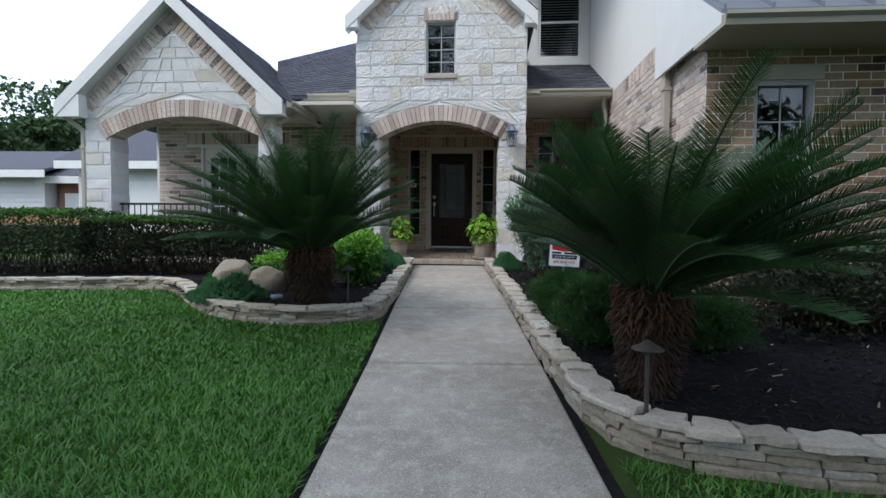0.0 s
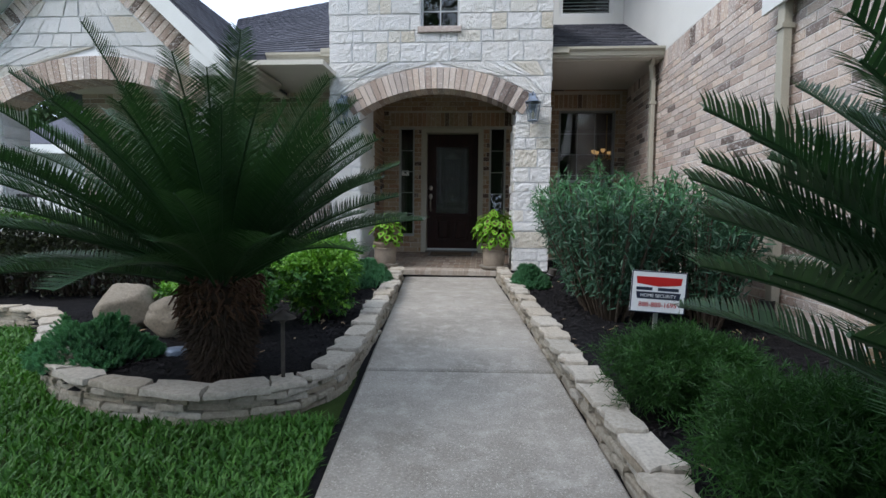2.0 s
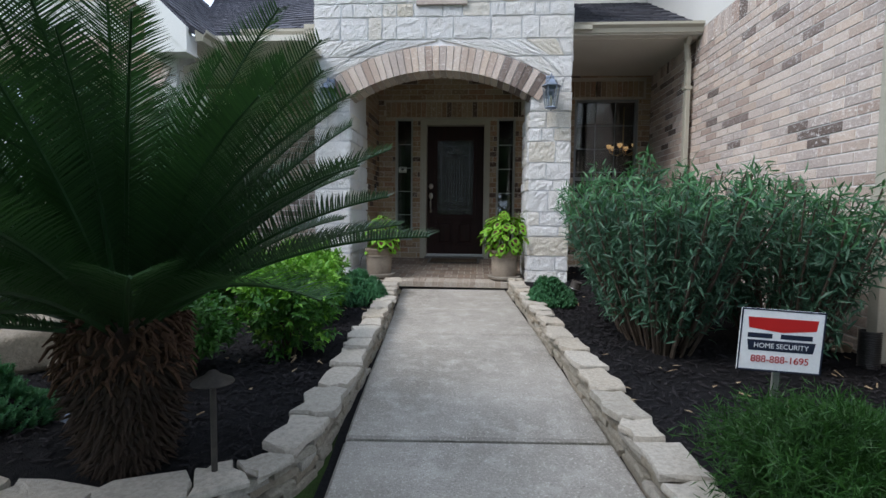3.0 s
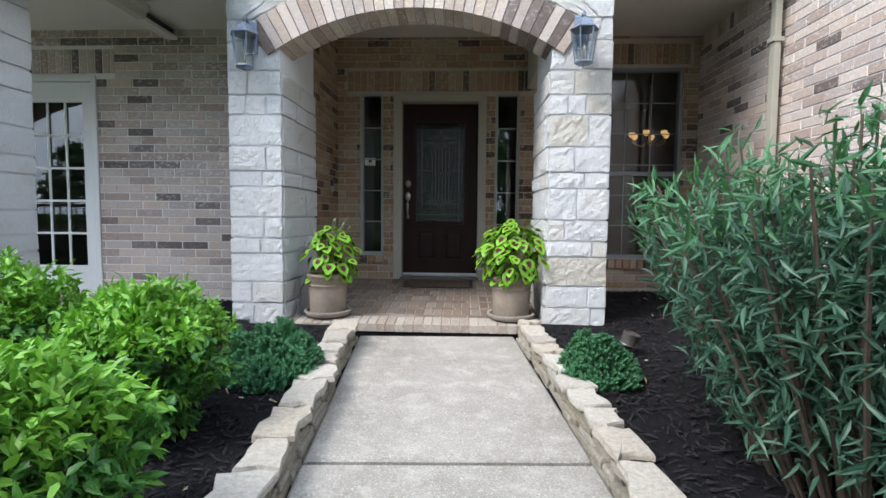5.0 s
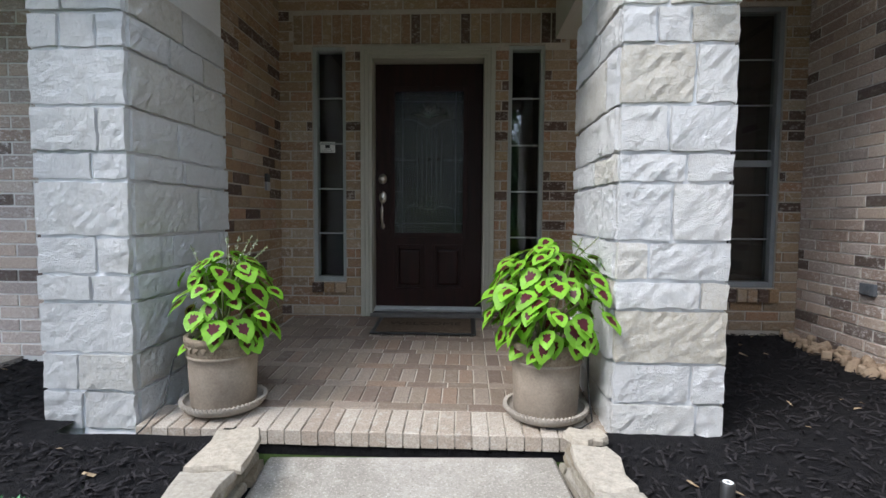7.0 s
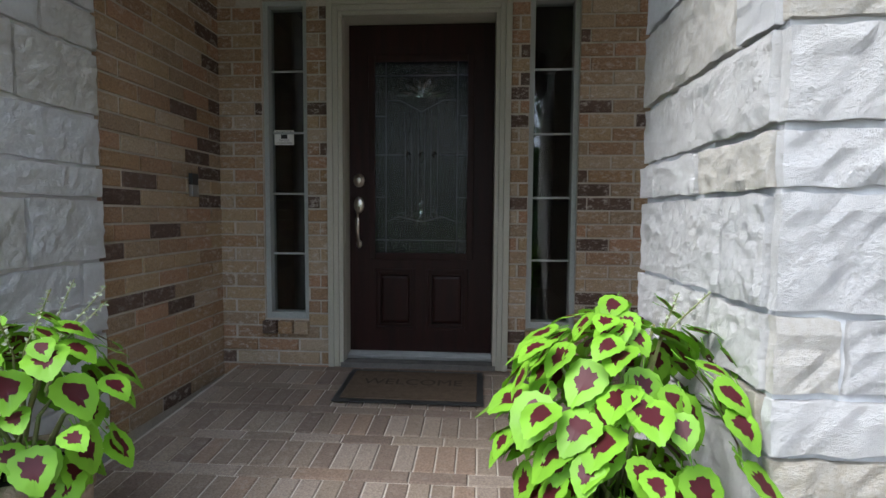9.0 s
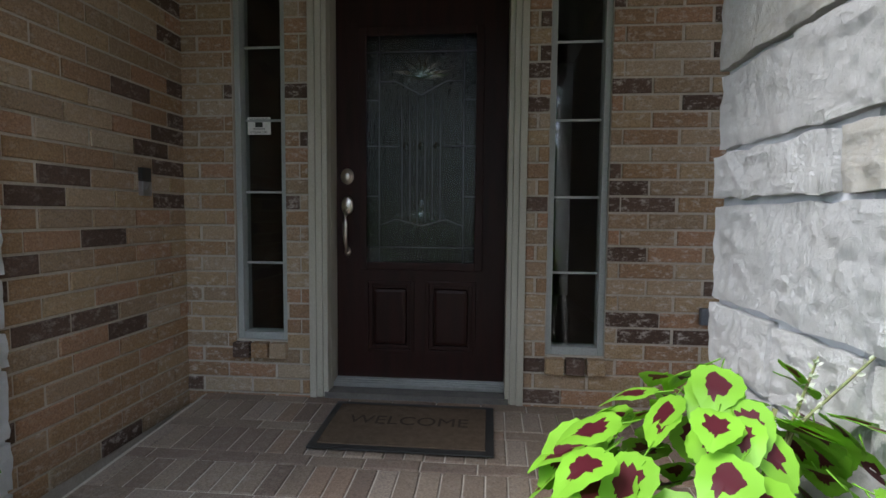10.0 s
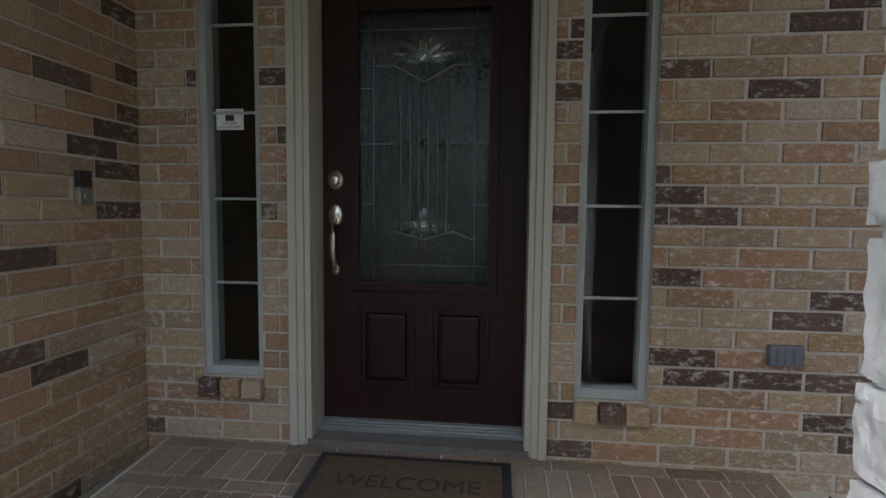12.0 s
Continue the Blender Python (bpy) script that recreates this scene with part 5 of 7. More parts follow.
M_TREELEAF = leaf_material("tree_leaf", (0.035, 0.07, 0.03), (0.075, 0.13, 0.05), 0.5, 0.3)
M_BARK = varied("tree_bark", (0.06, 0.05, 0.04), (0.11, 0.09, 0.075), 6, 0.95, 30, 0.02, 0.9, stretch=(3, 3, 0.6))


def leaf(mb, p, d, nrm, length, width, slot=0, fold=0.12, ovate=False):
    """One pointed leaf from p along d, folded a little along its midrib; ovate: fuller, with a drooping tip."""
    s = d.cross(nrm)
    if s.length < 1e-4:
        s = Vector((1, 0, 0))
    s.normalize()
    n = s.cross(d)
    if ovate:
        a, b, h = p + d * length * 0.3, p + d * length * 0.66 - n * length * 0.05, width / 2
        lift = n * width * fold
        mb.add([p, a + s * h * 0.95 + lift, b + s * h * 0.68 + lift, p + d * length - n * length * 0.16, b - s * h * 0.68 + lift, a - s * h * 0.95 + lift, a, b], [(0, 1, 6), (1, 2, 7, 6), (2, 3, 7), (0, 6, 5), (6, 7, 4, 5), (7, 3, 4)], slot)
        return
    m1 = p + d * length * 0.5
    mb.add([p, m1 + s * width / 2 + n * width * fold, p + d * length - n * length * 0.08, m1 - s * width / 2 + n * width * fold], [(0, 1, 2), (0, 2, 3)], slot)


def rdir(rnd, up=0.0):
    while True:
        v = Vector((rnd.uniform(-1, 1), rnd.uniform(-1, 1), rnd.uniform(-1, 1)))
        if 0.1 < v.length < 1:
            v.normalize()
            v.z += up
            return v.normalized()


def shrub(name, pos, size, mats, n, length, width, label, category="shrub", seed=1, stems=14, up=0.35, cluster=6, shell=0.55, group=""):
    """A bush: branching stems and leaf sprigs over an uneven crown of that size (x, y, z half-widths; z full)."""
    rnd = random.Random(seed)
    x0, y0 = pos
    z0 = soil_z(x0, y0)
    t = thing(name, label, category, Matrix.Translation((x0, y0, z0)), group)
    sx, sy, sz = size
    fol, tw = MB(), MB()
    tips = []
    for k in range(n // cluster):
        d = rdir(rnd, 0.25)
        r = rnd.uniform(shell, 1.0) * (0.86 + 0.3 * noise.noise(d * 1.8 + Vector((seed, 0, 0))))
        p = Vector((d.x * sx * r, d.y * sy * r, sz * 0.5 + d.z * sz * 0.5 * r))
        if p.z < 0.02:
            p.z = rnd.uniform(0.01, 0.08)
        tips.append(p)
        out = (p - Vector((0, 0, sz * 0.3))).normalized()
        # brighter leaves mostly high in the crown; the darker interior is put into colour
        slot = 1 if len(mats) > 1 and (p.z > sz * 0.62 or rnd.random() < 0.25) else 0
        for i in range(cluster):
            dd = (out * 0.8 + rdir(rnd) * 1.0 + Vector((0, 0, up * 0.3 - 0.25))).normalized()
            q = p - out * length * 0.5 + out * length * 1.2 * i / cluster + rdir(rnd) * length * 0.25
            leaf(fol, q, dd, rdir(rnd, 1.3), length * rnd.uniform(0.7, 1.25), width * rnd.uniform(0.75, 1.2), slot, 0.14, True)
    for k in range(stems):
        e = tips[rnd.randrange(len(tips))]
        b = Vector((rnd.uniform(-0.1, 0.1) * sx, rnd.uniform(-0.1, 0.1) * sy, -0.03))
        mid = b.lerp(e, 0.5) + Vector((0, 0, sz * 0.1))
        tw.tube([b, mid, e * 0.95], [0.008, 0.006, 0.003], 5)
    fol.ob("foliage", list(mats), t, recalc=False)
    tw.ob("stem_growth", M_TWIG, t)
    return t


def sago(name, pos, trunk_h, r, fronds, seed, bias, label, length=1.35, rise=72):
    """A sago palm: scaly trunk, brown leaf bases, a rosette of stiff arching fronds. bias: direction towards which fronds stand steeper."""
    rnd = random.Random(seed)
    x0, y0 = pos
    t = thing(name, label, "sago palm", Matrix.Translation((x0, y0, soil_z(x0, y0))))
    core = MB().lathe([(r * 0.66, -0.06), (r * 0.78, 0.1), (r, trunk_h * 0.6), (r * 0.92, trunk_h * 0.85), (r * 0.5, trunk_h)], 20)
    core.ob("trunk", M_PALMTRUNK, t, smooth=True)
    sc = MB()
    for k in range(900):
        a = k * 2.39996
        h = (k / 900) ** 0.9 * trunk_h * 0.72
        rr = r * (0.68 + 0.32 * min(1, h / (trunk_h * 0.5)))
        b = Vector((math.cos(a) * rr, math.sin(a) * rr, h))
        o = Vector((math.cos(a), math.sin(a), rnd.uniform(-1.6, 0.0))).normalized()
        tip = b + o * rnd.uniform(0.03, 0.07) + Vector((rnd.uniform(-0.012, 0.012), rnd.uniform(-0.012, 0.012), 0))
        s = Vector((-math.sin(a), math.cos(a), 0)) * 0.011
        u = Vector((0, 0, 0.010))
        sc.add([b - s, b + s, b + u, b - u, tip], [(0, 3, 4), (3, 1, 4), (1, 2, 4), (2, 0, 4)])
    sc.ob("scale_cover", M_PALMTRUNK, t, recalc=False)
    lb = MB()
    for k in range(420):
        a = rnd.uniform(0, 6.28)
        h = trunk_h * rnd.uniform(0.62, 1.0)
        rr = r * rnd.uniform(0.8, 1.05)
        b = Vector((math.cos(a) * rr, math.sin(a) * rr, h))
        o = Vector((math.cos(a), math.sin(a), rnd.uniform(-0.9, 0.7))).normalized()
        side = Vector((-math.sin(a), math.cos(a), 0))
        l = rnd.uniform(0.03, 0.075)
        mid = b + o * l * 0.6
        end = b + o * l + Vector((0, 0, -0.5 * l)) + side * rnd.uniform(-0.03, 0.03)
        lb.tube([b, mid, end], [0.010, 0.008, 0.003], 4)
    lb.ob("leaf_base_cover", M_PALMBASE, t, recalc=False)
    for k in range(fronds):
        a = k * 2.39996 + rnd.uniform(-0.2, 0.2)
        age = (k + 0.5) / fronds
        elev = radians(rise - (rise - 20) * age ** 0.9 + rnd.uniform(-8, 8))
        out = Vector((math.cos(a), math.sin(a), 0))
        steep = max(0.0, out.dot(Vector((*bias, 0))))
        elev = min(radians(84), elev + radians(24) * steep)
        L = length * rnd.uniform(0.85, 1.08) * (1 - 0.32 * steep)
        pts, p = [], Vector((math.cos(a) * r * 0.45, math.sin(a) * r * 0.45, trunk_h * rnd.uniform(0.86, 1.0)))
        e = elev
        N = 22
        bend = radians(rnd.uniform(18, 36)) / N
        for i in range(N + 1):
            pts.append(p.copy())
            p = p + (out * math.cos(e) + Vector((0, 0, math.sin(e)))) * (L / N)
            e -= bend * (0.5 + i / N)
        mb = MB()
        mb.tube(pts, [0.011 - 0.008 * i / N for i in range(N + 1)], 5)
        side = Vector((-math.sin(a), math.cos(a), 0))
        pairs = 112
        for j in range(pairs):
            s = 0.14 + 0.86 * j / pairs
            i = min(N - 1, int(s * N))
            q = pts[i].lerp(pts[i + 1], s * N - i)
            tang = (pts[i + 1] - pts[i]).normalized()
            upv = side.cross(tang)
            if upv.z < 0:
                upv = -upv
            ll = 0.175 * math.sin(math.pi * min(1, 0.12 + 0.86 * s)) ** 0.6 + 0.02
            for sg in (-1, 1):
                d = (side * sg * 0.8 + tang * 0.55 + upv * 0.34 + rdir(rnd) * 0.05).normalized()
                w = tang * 0.0034
                tip = q + d * ll - upv * ll * 0.07
                mid = q + d * ll * 0.55
                mb.add([q - w, q + w, mid + w * 0.9, mid - w * 0.9, tip], [(0, 1, 2, 3), (3, 2, 4)])
        mb.ob("frond", M_PALM, t, recalc=False)
    return t


sago("sago_palm", (-1.46, 5.05), 0.60, 0.19, 92, 41, (0.5, 0.7), "large dark green sago palm with a shaggy brown trunk")
sago("sago_palm", (1.06, 2.82), 0.60, 0.165, 96, 42, (-0.7, 0.2), "large dark green sago palm beside the concrete walk", 1.2, 63)


def hedge(name, x0, x1, y0, y1, h, n, mats, label, seed, leaf_len=0.05, bare=0.3, twigs=320):
    rnd = random.Random(seed)
    t = thing(name, label, "hedge", Matrix.Translation(((x0 + x1) / 2, (y0 + y1) / 2, soil_z((x0 + x1) / 2, (y0 + y1) / 2))))
    hx, hy = (x1 - x0) / 2, (y1 - y0) / 2
    fol, tw = MB(), MB()
    for k in range(n):
        face = rnd.random()
        u, v = rnd.uniform(-1, 1), rnd.uniform(-1, 1)
        x = u * hx
        wav = 0.05 * noise.noise((x * 1.3, v, seed)) + 0.03 * noise.noise((x * 4, v * 3, seed))
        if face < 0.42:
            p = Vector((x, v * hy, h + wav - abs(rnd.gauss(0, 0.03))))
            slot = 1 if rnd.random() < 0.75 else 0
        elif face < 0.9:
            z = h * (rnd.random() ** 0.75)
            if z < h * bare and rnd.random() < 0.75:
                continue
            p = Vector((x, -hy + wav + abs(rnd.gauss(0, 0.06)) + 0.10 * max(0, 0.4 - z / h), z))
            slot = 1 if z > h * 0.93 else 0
        else:
            p = Vector((hx * (1 if rnd.random() < 0.5 else -1) - 0.02, v * hy, rnd.uniform(0.15, 1) * h))
            slot = 0
        d = rdir(rnd, 0.35)
        leaf(fol, p, d, rdir(rnd, 0.5), leaf_len * rnd.uniform(0.7, 1.3), leaf_len * 0.55, slot)
    for k in range(twigs):
        x = rnd.uniform(-hx, hx)
        b = Vector((x, rnd.uniform(-0.3, 0.3) * hy, -0.05))
        e = b + Vector((rnd.uniform(-0.25, 0.25), rnd.uniform(-1, 0.8) * hy * 0.9, h * rnd.uniform(0.6, 0.98)))
        tw.tube([b, b.lerp(e, 0.5) + rdir(rnd) * 0.05, e], [0.008, 0.005, 0.003], 4)
    # solid dark box added inside, standing in for the hedge's shaded depth
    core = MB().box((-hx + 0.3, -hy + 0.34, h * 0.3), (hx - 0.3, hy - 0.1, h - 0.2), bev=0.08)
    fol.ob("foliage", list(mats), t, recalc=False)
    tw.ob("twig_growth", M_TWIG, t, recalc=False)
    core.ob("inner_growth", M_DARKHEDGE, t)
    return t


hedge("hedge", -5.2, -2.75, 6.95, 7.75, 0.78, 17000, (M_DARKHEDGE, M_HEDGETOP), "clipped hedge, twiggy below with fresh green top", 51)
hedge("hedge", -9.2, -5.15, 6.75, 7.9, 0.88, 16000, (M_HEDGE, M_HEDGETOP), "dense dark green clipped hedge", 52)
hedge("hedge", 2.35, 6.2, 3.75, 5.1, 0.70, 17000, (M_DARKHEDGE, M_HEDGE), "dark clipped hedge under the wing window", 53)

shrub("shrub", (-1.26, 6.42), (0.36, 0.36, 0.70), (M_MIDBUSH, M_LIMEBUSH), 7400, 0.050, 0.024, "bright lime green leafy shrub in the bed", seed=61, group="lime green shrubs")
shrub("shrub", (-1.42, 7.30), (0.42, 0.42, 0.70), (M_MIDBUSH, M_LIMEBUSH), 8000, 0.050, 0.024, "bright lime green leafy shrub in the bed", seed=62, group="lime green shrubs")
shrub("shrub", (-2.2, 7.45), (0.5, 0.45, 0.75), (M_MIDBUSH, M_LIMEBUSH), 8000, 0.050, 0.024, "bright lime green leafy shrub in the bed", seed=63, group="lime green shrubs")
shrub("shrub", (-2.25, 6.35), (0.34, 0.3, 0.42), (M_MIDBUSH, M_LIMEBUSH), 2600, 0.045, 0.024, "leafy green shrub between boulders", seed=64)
shrub("shrub", (-1.75, 6.0), (0.34, 0.32, 0.5), (M_MIDBUSH,), 2800, 0.045, 0.024, "leafy green shrub behind the sago palm", seed=65)


def sedum(pos, size, label, seed, n=1500):
    """A low mound of fleshy blue-green tufts."""
    rnd = random.Random(seed)
    t = thing("ground_cover", label, "ground cover", Matrix.Translation((*pos, soil_z(*pos))))
    mb = MB()
    sx, sy, h = size
    for k in range(n):
        a, r = rnd.uniform(0, 6.28), math.sqrt(rnd.random())
        edge = 0.85 + 0.25 * noise.noise((math.cos(a) * 1.5, math.sin(a) * 1.5, seed))
        x, y = math.cos(a) * r * sx * edge, math.sin(a) * r * sy * edge
        z = h * (1 - r ** 2.2) * (0.85 + 0.75 * noise.noise((x * 8, y * 8, seed))) + 0.015
        d = Vector((x / sx * 0.9, y / sy * 0.9, 0.8)) + rdir(rnd) * 0.35
        d.normalize()
        p = Vector((x, y, z - 0.03))
        ln = rnd.uniform(0.035, 0.065)
        side = d.cross(Vector((0.3, 0.2, 0.9))).normalized()
        other = d.cross(side)
        for i in range(7):
            q = p + d * ln * i / 6
            spread = 1.0 - 0.55 * i / 6
            for k3 in range(4):
                t3 = i * 0.8 + k3 * math.pi / 2
                dd = ((side * math.cos(t3) + other * math.sin(t3)) * spread + d * 0.75).normalized()
                leaf(mb, q, dd, d, 0.021, 0.0095)
    mb.ob("tuft_growth", M_JUNIPER, t, recalc=False)
    return t


sedum((-1.10, 8.06), (0.29, 0.36, 0.26), "low mound of blue-green sedum by the walk", 71, 1700)
sedum((0.78, 8.02), (0.24, 0.27, 0.2), "low mound of blue-green sedum by the walk", 72, 1100)
sedum((-2.42, 5.35), (0.42, 0.36, 0.22), "low mound of blue-green sedum by the boulders", 73, 1200)


def fern_bush(pos, size, label, seed, n=900):
    """A billowing mound of feathery stems."""
    rnd = random.Random(seed)
    t = thing("fern_bush", label, "fern", Matrix.Translation((*pos, soil_z(*pos))), "feathery ferns")
    mb = MB()
    sx, sy, h = size
    for k in range(n):
        d = rdir(rnd, 0.45)
        r = rnd.uniform(0.6, 1.1) * (0.9 + 0.4 * noise.noise(d * 2.4 + Vector((seed, 0, 0))))
        e = Vector((d.x * sx * r, d.y * sy * r, max(0.05, h * 0.45 + d.z * h * 0.55 * r)))
        b = Vector((e.x * 0.35, e.y * 0.35, h * 0.3))
        mid = b.lerp(e, 0.55) + Vector((0, 0, 0.06))
        for i in range(9):
            s = 0.35 + 0.65 * i / 8
            q = b.lerp(mid, s * 2) if s < 0.5 else mid.lerp(e, s * 2 - 1)
            tang = (e - b).normalized()
            for j in range(3):
                dd = (rdir(rnd) + tang * 0.5).normalized()
                leaf(mb, q + rdir(rnd) * 0.02, dd, rdir(rnd), rnd.uniform(0.035, 0.065), 0.0045)
    mb.ob("foliage", M_FERN, t, recalc=False)
    # solid green mound added so gaps in the fern show a darker inside
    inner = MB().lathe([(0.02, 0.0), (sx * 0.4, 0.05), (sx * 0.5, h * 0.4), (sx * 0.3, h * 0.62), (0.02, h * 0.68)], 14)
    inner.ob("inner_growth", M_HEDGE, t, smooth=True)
    return t


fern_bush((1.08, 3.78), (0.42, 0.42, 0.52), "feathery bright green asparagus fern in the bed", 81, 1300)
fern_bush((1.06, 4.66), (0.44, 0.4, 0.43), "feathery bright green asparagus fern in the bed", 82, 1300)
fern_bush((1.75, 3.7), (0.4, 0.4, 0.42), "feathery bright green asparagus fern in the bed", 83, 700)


def oleander(pos, spread, h, stems, label, seed, per=135):
    """A tall shrub of upright stems with whorls of long narrow leaves."""
    rnd = random.Random(seed)
    t = thing("oleander", label, "shrub", Matrix.Translation((*pos, soil_z(*pos))))
    fol = MB()
    for k in range(stems):
        a, r = rnd.uniform(0, 6.28), math.sqrt(rnd.random())
        b = Vector((math.cos(a) * 0.25 * spread[0] * r, math.sin(a) * 0.4 * spread[1] * r, -0.04))
        top = Vector((math.cos(a) * spread[0] * r * 1.0, math.sin(a) * spread[1] * r * 1.0, h * rnd.uniform(0.72, 1.02) * (1 - 0.18 * r)))
        mid = b.lerp(top, 0.5) + Vector((math.cos(a) * 0.05, math.sin(a) * 0.05, 0.1))
        MB().tube([b, mid, top], [0.011, 0.008, 0.004], 5).ob("stem", M_TWIG, t, recalc=False)
        for i in range(per):
            s = rnd.uniform(0.12, 1.0) ** 0.8
            q = (b.lerp(mid, s * 2) if s < 0.5 else mid.lerp(top, s * 2 - 1)) + rdir(rnd) * 0.07
            d = (rdir(rnd) * 0.9 + Vector((0, 0, 0.45 if s > 0.75 else 0.1))).normalized()
            ln = rnd.uniform(0.055, 0.105)
            leaf(fol, q, d, rdir(rnd, 0.9), ln, ln * 0.18, 1 if s > 0.9 else 0, 0.2, True)
    fol.ob("foliage", [M_OLEANDER, M_OLEANDERTOP], t, recalc=False)
    return t


oleander((1.30, 6.85), (0.68, 1.1), 1.36, 120, "tall oleander shrub with narrow grey-green leaves", 91)
oleander((2.02, 6.6), (0.42, 0.85), 1.28, 60, "tall oleander shrub against the brick wall", 92)


def lawn():
    """Blades of coarse grass over the lawn and the strip before the flower bed."""
    rnd = np.random.RandomState(5)
    left_poly = [(-0.665, -1.0), (-0.64, 1.9), (-0.67, 3.6), (-0.72, 4.7)] + LEFT_LINE[4:] + [(-10, -1.0)]
    right_poly = [(0.72, -1.0), (0.74, 2.3), (0.92, 2.2), (1.54, 2.02), (2.5, 1.92), (4.5, 1.86), (4.5, -1.0)]
    for nm, poly, count in (("lawn", left_poly, 190000), ("lawn", right_poly, 22000)):
        xs, ys = [p[0] for p in poly], [p[1] for p in poly]
        # more blades near the walk, fewer far off
        got = []
        while len(got) < count:
            k = rnd.rand(40000, 3)
            y = 0.6 + (max(ys) - 0.6) * k[:, 0] ** 1.35 if nm == "lawn" else 0
            if poly is left_poly:
                x = max(xs) - (max(xs) - min(xs)) * k[:, 1] ** 1.25
            else:
                x = min(xs) + (max(xs) - min(xs)) * k[:, 1]
            for a, b in zip(x, y):
                if inside(a, b, poly):
                    got.append((a, b))
        pts = np.array(got[:count])
        n = len(pts)
        ang = rnd.rand(n) * 6.283
        ln = 0.035 + 0.045 * rnd.rand(n)
        wd = 0.0024 + 0.002 * rnd.rand(n) + 0.0012 * np.clip(pts[:, 1] - 2, 0, 6)
        lean = 0.25 + 0.9 * rnd.rand(n)
        z = -0.13 + 0.0475 * np.clip(pts[:, 1], -2, 9.2) - 0.032
        dx, dy = np.cos(ang), np.sin(ang)
        v = np.zeros((n, 5, 3))
        for i, (f, side, up) in enumerate(((0, -1, 0), (0, 1, 0), (0.45, 0.85, 0.62), (0.45, -0.85, 0.62), (1.0, 0, 0.95))):
            h = ln * up
            o = ln * lean * f ** 1.3
            v[:, i, 0] = pts[:, 0] + dx * o - dy * side * wd
            v[:, i, 1] = pts[:, 1] + dy * o + dx * side * wd
            v[:, i, 2] = z + h * (1 - 0.25 * lean)
        me = bpy.data.meshes.new("lawn")
        base = np.arange(n) * 5
        me.vertices.add(n * 5)
        me.vertices.foreach_set("co", v.reshape(-1))
        li = np.stack([base, base + 1, base + 2, base + 3, base + 3, base + 2, base + 4], 1).reshape(-1)
        me.loops.add(n * 7)
        me.loops.foreach_set("vertex_index", li)
        me.polygons.add(n * 2)
        starts = np.stack([np.arange(n) * 7, np.arange(n) * 7 + 4], 1).reshape(-1)
        me.polygons.foreach_set("loop_start", starts)
        me.update(calc_edges=True)
        me.validate()
        me.materials.append(M_GRASS)
        tagged(new(nm, me), "coarse green mown lawn grass", "grass", kind="stuff")


lawn()

# ---- things on and round the porch ----
M_POT = varied("weathered_clay_pot", (0.306, 0.255, 0.204), (0.221, 0.1785, 0.1403), 9, 0.9, 90, 0.003, 0.6, space="Object")
M_POTRIM = varied("clay_relief", (0.2295, 0.1785, 0.1275), (0.306, 0.2465, 0.187), 40, 0.95, 90, 0.01, 1.0, space="Object")
M_SAUCER = varied("clay_saucer", (0.34, 0.306, 0.2635), (0.255, 0.221, 0.187), 12, 0.9, 90, 0.003, 0.5, space="Object")
M_COLEUS = leaf_material("coleus_lime", (0.1445, 0.357, 0.02125), (0.221, 0.4675, 0.0425), 0.5, 9)
M_MAROON = leaf_material("coleus_maroon", (0.055, 0.006, 0.012), (0.085, 0.010, 0.016), 0.5, 9)
M_YELLOWLEAF = leaf_material("coleus_faded", (0.55, 0.50, 0.12), (0.5, 0.42, 0.14), 0.5, 9)
M_FLOWER = leaf_material("coleus_flower", (0.42, 0.5, 0.32), (0.6, 0.6, 0.55), 0.6, 9)
M_STEM = varied("green_stem", (0.12, 0.18, 0.05), (0.16, 0.14, 0.06), 20, 0.6, 90, 0.001, 0.2)


def coleus_leaf_mesh(name, mats, seed):
    """A toothed, heart-shaped leaf with a dark ragged blotch; tip along +x, drooping."""
    rnd = random.Random(seed)
    n = 28
    mb = MB()
    outer, inner, mid = [], [], []
    for k in range(n):
        a = 2 * math.pi * k / n
        r = 1.0 if k % 2 else 0.93
        x = 0.48 + 0.5 * math.cos(a) * r
        wid = 0.40 * math.sin(a) * r * (1.0 - 0.38 * math.cos(a)) * (1.0 if x < 0.85 else 0.85)
        droop = lambda u, v: -0.30 * u * u + 0.10 * abs(v) - 0.25 * v * v + 0.02 * math.sin(9 * u + seed)
        outer.append((x, wid, droop(x, wid)))
        rb = 0.54 + rnd.uniform(-0.13, 0.1)
        bx, bw = 0.44 + (x - 0.48) * rb, wid * rb * 0.95
        inner.append((bx, bw, droop(bx, bw)))
    c = (0.44, 0, droop(0.44, 0) - 0.01)
    vs = outer + inner + [c]
    mb.add(vs, [(k, (k + 1) % n, n + (k + 1) % n, n + k) for k in range(n)], 0)
    mb.f += [(n + k, n + (k + 1) % n, 2 * n) for k in range(n)]
    mb.m += [1] * n
    mb.tube([(-0.25, 0, 0.04), (0.0, 0, 0.0), (0.05, 0, 0.0)], [0.012, 0.012, 0.008], 4)
    return mb.mesh(name, mats, smooth=True, recalc=False)


COLEUS = [coleus_leaf_mesh("leaf", [M_COLEUS, M_MAROON], s) for s in (1, 2, 3)]
COLEUS_FADED = coleus_leaf_mesh("leaf", [M_YELLOWLEAF, M_MAROON], 4)


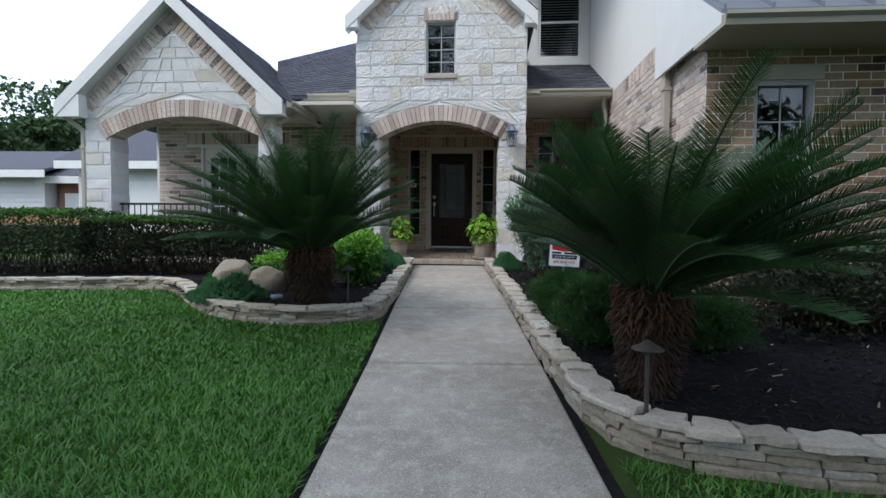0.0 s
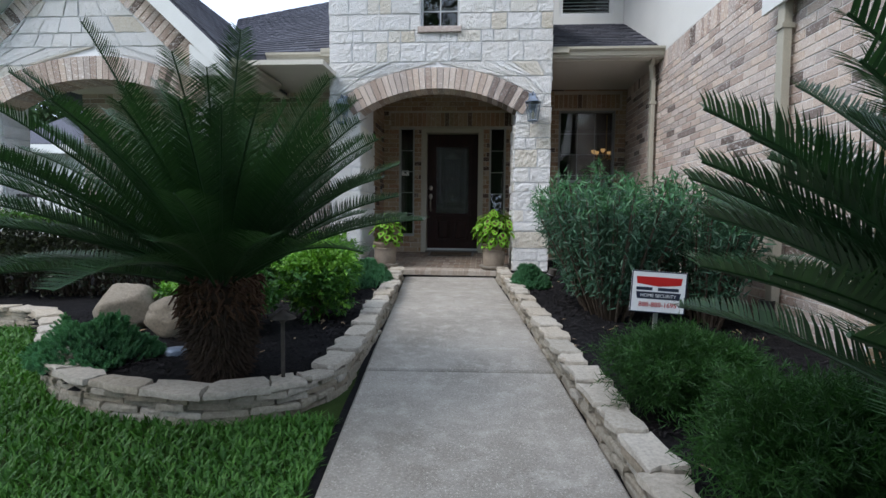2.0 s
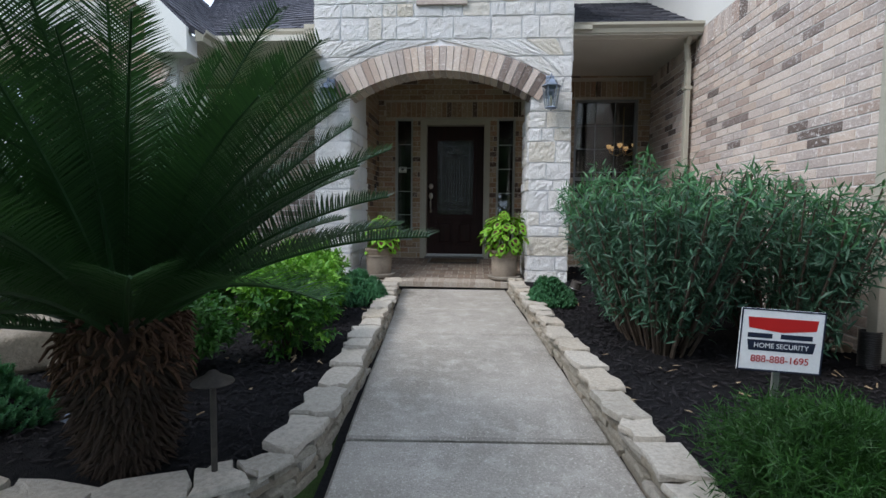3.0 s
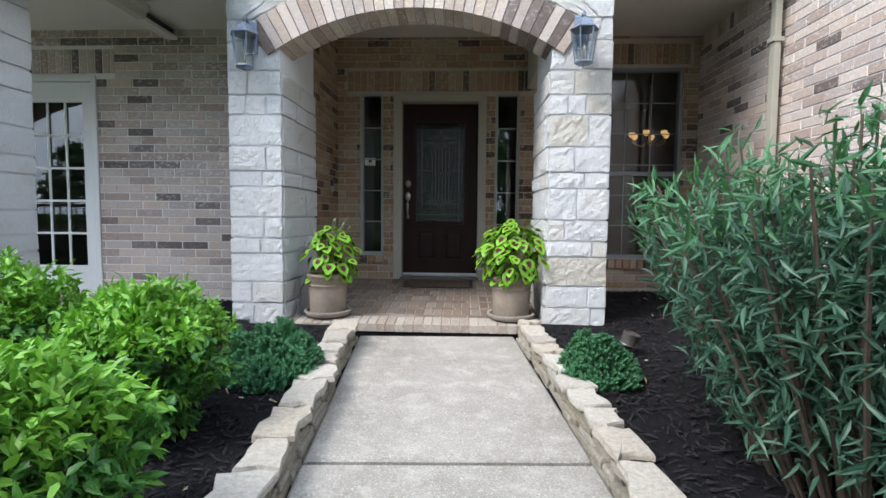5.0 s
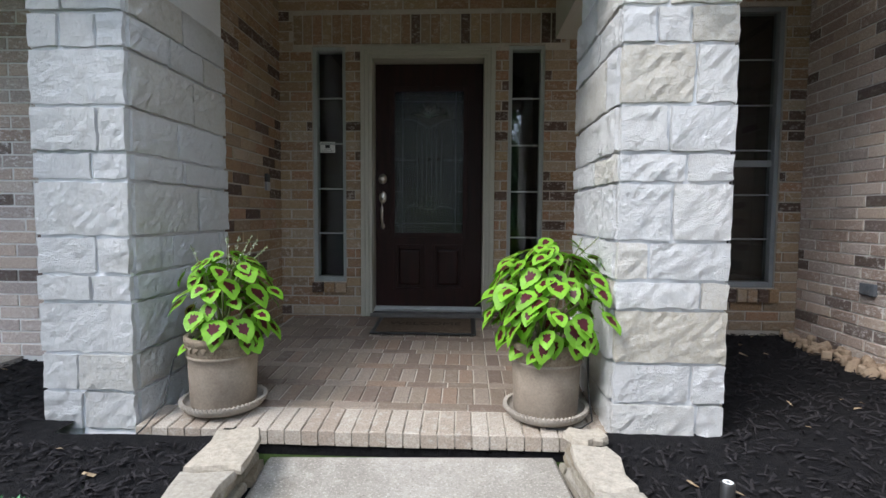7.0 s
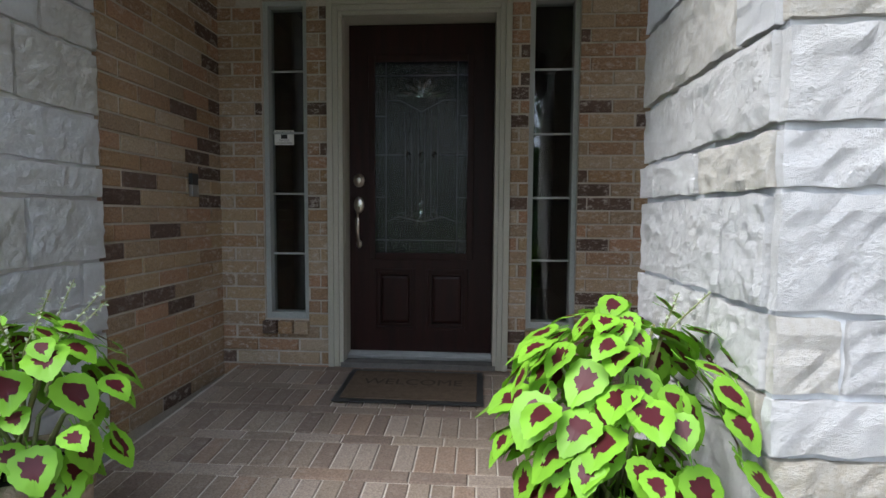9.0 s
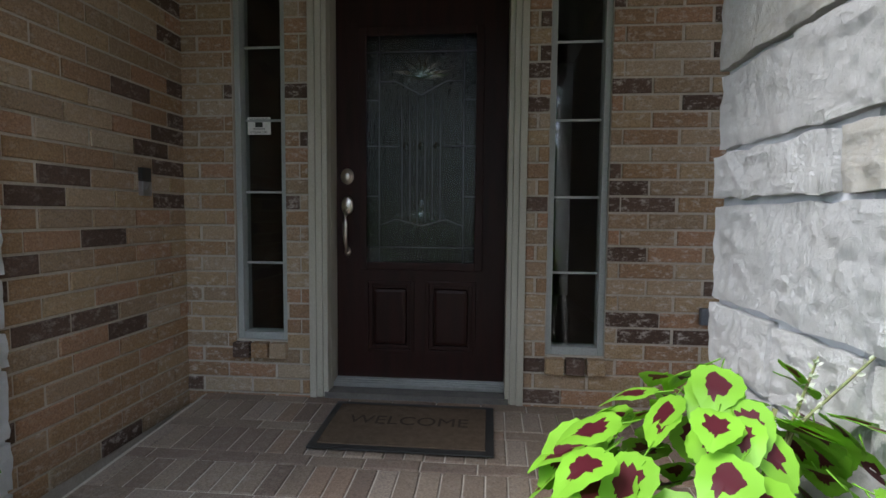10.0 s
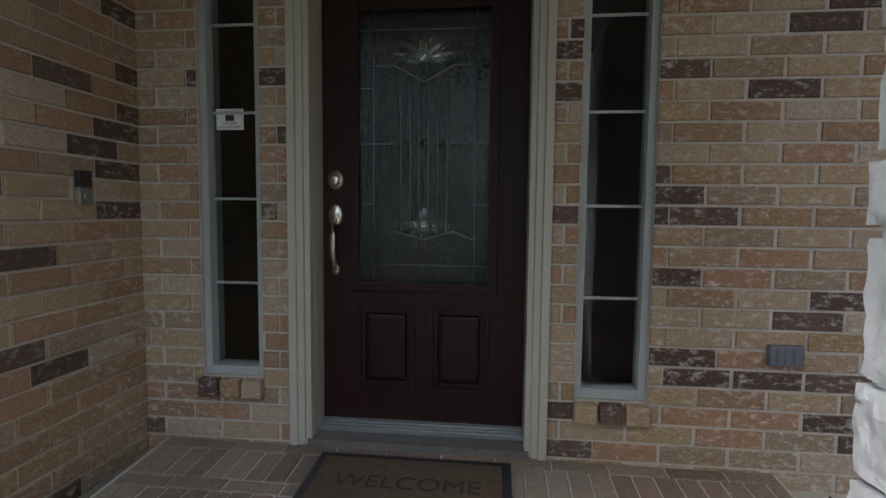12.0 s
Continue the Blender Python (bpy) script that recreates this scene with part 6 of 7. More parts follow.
def potted_coleus(pos, leaves, spread, height, label, seed, lean=(0, 0), spikes=4, heading=None):
    rnd = random.Random(seed)
    x, y = pos
    base = porch_z(y) + 0.003
    sc = thing("saucer", "round clay saucer with a rope rim", "saucer", Matrix.Translation((x, y, base)))
    MB().lathe([(0, 0.0), (0.165, 0.0), (0.185, 0.012), (0.195, 0.04), (0.188, 0.046), (0.178, 0.03), (0.165, 0.02), (0, 0.018)], 40).ob("dish", M_SAUCER, sc, smooth=True)
    rope = MB()
    for k in range(60):
        a = 2 * math.pi * k / 60
        rope.box((-0.009, -0.004, -0.009), (0.009, 0.004, 0.009), 0, Matrix.Translation((0.192 * math.cos(a), 0.192 * math.sin(a), 0.041)) @ Matrix.Rotation(a, 4, "Z") @ Matrix.Rotation(0.6, 4, "X"))
    rope.ob("rope_rim", M_SAUCER, sc)
    pot = thing("flower_pot", "weathered tan clay pot with a leaf relief band", "flower pot", Matrix.Translation((x, y, base + 0.02)))
    MB().lathe([(0.0, 0.0), (0.145, 0.0), (0.150, 0.008), (0.158, 0.20), (0.160, 0.235), (0.166, 0.24), (0.166, 0.25), (0.163, 0.252)], 48).ob("body", M_POT, pot, smooth=True)
    MB().lathe([(0.163, 0.252), (0.165, 0.256), (0.167, 0.305), (0.172, 0.308), (0.174, 0.33), (0.170, 0.338), (0.155, 0.338), (0.150, 0.32), (0.148, 0.29), (0, 0.285)], 48).ob("rim", M_POTRIM, pot, "raised leaf relief", smooth=True)
    rel = MB()
    for k in range(26):
        a = 2 * math.pi * k / 26
        for d in (-0.5, 0, 0.5):
            m = Matrix.Translation((0.167 * math.cos(a), 0.167 * math.sin(a), 0.279)) @ Matrix.Rotation(a, 4, "Z") @ Matrix.Rotation(d, 4, "X")
            rel.box((-0.003, -0.004, -0.004), (0.004, 0.004, 0.022), 0, m)
    rel.ob("relief", M_POTRIM, pot)
    MB().lathe([(0, 0.292), (0.148, 0.29), (0.148, 0.28)], 24).ob("soil", M_SOIL, pot)
    pl = thing("coleus", label, "potted plant", Matrix.Translation((x, y, base + 0.31)))
    tips = []
    for k in range(leaves):
        d = rdir(rnd, 0.15)
        r = rnd.uniform(0.7, 1.0)
        e = Vector((d.x * spread * r + lean[0] * rnd.random(), d.y * spread * r + lean[1] * rnd.random(), max(0.03, height * (0.42 + 0.55 * d.z * r))))
        tips.append(e)
        out = Vector((d.x, d.y, 0)).normalized() if abs(d.x) + abs(d.y) > 0.05 else Vector((1, 0, 0))
        size = rnd.uniform(0.075, 0.135) * (0.75 if e.z > height * 0.8 else 1.0)
        pitch = rnd.uniform(0.15, 1.05) * (0.5 if e.z > height * 0.75 else 1.0)
        m = Matrix.Translation(e) @ Matrix.Rotation(math.atan2(out.y, out.x) + rnd.uniform(-0.5, 0.5), 4, "Z") @ Matrix.Rotation(pitch, 4, "Y") @ Matrix.Rotation(rnd.uniform(-0.35, 0.35), 4, "X") @ Matrix.Diagonal((size, size, size, 1))
        o = new("leaf", COLEUS[rnd.randrange(3)] if k or seed != 1 else COLEUS_FADED)
        o.parent = pl
        o.matrix_local = m
    for k in range(12):
        e = tips[rnd.randrange(len(tips))] * 0.9
        MB().tube([(rnd.uniform(-0.04, 0.04), rnd.uniform(-0.04, 0.04), -0.03), e * 0.5 + Vector((0, 0, 0.05)), e], [0.007, 0.006, 0.004], 6).ob("stem", M_STEM, pl, smooth=True)
    for k in range(spikes):
        a = rnd.uniform(0, 6.28) if heading is None else heading + rnd.uniform(-0.35, 0.35)
        b = Vector((math.cos(a) * spread * 0.5, math.sin(a) * spread * 0.5, height * 0.75))
        tip = b + Vector((math.cos(a) * rnd.uniform(0.05, 0.2), math.sin(a) * rnd.uniform(0.05, 0.2), rnd.uniform(0.10, 0.18)))
        mb = MB().tube([b * 0.6, b, tip], [0.004, 0.003, 0.0015], 5)
        for i in range(26):
            q = b.lerp(tip, i / 26)
            leaf(mb, q, rdir(rnd), rdir(rnd), 0.014, 0.008, 1)
        mb.ob("flower_spike", [M_STEM, M_FLOWER], pl, recalc=False)
    return pl


potted_coleus((-1.09, 9.50), 88, 0.21, 0.48, "lime green coleus with maroon centres, slightly sparse", 1, (0.06, 0), 6)
potted_coleus((0.47, 9.42), 240, 0.275, 0.56, "bushy lime green coleus with maroon leaf centres", 2, (0.04, 0.02), 2, 0.3)


def cable(pts, label):
    mb = MB().tube(pts, 0.004, 6)
    return tagged(mb.ob("cable", M_BLACK, smooth=True), label, "cable")


cable([(0.60, 9.36, 0.78), (0.655, 9.37, 0.70), (0.655, 9.36, 0.55), (0.66, 9.30, 0.42), (0.60, 9.26, 0.405), (0.50, 9.25, 0.403), (0.44, 9.26, 0.403)], "thin black cable lying beside the flower pot")
cable([(-1.22, 9.48, 0.76), (-1.30, 9.44, 0.66), (-1.33, 9.40, 0.46), (-1.345, 9.27, 0.405), (-1.36, 9.10, 0.37)], "thin black cable running down behind the flower pot")

M_LANTERN = varied("blue_grey_lantern_metal", (0.17, 0.21, 0.28), (0.22, 0.26, 0.33), 20, 0.45, 100, 0.0006, 0.2, 0.6)
M_LGLASS = glass_material("lantern_glass", 0.05, False, (0.9, 0.93, 0.93))
M_CANDLE, _n, _l, _b = material("candle_sleeve", 0.5)
_b.inputs["Base Color"].default_value = (0.7, 0.66, 0.55, 1)


def lantern(pos, label):
    """A six-sided wall lantern: back plate, scrolled arm, domed roof, tapered glass cage."""
    t = thing("wall_lantern", label, "wall lamp", Matrix.Translation(pos), "lanterns at the arch")
    MB().box((-0.05, 0.055, 0.0), (0.05, 0.085, 0.26), bev=0.012).ob("back_plate", M_LANTERN, t)
    MB().tube([(0, 0.06, 0.12), (0, 0.03, 0.2), (0, -0.02, 0.245), (0, -0.06, 0.22), (0, -0.06, 0.19)], [0.011, 0.011, 0.010, 0.010, 0.010], 8).ob("arm", M_LANTERN, t, smooth=True)
    c = Matrix.Translation((0, -0.06, 0))
    MB().lathe([(0.0, 0.22), (0.012, 0.2), (0.03, 0.195), (0.06, 0.175), (0.075, 0.14), (0.1, 0.125), (0.112, 0.112), (0.108, 0.106), (0.0, 0.104)], 6, 0, c).ob("roof", M_LANTERN, t)
    MB().lathe([(0.0, 0.26), (0.005, 0.25), (0.012, 0.235), (0.006, 0.222), (0.012, 0.215), (0.0, 0.21)], 10, 0, c).ob("finial", M_LANTERN, t, smooth=True)
    MB().lathe([(0.095, 0.106), (0.062, -0.12), (0.060, -0.12), (0.093, 0.106)], 6, 0, c).ob("pane", M_LGLASS, t)
    cage = MB()
    for k in range(6):
        a = 2 * math.pi * k / 6
        cage.tube([(0.097 * math.cos(a), -0.06 + 0.097 * math.sin(a), 0.107), (0.064 * math.cos(a), -0.06 + 0.064 * math.sin(a), -0.122)], 0.005, 5)
    cage.ob("cage", M_LANTERN, t)
    MB().lathe([(0.0, -0.12), (0.066, -0.12), (0.074, -0.132), (0.05, -0.145), (0.015, -0.15), (0, -0.165)], 6, 0, c).ob("base", M_LANTERN, t)
    MB().lathe([(0.0, -0.12), (0.012, -0.12), (0.012, -0.02), (0.006, 0.0), (0, 0.02)], 10, 0, c).ob("candle", M_CANDLE, t, smooth=True)
    return t


lantern((-1.63, TY - 0.115, 2.53), "blue-grey metal lantern with clear glass on limestone")
lantern((0.945, TY - 0.115, 2.55), "blue-grey metal lantern with clear glass on limestone")


def text_mesh(body, size, mat, parent, m, name="lettering", depth=0.0006, align="CENTER"):
    cu = bpy.data.curves.new(name, "FONT")
    cu.body, cu.size, cu.extrude, cu.align_x, cu.align_y = body, size, depth, align, "CENTER"
    tmp = bpy.data.objects.new("tmp", cu)
    me = bpy.data.meshes.new_from_object(tmp)
    bpy.data.objects.remove(tmp)
    bpy.data.curves.remove(cu)
    me.materials.clear()
    me.materials.append(mat)
    o = new(name, me)
    o.parent = parent
    o.matrix_local = m
    return o


M_MAT = varied("brown_coir", (0.085, 0.060, 0.042), (0.12, 0.088, 0.062), 30, 1.0, 300, 0.004, 1.0, spec=0.1)
M_MATTEXT = varied("dark_coir_print", (0.045, 0.032, 0.024), (0.06, 0.044, 0.032), 60, 1.0, 300, 0.002, 0.6, spec=0.1)
ym = 10.94
door_mat = thing("door_mat", "worn brown coir welcome mat with black rubber border", "door mat", Matrix.Translation((-0.13, ym, porch_z(ym) + 0.004)) @ Matrix.Rotation(math.atan(0.054), 4, "X"))
MB().box((-0.39, -0.23, 0.0), (0.39, 0.23, 0.008), bev=0.003).ob("rubber_border", M_BLACK, door_mat)
MB().box((-0.355, -0.195, 0.006), (0.355, 0.195, 0.013), bev=0.003).ob("coir", M_MAT, door_mat)
text_mesh("WELCOME", 0.115, M_MATTEXT, door_mat, Matrix.Translation((0, 0.03, 0.0135)))

M_STEEL = varied("brushed_steel", (0.45, 0.45, 0.46), (0.38, 0.38, 0.39), 30, 0.35, 200, 0.0004, 0.2, 0.9)
bell = thing("doorbell", "black and silver video doorbell on the brick", "doorbell", Matrix.Translation((-1.352, 10.92, 1.53)))
MB().box((0, -0.031, 0.065), (0.022, 0.031, 0.127), bev=0.004).ob("camera_face", M_BLACK, bell)
MB().box((0, -0.031, 0.0), (0.023, 0.031, 0.064), bev=0.004).ob("plate", M_STEEL, bell)
MB().lathe([(0.012, 0), (0.014, 0.003), (0.011, 0.004), (0, 0.004)], 20, 0, Matrix.Translation((0.0225, 0, 0.032)) @ Matrix.Rotation(radians(90), 4, "Y")).ob("button", M_STEEL, bell, smooth=True)

M_PAPER = varied("white_sticker", (0.72, 0.72, 0.68), (0.66, 0.66, 0.62), 20, 0.6, 100, 0.0002, 0.1)
M_INK, _n, _l, _b = material("black_ink", 0.7)
_b.inputs["Base Color"].default_value = (0.02, 0.02, 0.02, 1)
sticker = thing("warning_sticker", "small white warning sticker on the sidelight glass", "sticker", Matrix.Translation((-1.045, FY + 0.073, 1.865)))
MB().box((0, 0, 0), (0.125, 0.001, 0.09), bev=0.0).ob("paper", M_PAPER, sticker)
rot = Matrix.Rotation(radians(90), 4, "X")
text_mesh("WARNING", 0.022, M_INK, sticker, Matrix.Translation((0.062, -0.0012, 0.078)) @ rot, depth=0.0002)
MB().box((0.042, -0.0008, 0.038), (0.082, -0.0002, 0.064)).ob("emblem", M_INK, sticker)
for z in (0.03, 0.024):
    MB().box((0.03, -0.0008, z), (0.095, -0.0002, z + 0.002)).ob("text_line", M_INK, sticker)
text_mesh("(713)694-2485", 0.016, M_INK, sticker, Matrix.Translation((0.062, -0.0012, 0.011)) @ rot, depth=0.0002)

M_OUTLET = varied("grey_outlet_cover", (0.10, 0.11, 0.125), (0.13, 0.14, 0.155), 20, 0.5, 90, 0.0005, 0.2)
for x, y, z, rz, nm in ((1.295, FY - 0.012, 0.98, 0, "grey weatherproof outlet cover on the brick wall"), (2.838, 10.5, 0.88, -90, "grey weatherproof outlet box on the side wall")):
    t = thing("outlet_cover", nm, "outlet", pose(x, y, z, 0, 0, rz))
    MB().box((-0.062, -0.03, -0.04), (0.062, 0.0, 0.04), bev=0.006).ob("body", M_OUTLET, t)
    for dx in (-0.03, 0.0, 0.03):
        MB().box((dx - 0.008, -0.036, -0.028), (dx + 0.008, -0.0302, 0.028), bev=0.002).ob("lid_rib", M_OUTLET, t)

# ---- things in the beds ----
M_SIGNWHITE = varied("white_sign_plastic", (0.72, 0.74, 0.75), (0.68, 0.70, 0.72), 4, 0.35, 100, 0.0002, 0.1)
M_SIGNRED, _n, _l, _b = material("sign_red", 0.4)
_b.inputs["Base Color"].default_value = (0.45, 0.015, 0.015, 1)
M_SIGNNAVY, _n, _l, _b = material("sign_navy", 0.4)
_b.inputs["Base Color"].default_value = (0.012, 0.018, 0.04, 1)


def yard_sign():
    """A security yard sign on a stake: white panel, red and dark bands, number below."""
    x, y, z = 1.04, 5.0, 0.735
    t = thing("yard_sign", "white security yard sign with red and dark bands", "sign", Matrix.Translation((x, y, z)) @ Matrix.Rotation(radians(-4), 4, "Z") @ Matrix.Rotation(radians(3), 4, "Y"))
    w, h = 0.30, 0.235
    MB().box((-w / 2, -0.004, -h / 2), (w / 2, 0.004, h / 2), bev=0.003).ob("panel", M_SIGNWHITE, t)
    edge = MB()
    for p, q in (((-w / 2, -0.005, -h / 2), (w / 2, -0.0042, -h / 2 + 0.006)), ((-w / 2, -0.005, h / 2 - 0.006), (w / 2, -0.0042, h / 2)), ((-w / 2, -0.005, -h / 2), (-w / 2 + 0.006, -0.0042, h / 2)), ((w / 2 - 0.006, -0.005, -h / 2), (w / 2, -0.0042, h / 2))):
        edge.box(p, q)
    edge.ob("border", M_SIGNNAVY, t)
    MB().prism([(-0.125, -0.0048, 0.085), (0.125, -0.0048, 0.085), (0.12, -0.0048, 0.045), (0.0, -0.0048, 0.032), (-0.12, -0.0048, 0.045)], (0, 0.0005, 0)).ob("red_band", M_SIGNRED, t)
    mb = MB()
    for k, lw in enumerate((0.10, 0.125)):
        mb.box((-0.122 + 0.118 * k, -0.0052, 0.008), (-0.122 + 0.118 * k + lw - 0.012, -0.0046, 0.026))
    mb.ob("name_bar", M_SIGNNAVY, t, "plain dark bar in place of the firm's name")
    MB().prism([(-0.122, -0.0048, 0.0), (0.122, -0.0048, 0.0), (0.115, -0.0048, -0.04), (-0.115, -0.0048, -0.04)], (0, 0.0005, 0)).ob("dark_band", M_SIGNNAVY, t)
    text_mesh("HOME SECURITY", 0.026, M_SIGNWHITE, t, Matrix.Translation((0, -0.0056, -0.021)) @ rot, depth=0.0003)
    text_mesh("888-888-1695", 0.037, M_SIGNRED, t, Matrix.Translation((0, -0.0056, -0.072)) @ rot, depth=0.0003)
    MB().box((-0.012, 0.005, -0.55), (0.012, 0.016, 0.06), bev=0.002).ob("stake", M_ALU, t)


yard_sign()


def boulder(pos, size, label, seed):
    bm = bmesh.new()
    bmesh.ops.create_icosphere(bm, subdivisions=4, radius=1.0)
    rb = random.Random(int(seed * 10))
    planes = [rdir(rb) for _ in range(9)]
    for v in bm.verts:
        d = v.co.normalized()
        k = 1 + 0.22 * noise.noise(d * 1.3 + Vector((seed, 0, 0))) + 0.10 * noise.noise(d * 3.5 + Vector((0, seed, 0))) + 0.04 * noise.noise(d * 9)
        k = min(k, 1.02)
        for pn in planes:
            f = d.dot(pn) * k
            if f > 0.72:
                k *= 0.72 / f
        v.co = Vector((d.x * size[0] * k, d.y * size[1] * k, d.z * size[2] * k))
    me = bpy.data.meshes.new("boulder")
    bm.to_mesh(me)
    bm.free()
    me.materials.append(M_BOULDER)
    me.polygons.foreach_set("use_smooth", [True] * len(me.polygons))
    o = new("boulder", me)
    o.matrix_world = Matrix.Translation((*pos, soil_z(*pos) + size[2] * 0.45)) @ Matrix.Rotation(seed, 4, "Z")
    return tagged(o, label, "boulder")


boulder((-2.72, 6.15), (0.32, 0.26, 0.25), "large tan weathered boulder in the mulch bed", 1.3)
boulder((-2.22, 5.95), (0.24, 0.2, 0.2), "tan weathered boulder in the mulch bed", 3.1)

M_BRONZE = varied("weathered_bronze", (0.030, 0.026, 0.022), (0.055, 0.047, 0.04), 20, 0.7, 100, 0.001, 0.3, 0.1)


def path_light(pos, h, label):
    """A mushroom path light on a stake."""
    t = thing("path_light", label, "path light", Matrix.Translation((*pos, soil_z(*pos))))
    MB().lathe([(0.011, -0.1), (0.011, h - 0.02)], 12).ob("post", M_BRONZE, t, smooth=True)
    MB().lathe([(0.0, h + 0.035), (0.015, h + 0.03), (0.03, h + 0.015), (0.07, h - 0.005), (0.075, h - 0.012), (0.07, h - 0.014), (0.025, h - 0.002), (0.018, h - 0.03), (0.011, h - 0.035)], 24).ob("cap", M_BRONZE, t, smooth=True)


path_light((0.90, 2.42), 0.37, "bronze mushroom path light in the mulch")
path_light((-1.05, 4.90), 0.40, "bronze mushroom path light in the mulch")


def spotlight(pos, label):
    """A landscape spot: hooded can tilted up on a knuckle and stake."""
    t = thing("spotlight", label, "spotlight", Matrix.Translation((*pos, soil_z(*pos))))
    MB().tube([(0, 0, -0.06), (0, 0, 0.02)], 0.012, 10).ob("stake", M_BRONZE, t)
    MB().lathe([(0.0, 0.0), (0.02, 0.0), (0.024, 0.03), (0.018, 0.05)], 16, 0, Matrix.Translation((0, 0, 0.012))).ob("knuckle", M_BRONZE, t, smooth=True)
    m = Matrix.Translation((0.0, 0, 0.058)) @ Matrix.Rotation(radians(18), 4, "Y") @ Matrix.Rotation(radians(6), 4, "X") @ Matrix.Diagonal((0.85, 0.85, 0.8, 1))
    MB().lathe([(0.0, 0.0), (0.05, 0.004), (0.062, 0.015), (0.066, 0.024), (0.062, 0.03), (0.064, 0.11), (0.066, 0.125), (0.06, 0.125), (0.055, 0.03), (0, 0.026)], 28, 0, m).ob("hood", M_BRONZE, t, smooth=True)
    MB().lathe([(0.066, 0.022), (0.068, 0.026), (0.066, 0.031)], 28, 0, m).ob("ring", M_STEEL, t, smooth=True)


spotlight((1.10, 8.45), "bronze landscape spotlight standing in dark mulch")
sp = thing("sprinkler_head", "small black pop-up sprinkler head in mulch", "sprinkler", Matrix.Translation((0.97, 8.75, soil_z(0.97, 8.75))))
MB().lathe([(0.0, 0.06), (0.018, 0.06), (0.024, 0.055), (0.024, -0.03)], 16).ob("body", M_BLACK, sp, smooth=True)
MB().lathe([(0.006, 0.0605), (0.014, 0.0625), (0.018, 0.0605)], 16).ob("ring", M_SIGNWHITE, sp, smooth=True)
lid = thing("valve_lid", "small blue-grey round valve lid in the mulch", "valve lid", Matrix.Translation((-1.95, 5.45, soil_z(-1.95, 5.45))))
MB().lathe([(0.0, 0.035), (0.07, 0.033), (0.078, 0.02), (0.078, -0.02)], 24).ob("cover", M_LANTERN, lid, smooth=True)

# stones along the foot of the side wall
pebbles = MB()
rp = random.Random(77)
for k in range(190):
    y = rp.uniform(6.6, 11.1)
    x = 2.84 - 0.0524 * (11.25 - y) - rp.uniform(0.03, 0.24)
    s = rp.uniform(0.02, 0.05)
    m = Matrix.Translation((x, y, soil_z(x, y) + s * 0.4)) @ Euler((rp.uniform(0, 3), rp.uniform(0, 3), rp.uniform(0, 3))).to_matrix().to_4x4()
    pebbles.box((-s, -s * 0.7, -s * 0.5), (s, s * 0.7, s * 0.5), 0, m, s * 0.32)
tagged(pebbles.ob("river_stones", varied("river_stone", (0.22, 0.15, 0.10), (0.36, 0.28, 0.20), 14, 0.8, 90, 0.002, 0.4), smooth=True), "brown river stones along the foot of the wall", "stones", kind="stuff")
dr = thing("drain_pipe", "black corrugated drain pipe below the downspout", "drain pipe", Matrix.Translation((2.46, 6.33, soil_z(2.46, 6.33) - 0.02)))
prof = []
for k in range(18):
    prof += [(0.052, k * 0.014), (0.062, k * 0.014 + 0.004), (0.062, k * 0.014 + 0.009), (0.052, k * 0.014 + 0.012)]
MB().lathe(prof, 20).ob("pipe", M_BLACK, dr, smooth=True)


def railing():
    """Wrought-iron rail between the terrace piers."""
    t = thing("railing", "black wrought-iron terrace railing with basket balusters", "railing")
    z0, z1, y = 0.56, 1.36, 8.80
    MB().box((GA, y - 0.02, z1 - 0.02), (GB, y + 0.02, z1 + 0.02), bev=0.006).ob("top_rail", M_BLACK, t)
    MB().box((GA, y - 0.015, z0), (GB, y + 0.015, z0 + 0.025), bev=0.004).ob("bottom_rail", M_BLACK, t)
    x, k = GA + 0.06, 0
    while x < GB - 0.03:
        mb = MB().box((x - 0.007, y - 0.007, z0 + 0.02), (x + 0.007, y + 0.007, z1 - 0.015))
        if k % 5 == 3:
            mb.lathe([(0.008, -0.05), (0.022, -0.02), (0.026, 0.0), (0.022, 0.02), (0.008, 0.05)], 8, 0, Matrix.Translation((x, y, z1 - 0.22)))
        mb.ob("baluster", M_BLACK, t)
        x += 0.11
        k += 1


railing()

# chandelier in the dining room
M_BULB, _n, _l, _b = material("warm_bulb", 0.4)
_b.inputs["Emission Color"].default_value = (1.0, 0.55, 0.2, 1)
_b.inputs["Emission Strength"].default_value = 0.3
M_BRASS, _n, _l, _b = material("brass", 0.3, 1.0)
_b.inputs["Base Color"].default_value = (0.55, 0.36, 0.14, 1)
ch = thing("chandelier", "brass chandelier with lit warm bulbs in the dining room", "chandelier", Matrix.Translation((3.12, 13.2, 2.50)))
MB().tube([(0, 0, 1.0), (0, 0, -0.08)], 0.012, 8).ob("rod", M_BRASS, ch)
for k in range(6):
    a = k * math.pi / 3
    c, s = math.cos(a), math.sin(a)
    MB().tube([(0, 0, -0.06), (c * 0.12, s * 0.12, -0.12), (c * 0.24, s * 0.24, -0.08), (c * 0.27, s * 0.27, 0.0)], 0.009, 6).ob("arm", M_BRASS, ch, smooth=True)
    MB().lathe([(0.0, 0.0), (0.025, 0.005), (0.05, 0.05), (0.045, 0.08), (0, 0.085)], 12, 0, Matrix.Translation((c * 0.27, s * 0.27, 0.0))).ob("shade", M_BULB, ch, smooth=True)

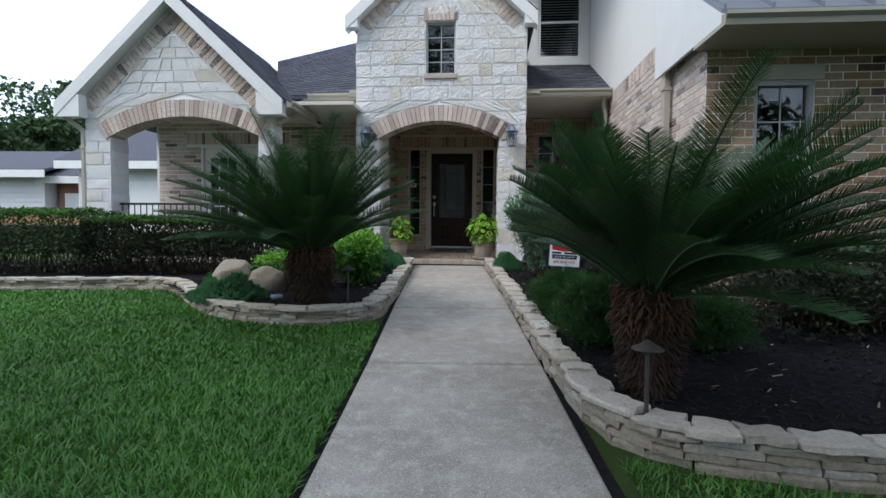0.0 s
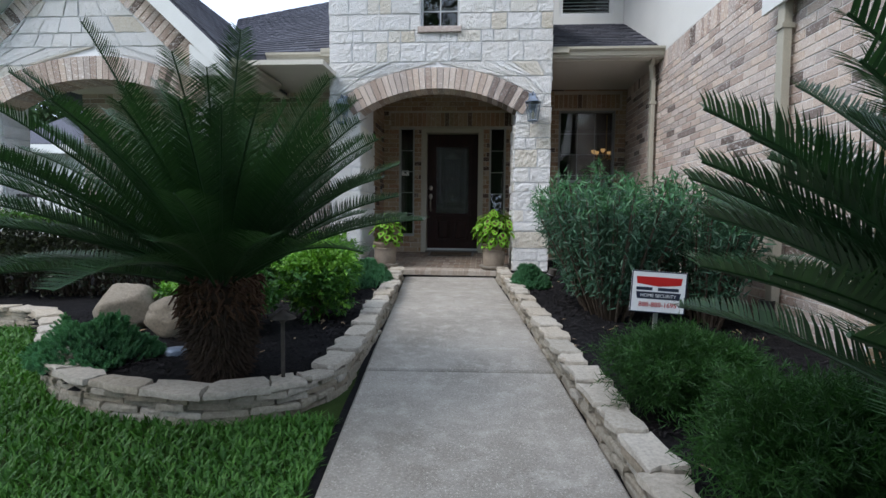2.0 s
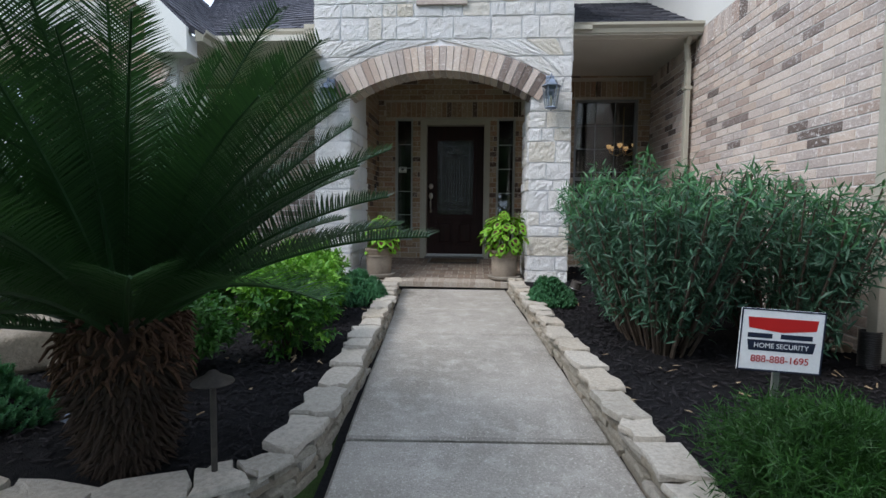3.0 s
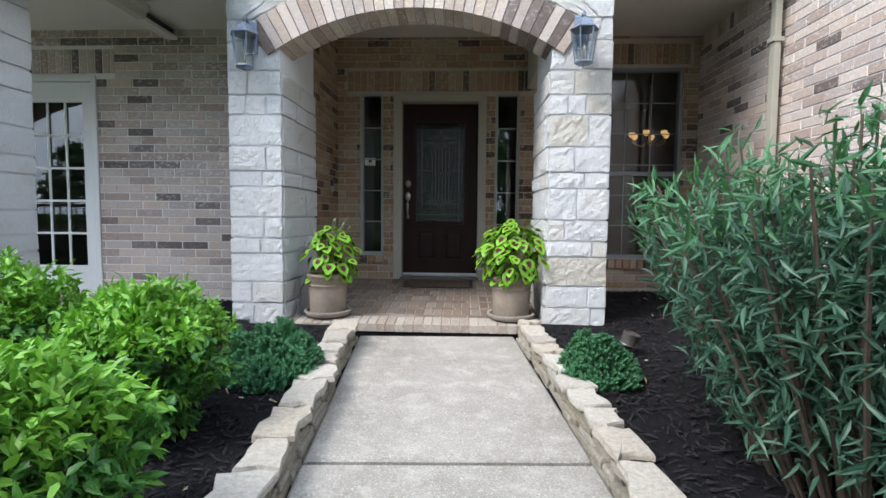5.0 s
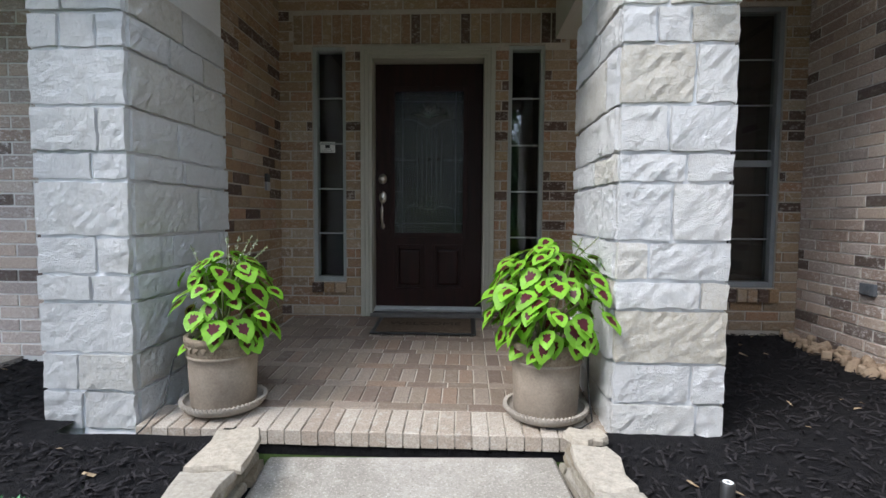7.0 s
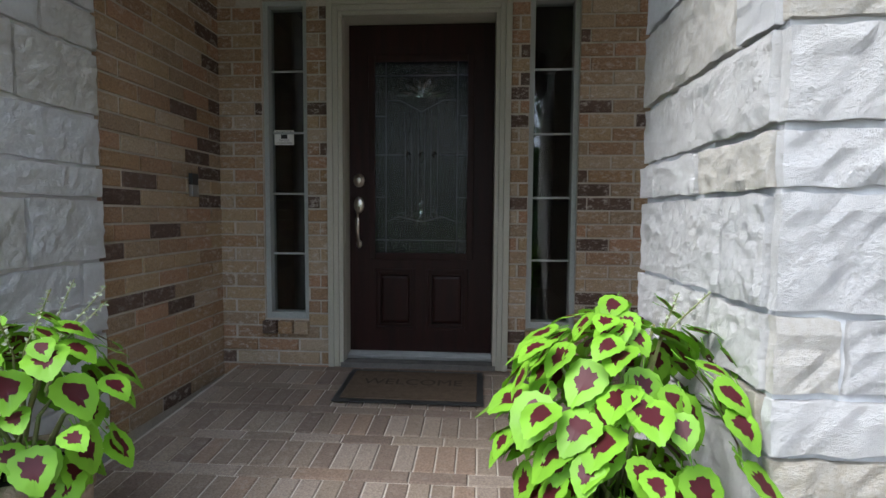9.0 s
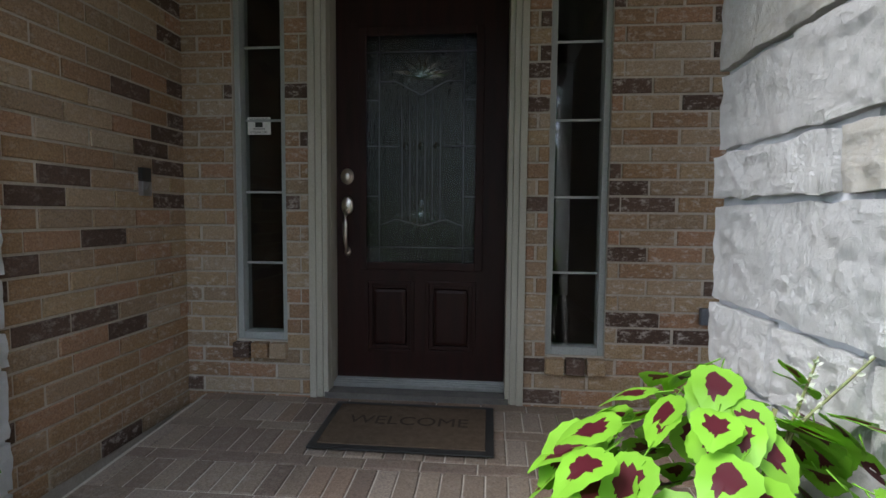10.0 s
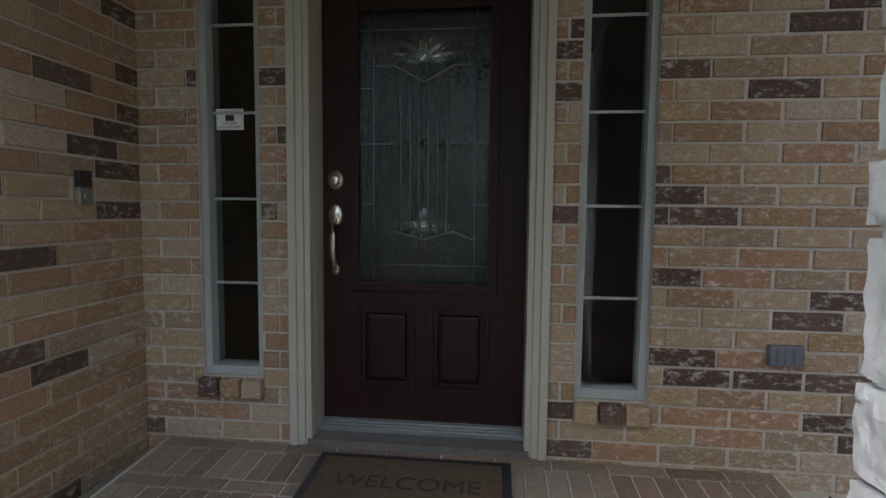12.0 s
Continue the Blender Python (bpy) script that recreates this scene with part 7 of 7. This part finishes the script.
# ---- beyond the house ----
M_SIDING = varied("white_siding", (0.62, 0.63, 0.64), (0.56, 0.57, 0.58), 1, 0.7, 60, 0.001, 0.2)
M_REDBRICK = varied("red_brown_brick", (0.20, 0.10, 0.07), (0.28, 0.15, 0.11), 10, 0.9, 60, 0.004, 0.6)
M_FENCE = varied("cedar_fence", (0.40, 0.24, 0.12), (0.32, 0.18, 0.09), 5, 0.85, 60, 0.003, 0.5, stretch=(4, 4, 0.4))


def neighbour_house(name, x0, x1, y0, y1, eave, ridge, mat, label, door=None):
    t = thing(name, label, "house", Matrix.Translation(((x0 + x1) / 2, y0, 0.3)))
    hx, d = (x1 - x0) / 2, y1 - y0
    mb = MB().box((-hx, 0, -0.3), (hx, d, eave - 0.3))
    mb.ob("wall", mat, t)
    if mat is M_SIDING:
        z = 0.0
        while z < eave - 0.4:
            MB().prism([(-hx, -0.004, z), (-hx, -0.03, z), (-hx, -0.008, z + 0.2), (-hx, -0.004, z + 0.2)], (2 * hx, 0, 0)).ob("board", mat, t)
            z += 0.2
    MB().prism([(-hx - 0.5, -0.6, eave - 0.3), (hx + 0.5, -0.6, eave - 0.3), (hx - 0.3, d / 2, ridge - 0.3), (-hx + 0.3, d / 2, ridge - 0.3)], (0, 0, 0.12)).ob("roof", M_SHINGLE, t)
    MB().prism([(-hx - 0.5, d + 0.6, eave - 0.3), (hx + 0.5, d + 0.6, eave - 0.3), (hx - 0.3, d / 2, ridge - 0.3), (-hx + 0.3, d / 2, ridge - 0.3)], (0, 0, 0.12)).ob("roof", M_SHINGLE, t)
    MB().box((-hx - 0.5, -0.64, eave - 0.52), (hx + 0.5, -0.602, eave - 0.22)).ob("fascia", M_WHITE, t)
    if door:
        a, b, h = door
        dd = MB().box((a, -0.06, -0.1), (b, -0.034, h)).ob("door", M_WHITE, t)
        for k in range(1, 4):
            MB().box((a, -0.066, -0.1 + (h + 0.1) * k / 4 - 0.012), (b, -0.0605, -0.1 + (h + 0.1) * k / 4 + 0.012)).ob("panel_joint", M_STUCCO, dd)
    return t


neighbour_house("neighbour_garage", -15.0, -9.6, 20, 27, 3.35, 5.6, M_SIDING, "neighbour's white garage with a dark shingled roof", (-1.9, 2.4, 2.4))
neighbour_house("neighbour_house", -34, -17.2, 21, 31, 3.1, 4.6, M_SIDING, "neighbour's white sided house with a dark roof")
neighbour_house("neighbour_wing", -17.0, -15.2, 21.5, 27, 2.9, 4.2, M_REDBRICK, "brick wing of the neighbour's house", (-0.6, 0.3, 2.0))
fence = thing("fence", "weathered cedar picket fence at the neighbour's yard", "fence")
x = -20.0
while x < -11.9:
    MB().box((x, 16.0, 0.3), (x + 0.135, 16.03, 1.42 + R(-0.02, 0.02)), bev=0.004).ob("picket", M_FENCE, fence)
    x += 0.145
MB().box((-20, 16.031, 0.9), (-11.9, 16.07, 1.0)).ob("rail", M_FENCE, fence)


def tree(name, pos, h, spread, n, leaf_size, label, seed, trunk_r=0.25, base=0.3, limbs=9, low=0.35, clump=1.0):
    """A broad tree: tapered trunk, limbs, clumps of leaves with gaps."""
    rnd = random.Random(seed)
    t = thing(name, label, "tree", Matrix.Translation((*pos, base - 0.3)))
    tr, cr = MB(), MB()
    fork = h * low
    tr.tube([(0, 0, -0.2), (0.05, 0.02, fork * 0.5), (0.0, 0.08, fork)], [trunk_r * 1.25, trunk_r, trunk_r * 0.85], 12)
    clumps = []
    for k in range(limbs):
        a = k * 2.4 + rnd.uniform(-0.4, 0.4)
        r = spread * rnd.uniform(0.45, 0.95)
        e = Vector((math.cos(a) * r, math.sin(a) * r, h * rnd.uniform(low + 0.15, 0.95) * (1.05 - 0.25 * r / spread)))
        mid = Vector((e.x * 0.45, e.y * 0.45, fork + (e.z - fork) * 0.65))
        tr.tube([(0, 0.05, fork - 0.15), mid, e], [trunk_r * 0.5, trunk_r * 0.28, trunk_r * 0.07], 7)
        clumps.append((e, clump * spread * rnd.uniform(0.24, 0.4)))
        for i in range(4):
            q = mid.lerp(e, rnd.uniform(0.2, 1.0)) + rdir(rnd, 0.2) * spread * 0.28
            tr.tube([mid.lerp(e, 0.4), q], [trunk_r * 0.12, trunk_r * 0.03], 5)
            clumps.append((q, clump * spread * rnd.uniform(0.14, 0.28)))
    clumps.append((Vector((0, 0, h * 0.9)), spread * 0.35))
    per = n // len(clumps)
    for c, r in clumps:
        for i in range(per):
            d = rdir(rnd)
            p = c + Vector((d.x, d.y, d.z * 0.7)) * r * rnd.uniform(0.35, 1.0) ** 0.6
            leaf(cr, p, rdir(rnd, -0.1), rdir(rnd, 0.6), leaf_size * rnd.uniform(0.6, 1.3), leaf_size * 0.6)
    tr.ob("trunk", M_BARK, t, smooth=True)
    cr.ob("crown", M_TREELEAF, t, recalc=False)
    return t


tree("tree", (-31, 36), 11, 5.5, 9000, 0.5, "large leafy tree behind the neighbour's house", 101)
tree("tree", (-39, 34), 13, 6, 9000, 0.5, "large leafy tree behind the neighbour's house", 102)
tree("tree", (-24, 42), 9, 4.5, 7000, 0.5, "leafy tree behind the neighbour's garage", 103)
tree("tree", (-17, 34), 8, 3.5, 6000, 0.45, "leafy tree behind the neighbour's garage", 104)
# out of view; this crown is set here to shade the east bed
tree("tree", (6.2, -3.6), 11, 5.5, 9000, 0.22, "large oak added out of view on the street side of the lawn", 105, 0.3, 0.0, 13, 0.45, 0.6)
tree("tree", (-9, -13), 10, 5.5, 12000, 0.24, "large oak added out of view on the street side of the lawn", 106)


def overhanging_twig():
    """The front oak, one low limb of which hangs over the walk."""
    # unseen crown above the low limb, broadened to darken the walk's near end
    t = tree("tree", (-5.2, -4.6), 11.5, 7.5, 18000, 0.23, "broad live oak in the front lawn with a low limb", 107, 0.34, 0.02, 17, 0.45, 0.6)
    rnd = random.Random(9)
    tr, cr = MB(), MB()
    o = Vector((-5.2, -4.6, -0.28))
    tip = Vector((-1.06, 3.05, 2.37)) - o
    tr.tube([(0, 0.05, 4.4), (1.6, 3.0, 4.5), (3.2, 6.2, 3.35), tip + Vector((-0.12, -0.25, 0.14))], [0.09, 0.06, 0.03, 0.006], 7)
    for k in range(16):
        q = tip + Vector((rnd.uniform(-0.16, 0.14), rnd.uniform(-0.4, 0.05), rnd.uniform(0.0, 0.14)))
        leaf(cr, q, (rdir(rnd) + Vector((0, 0, -0.8))).normalized(), rdir(rnd), 0.055, 0.022)
    tr.ob("limb", M_BARK, t, smooth=True)
    cr.ob("sprig", M_TREELEAF, t, recalc=False)


overhanging_twig()
for k, (x, y) in enumerate(((-36, -34), (-26, -36), (-16, -34), (-7, -37), (3, -34), (12, -37), (22, -35), (33, -36))):
    tree("tree", (x, y), 11, 6.5, 7000, 0.7, "large leafy tree across the street", 120 + k, 0.3, 0.3, 11, 0.14)
road = MB().box((-300, -26, -0.235), (300, -18, -0.225))
tagged(road.ob("road", varied("asphalt", (0.05, 0.05, 0.052), (0.065, 0.065, 0.066), 2, 0.9, 90, 0.004, 0.6)), "grey asphalt street in front of the lawn", "road", kind="structure")

# ---- the house stands at a slight angle to the walk ----
HOUSE = Matrix.Translation((0, 11.25, 0)) @ Matrix.Rotation(radians(-3.0), 4, "Z") @ Matrix.Translation((0, -11.25, 0))
TOWER_NAMES = ("wall_tower", "wall_tower_sides", "beam", "floor", "roof_main", "roof_side", "roof_tower_east", "roof_tower_west", "trim", "window_5", "wall_tower_room", "wall_lantern")
GABLE_NAMES = ("wall_gable", "wall_gable_sides", "wall_terrace", "floor_terrace", "ceiling_terrace", "roof_gable_east", "roof_gable_west", "trim_gable", "door_2", "wall_terrace_room", "railing")
FRONT_NAMES = ("wall_front", "wall_west", "wall_east", "wall_stucco", "wall_wing", "wall_upper", "wall_back", "wall_back_west", "ceiling", "roof_back", "roof_wing", "wall_wing_upper", "roof_metal", "door_1", "window_1", "window_2", "window_3", "window_4", "window_6", "wall_hall", "wall_dining", "wall_upper_room", "wall_wing_room", "door_mat", "doorbell", "warning_sticker", "outlet_cover")
for ob in [o for o in bpy.data.objects if o.parent is None]:
    kind_name = ob.name.split(".")[0]
    for names, dx, dy in ((TOWER_NAMES, 0.095, 0.09), (GABLE_NAMES, 0.144, -0.244), (FRONT_NAMES, 0.0, 0.0)):
        if kind_name in names:
            ob.matrix_world = HOUSE @ Matrix.Translation((dx, dy, 0)) @ ob.matrix_world

# ---- bricks of the walls, last ----
for args in LATE:
    lay_bricks(*args)
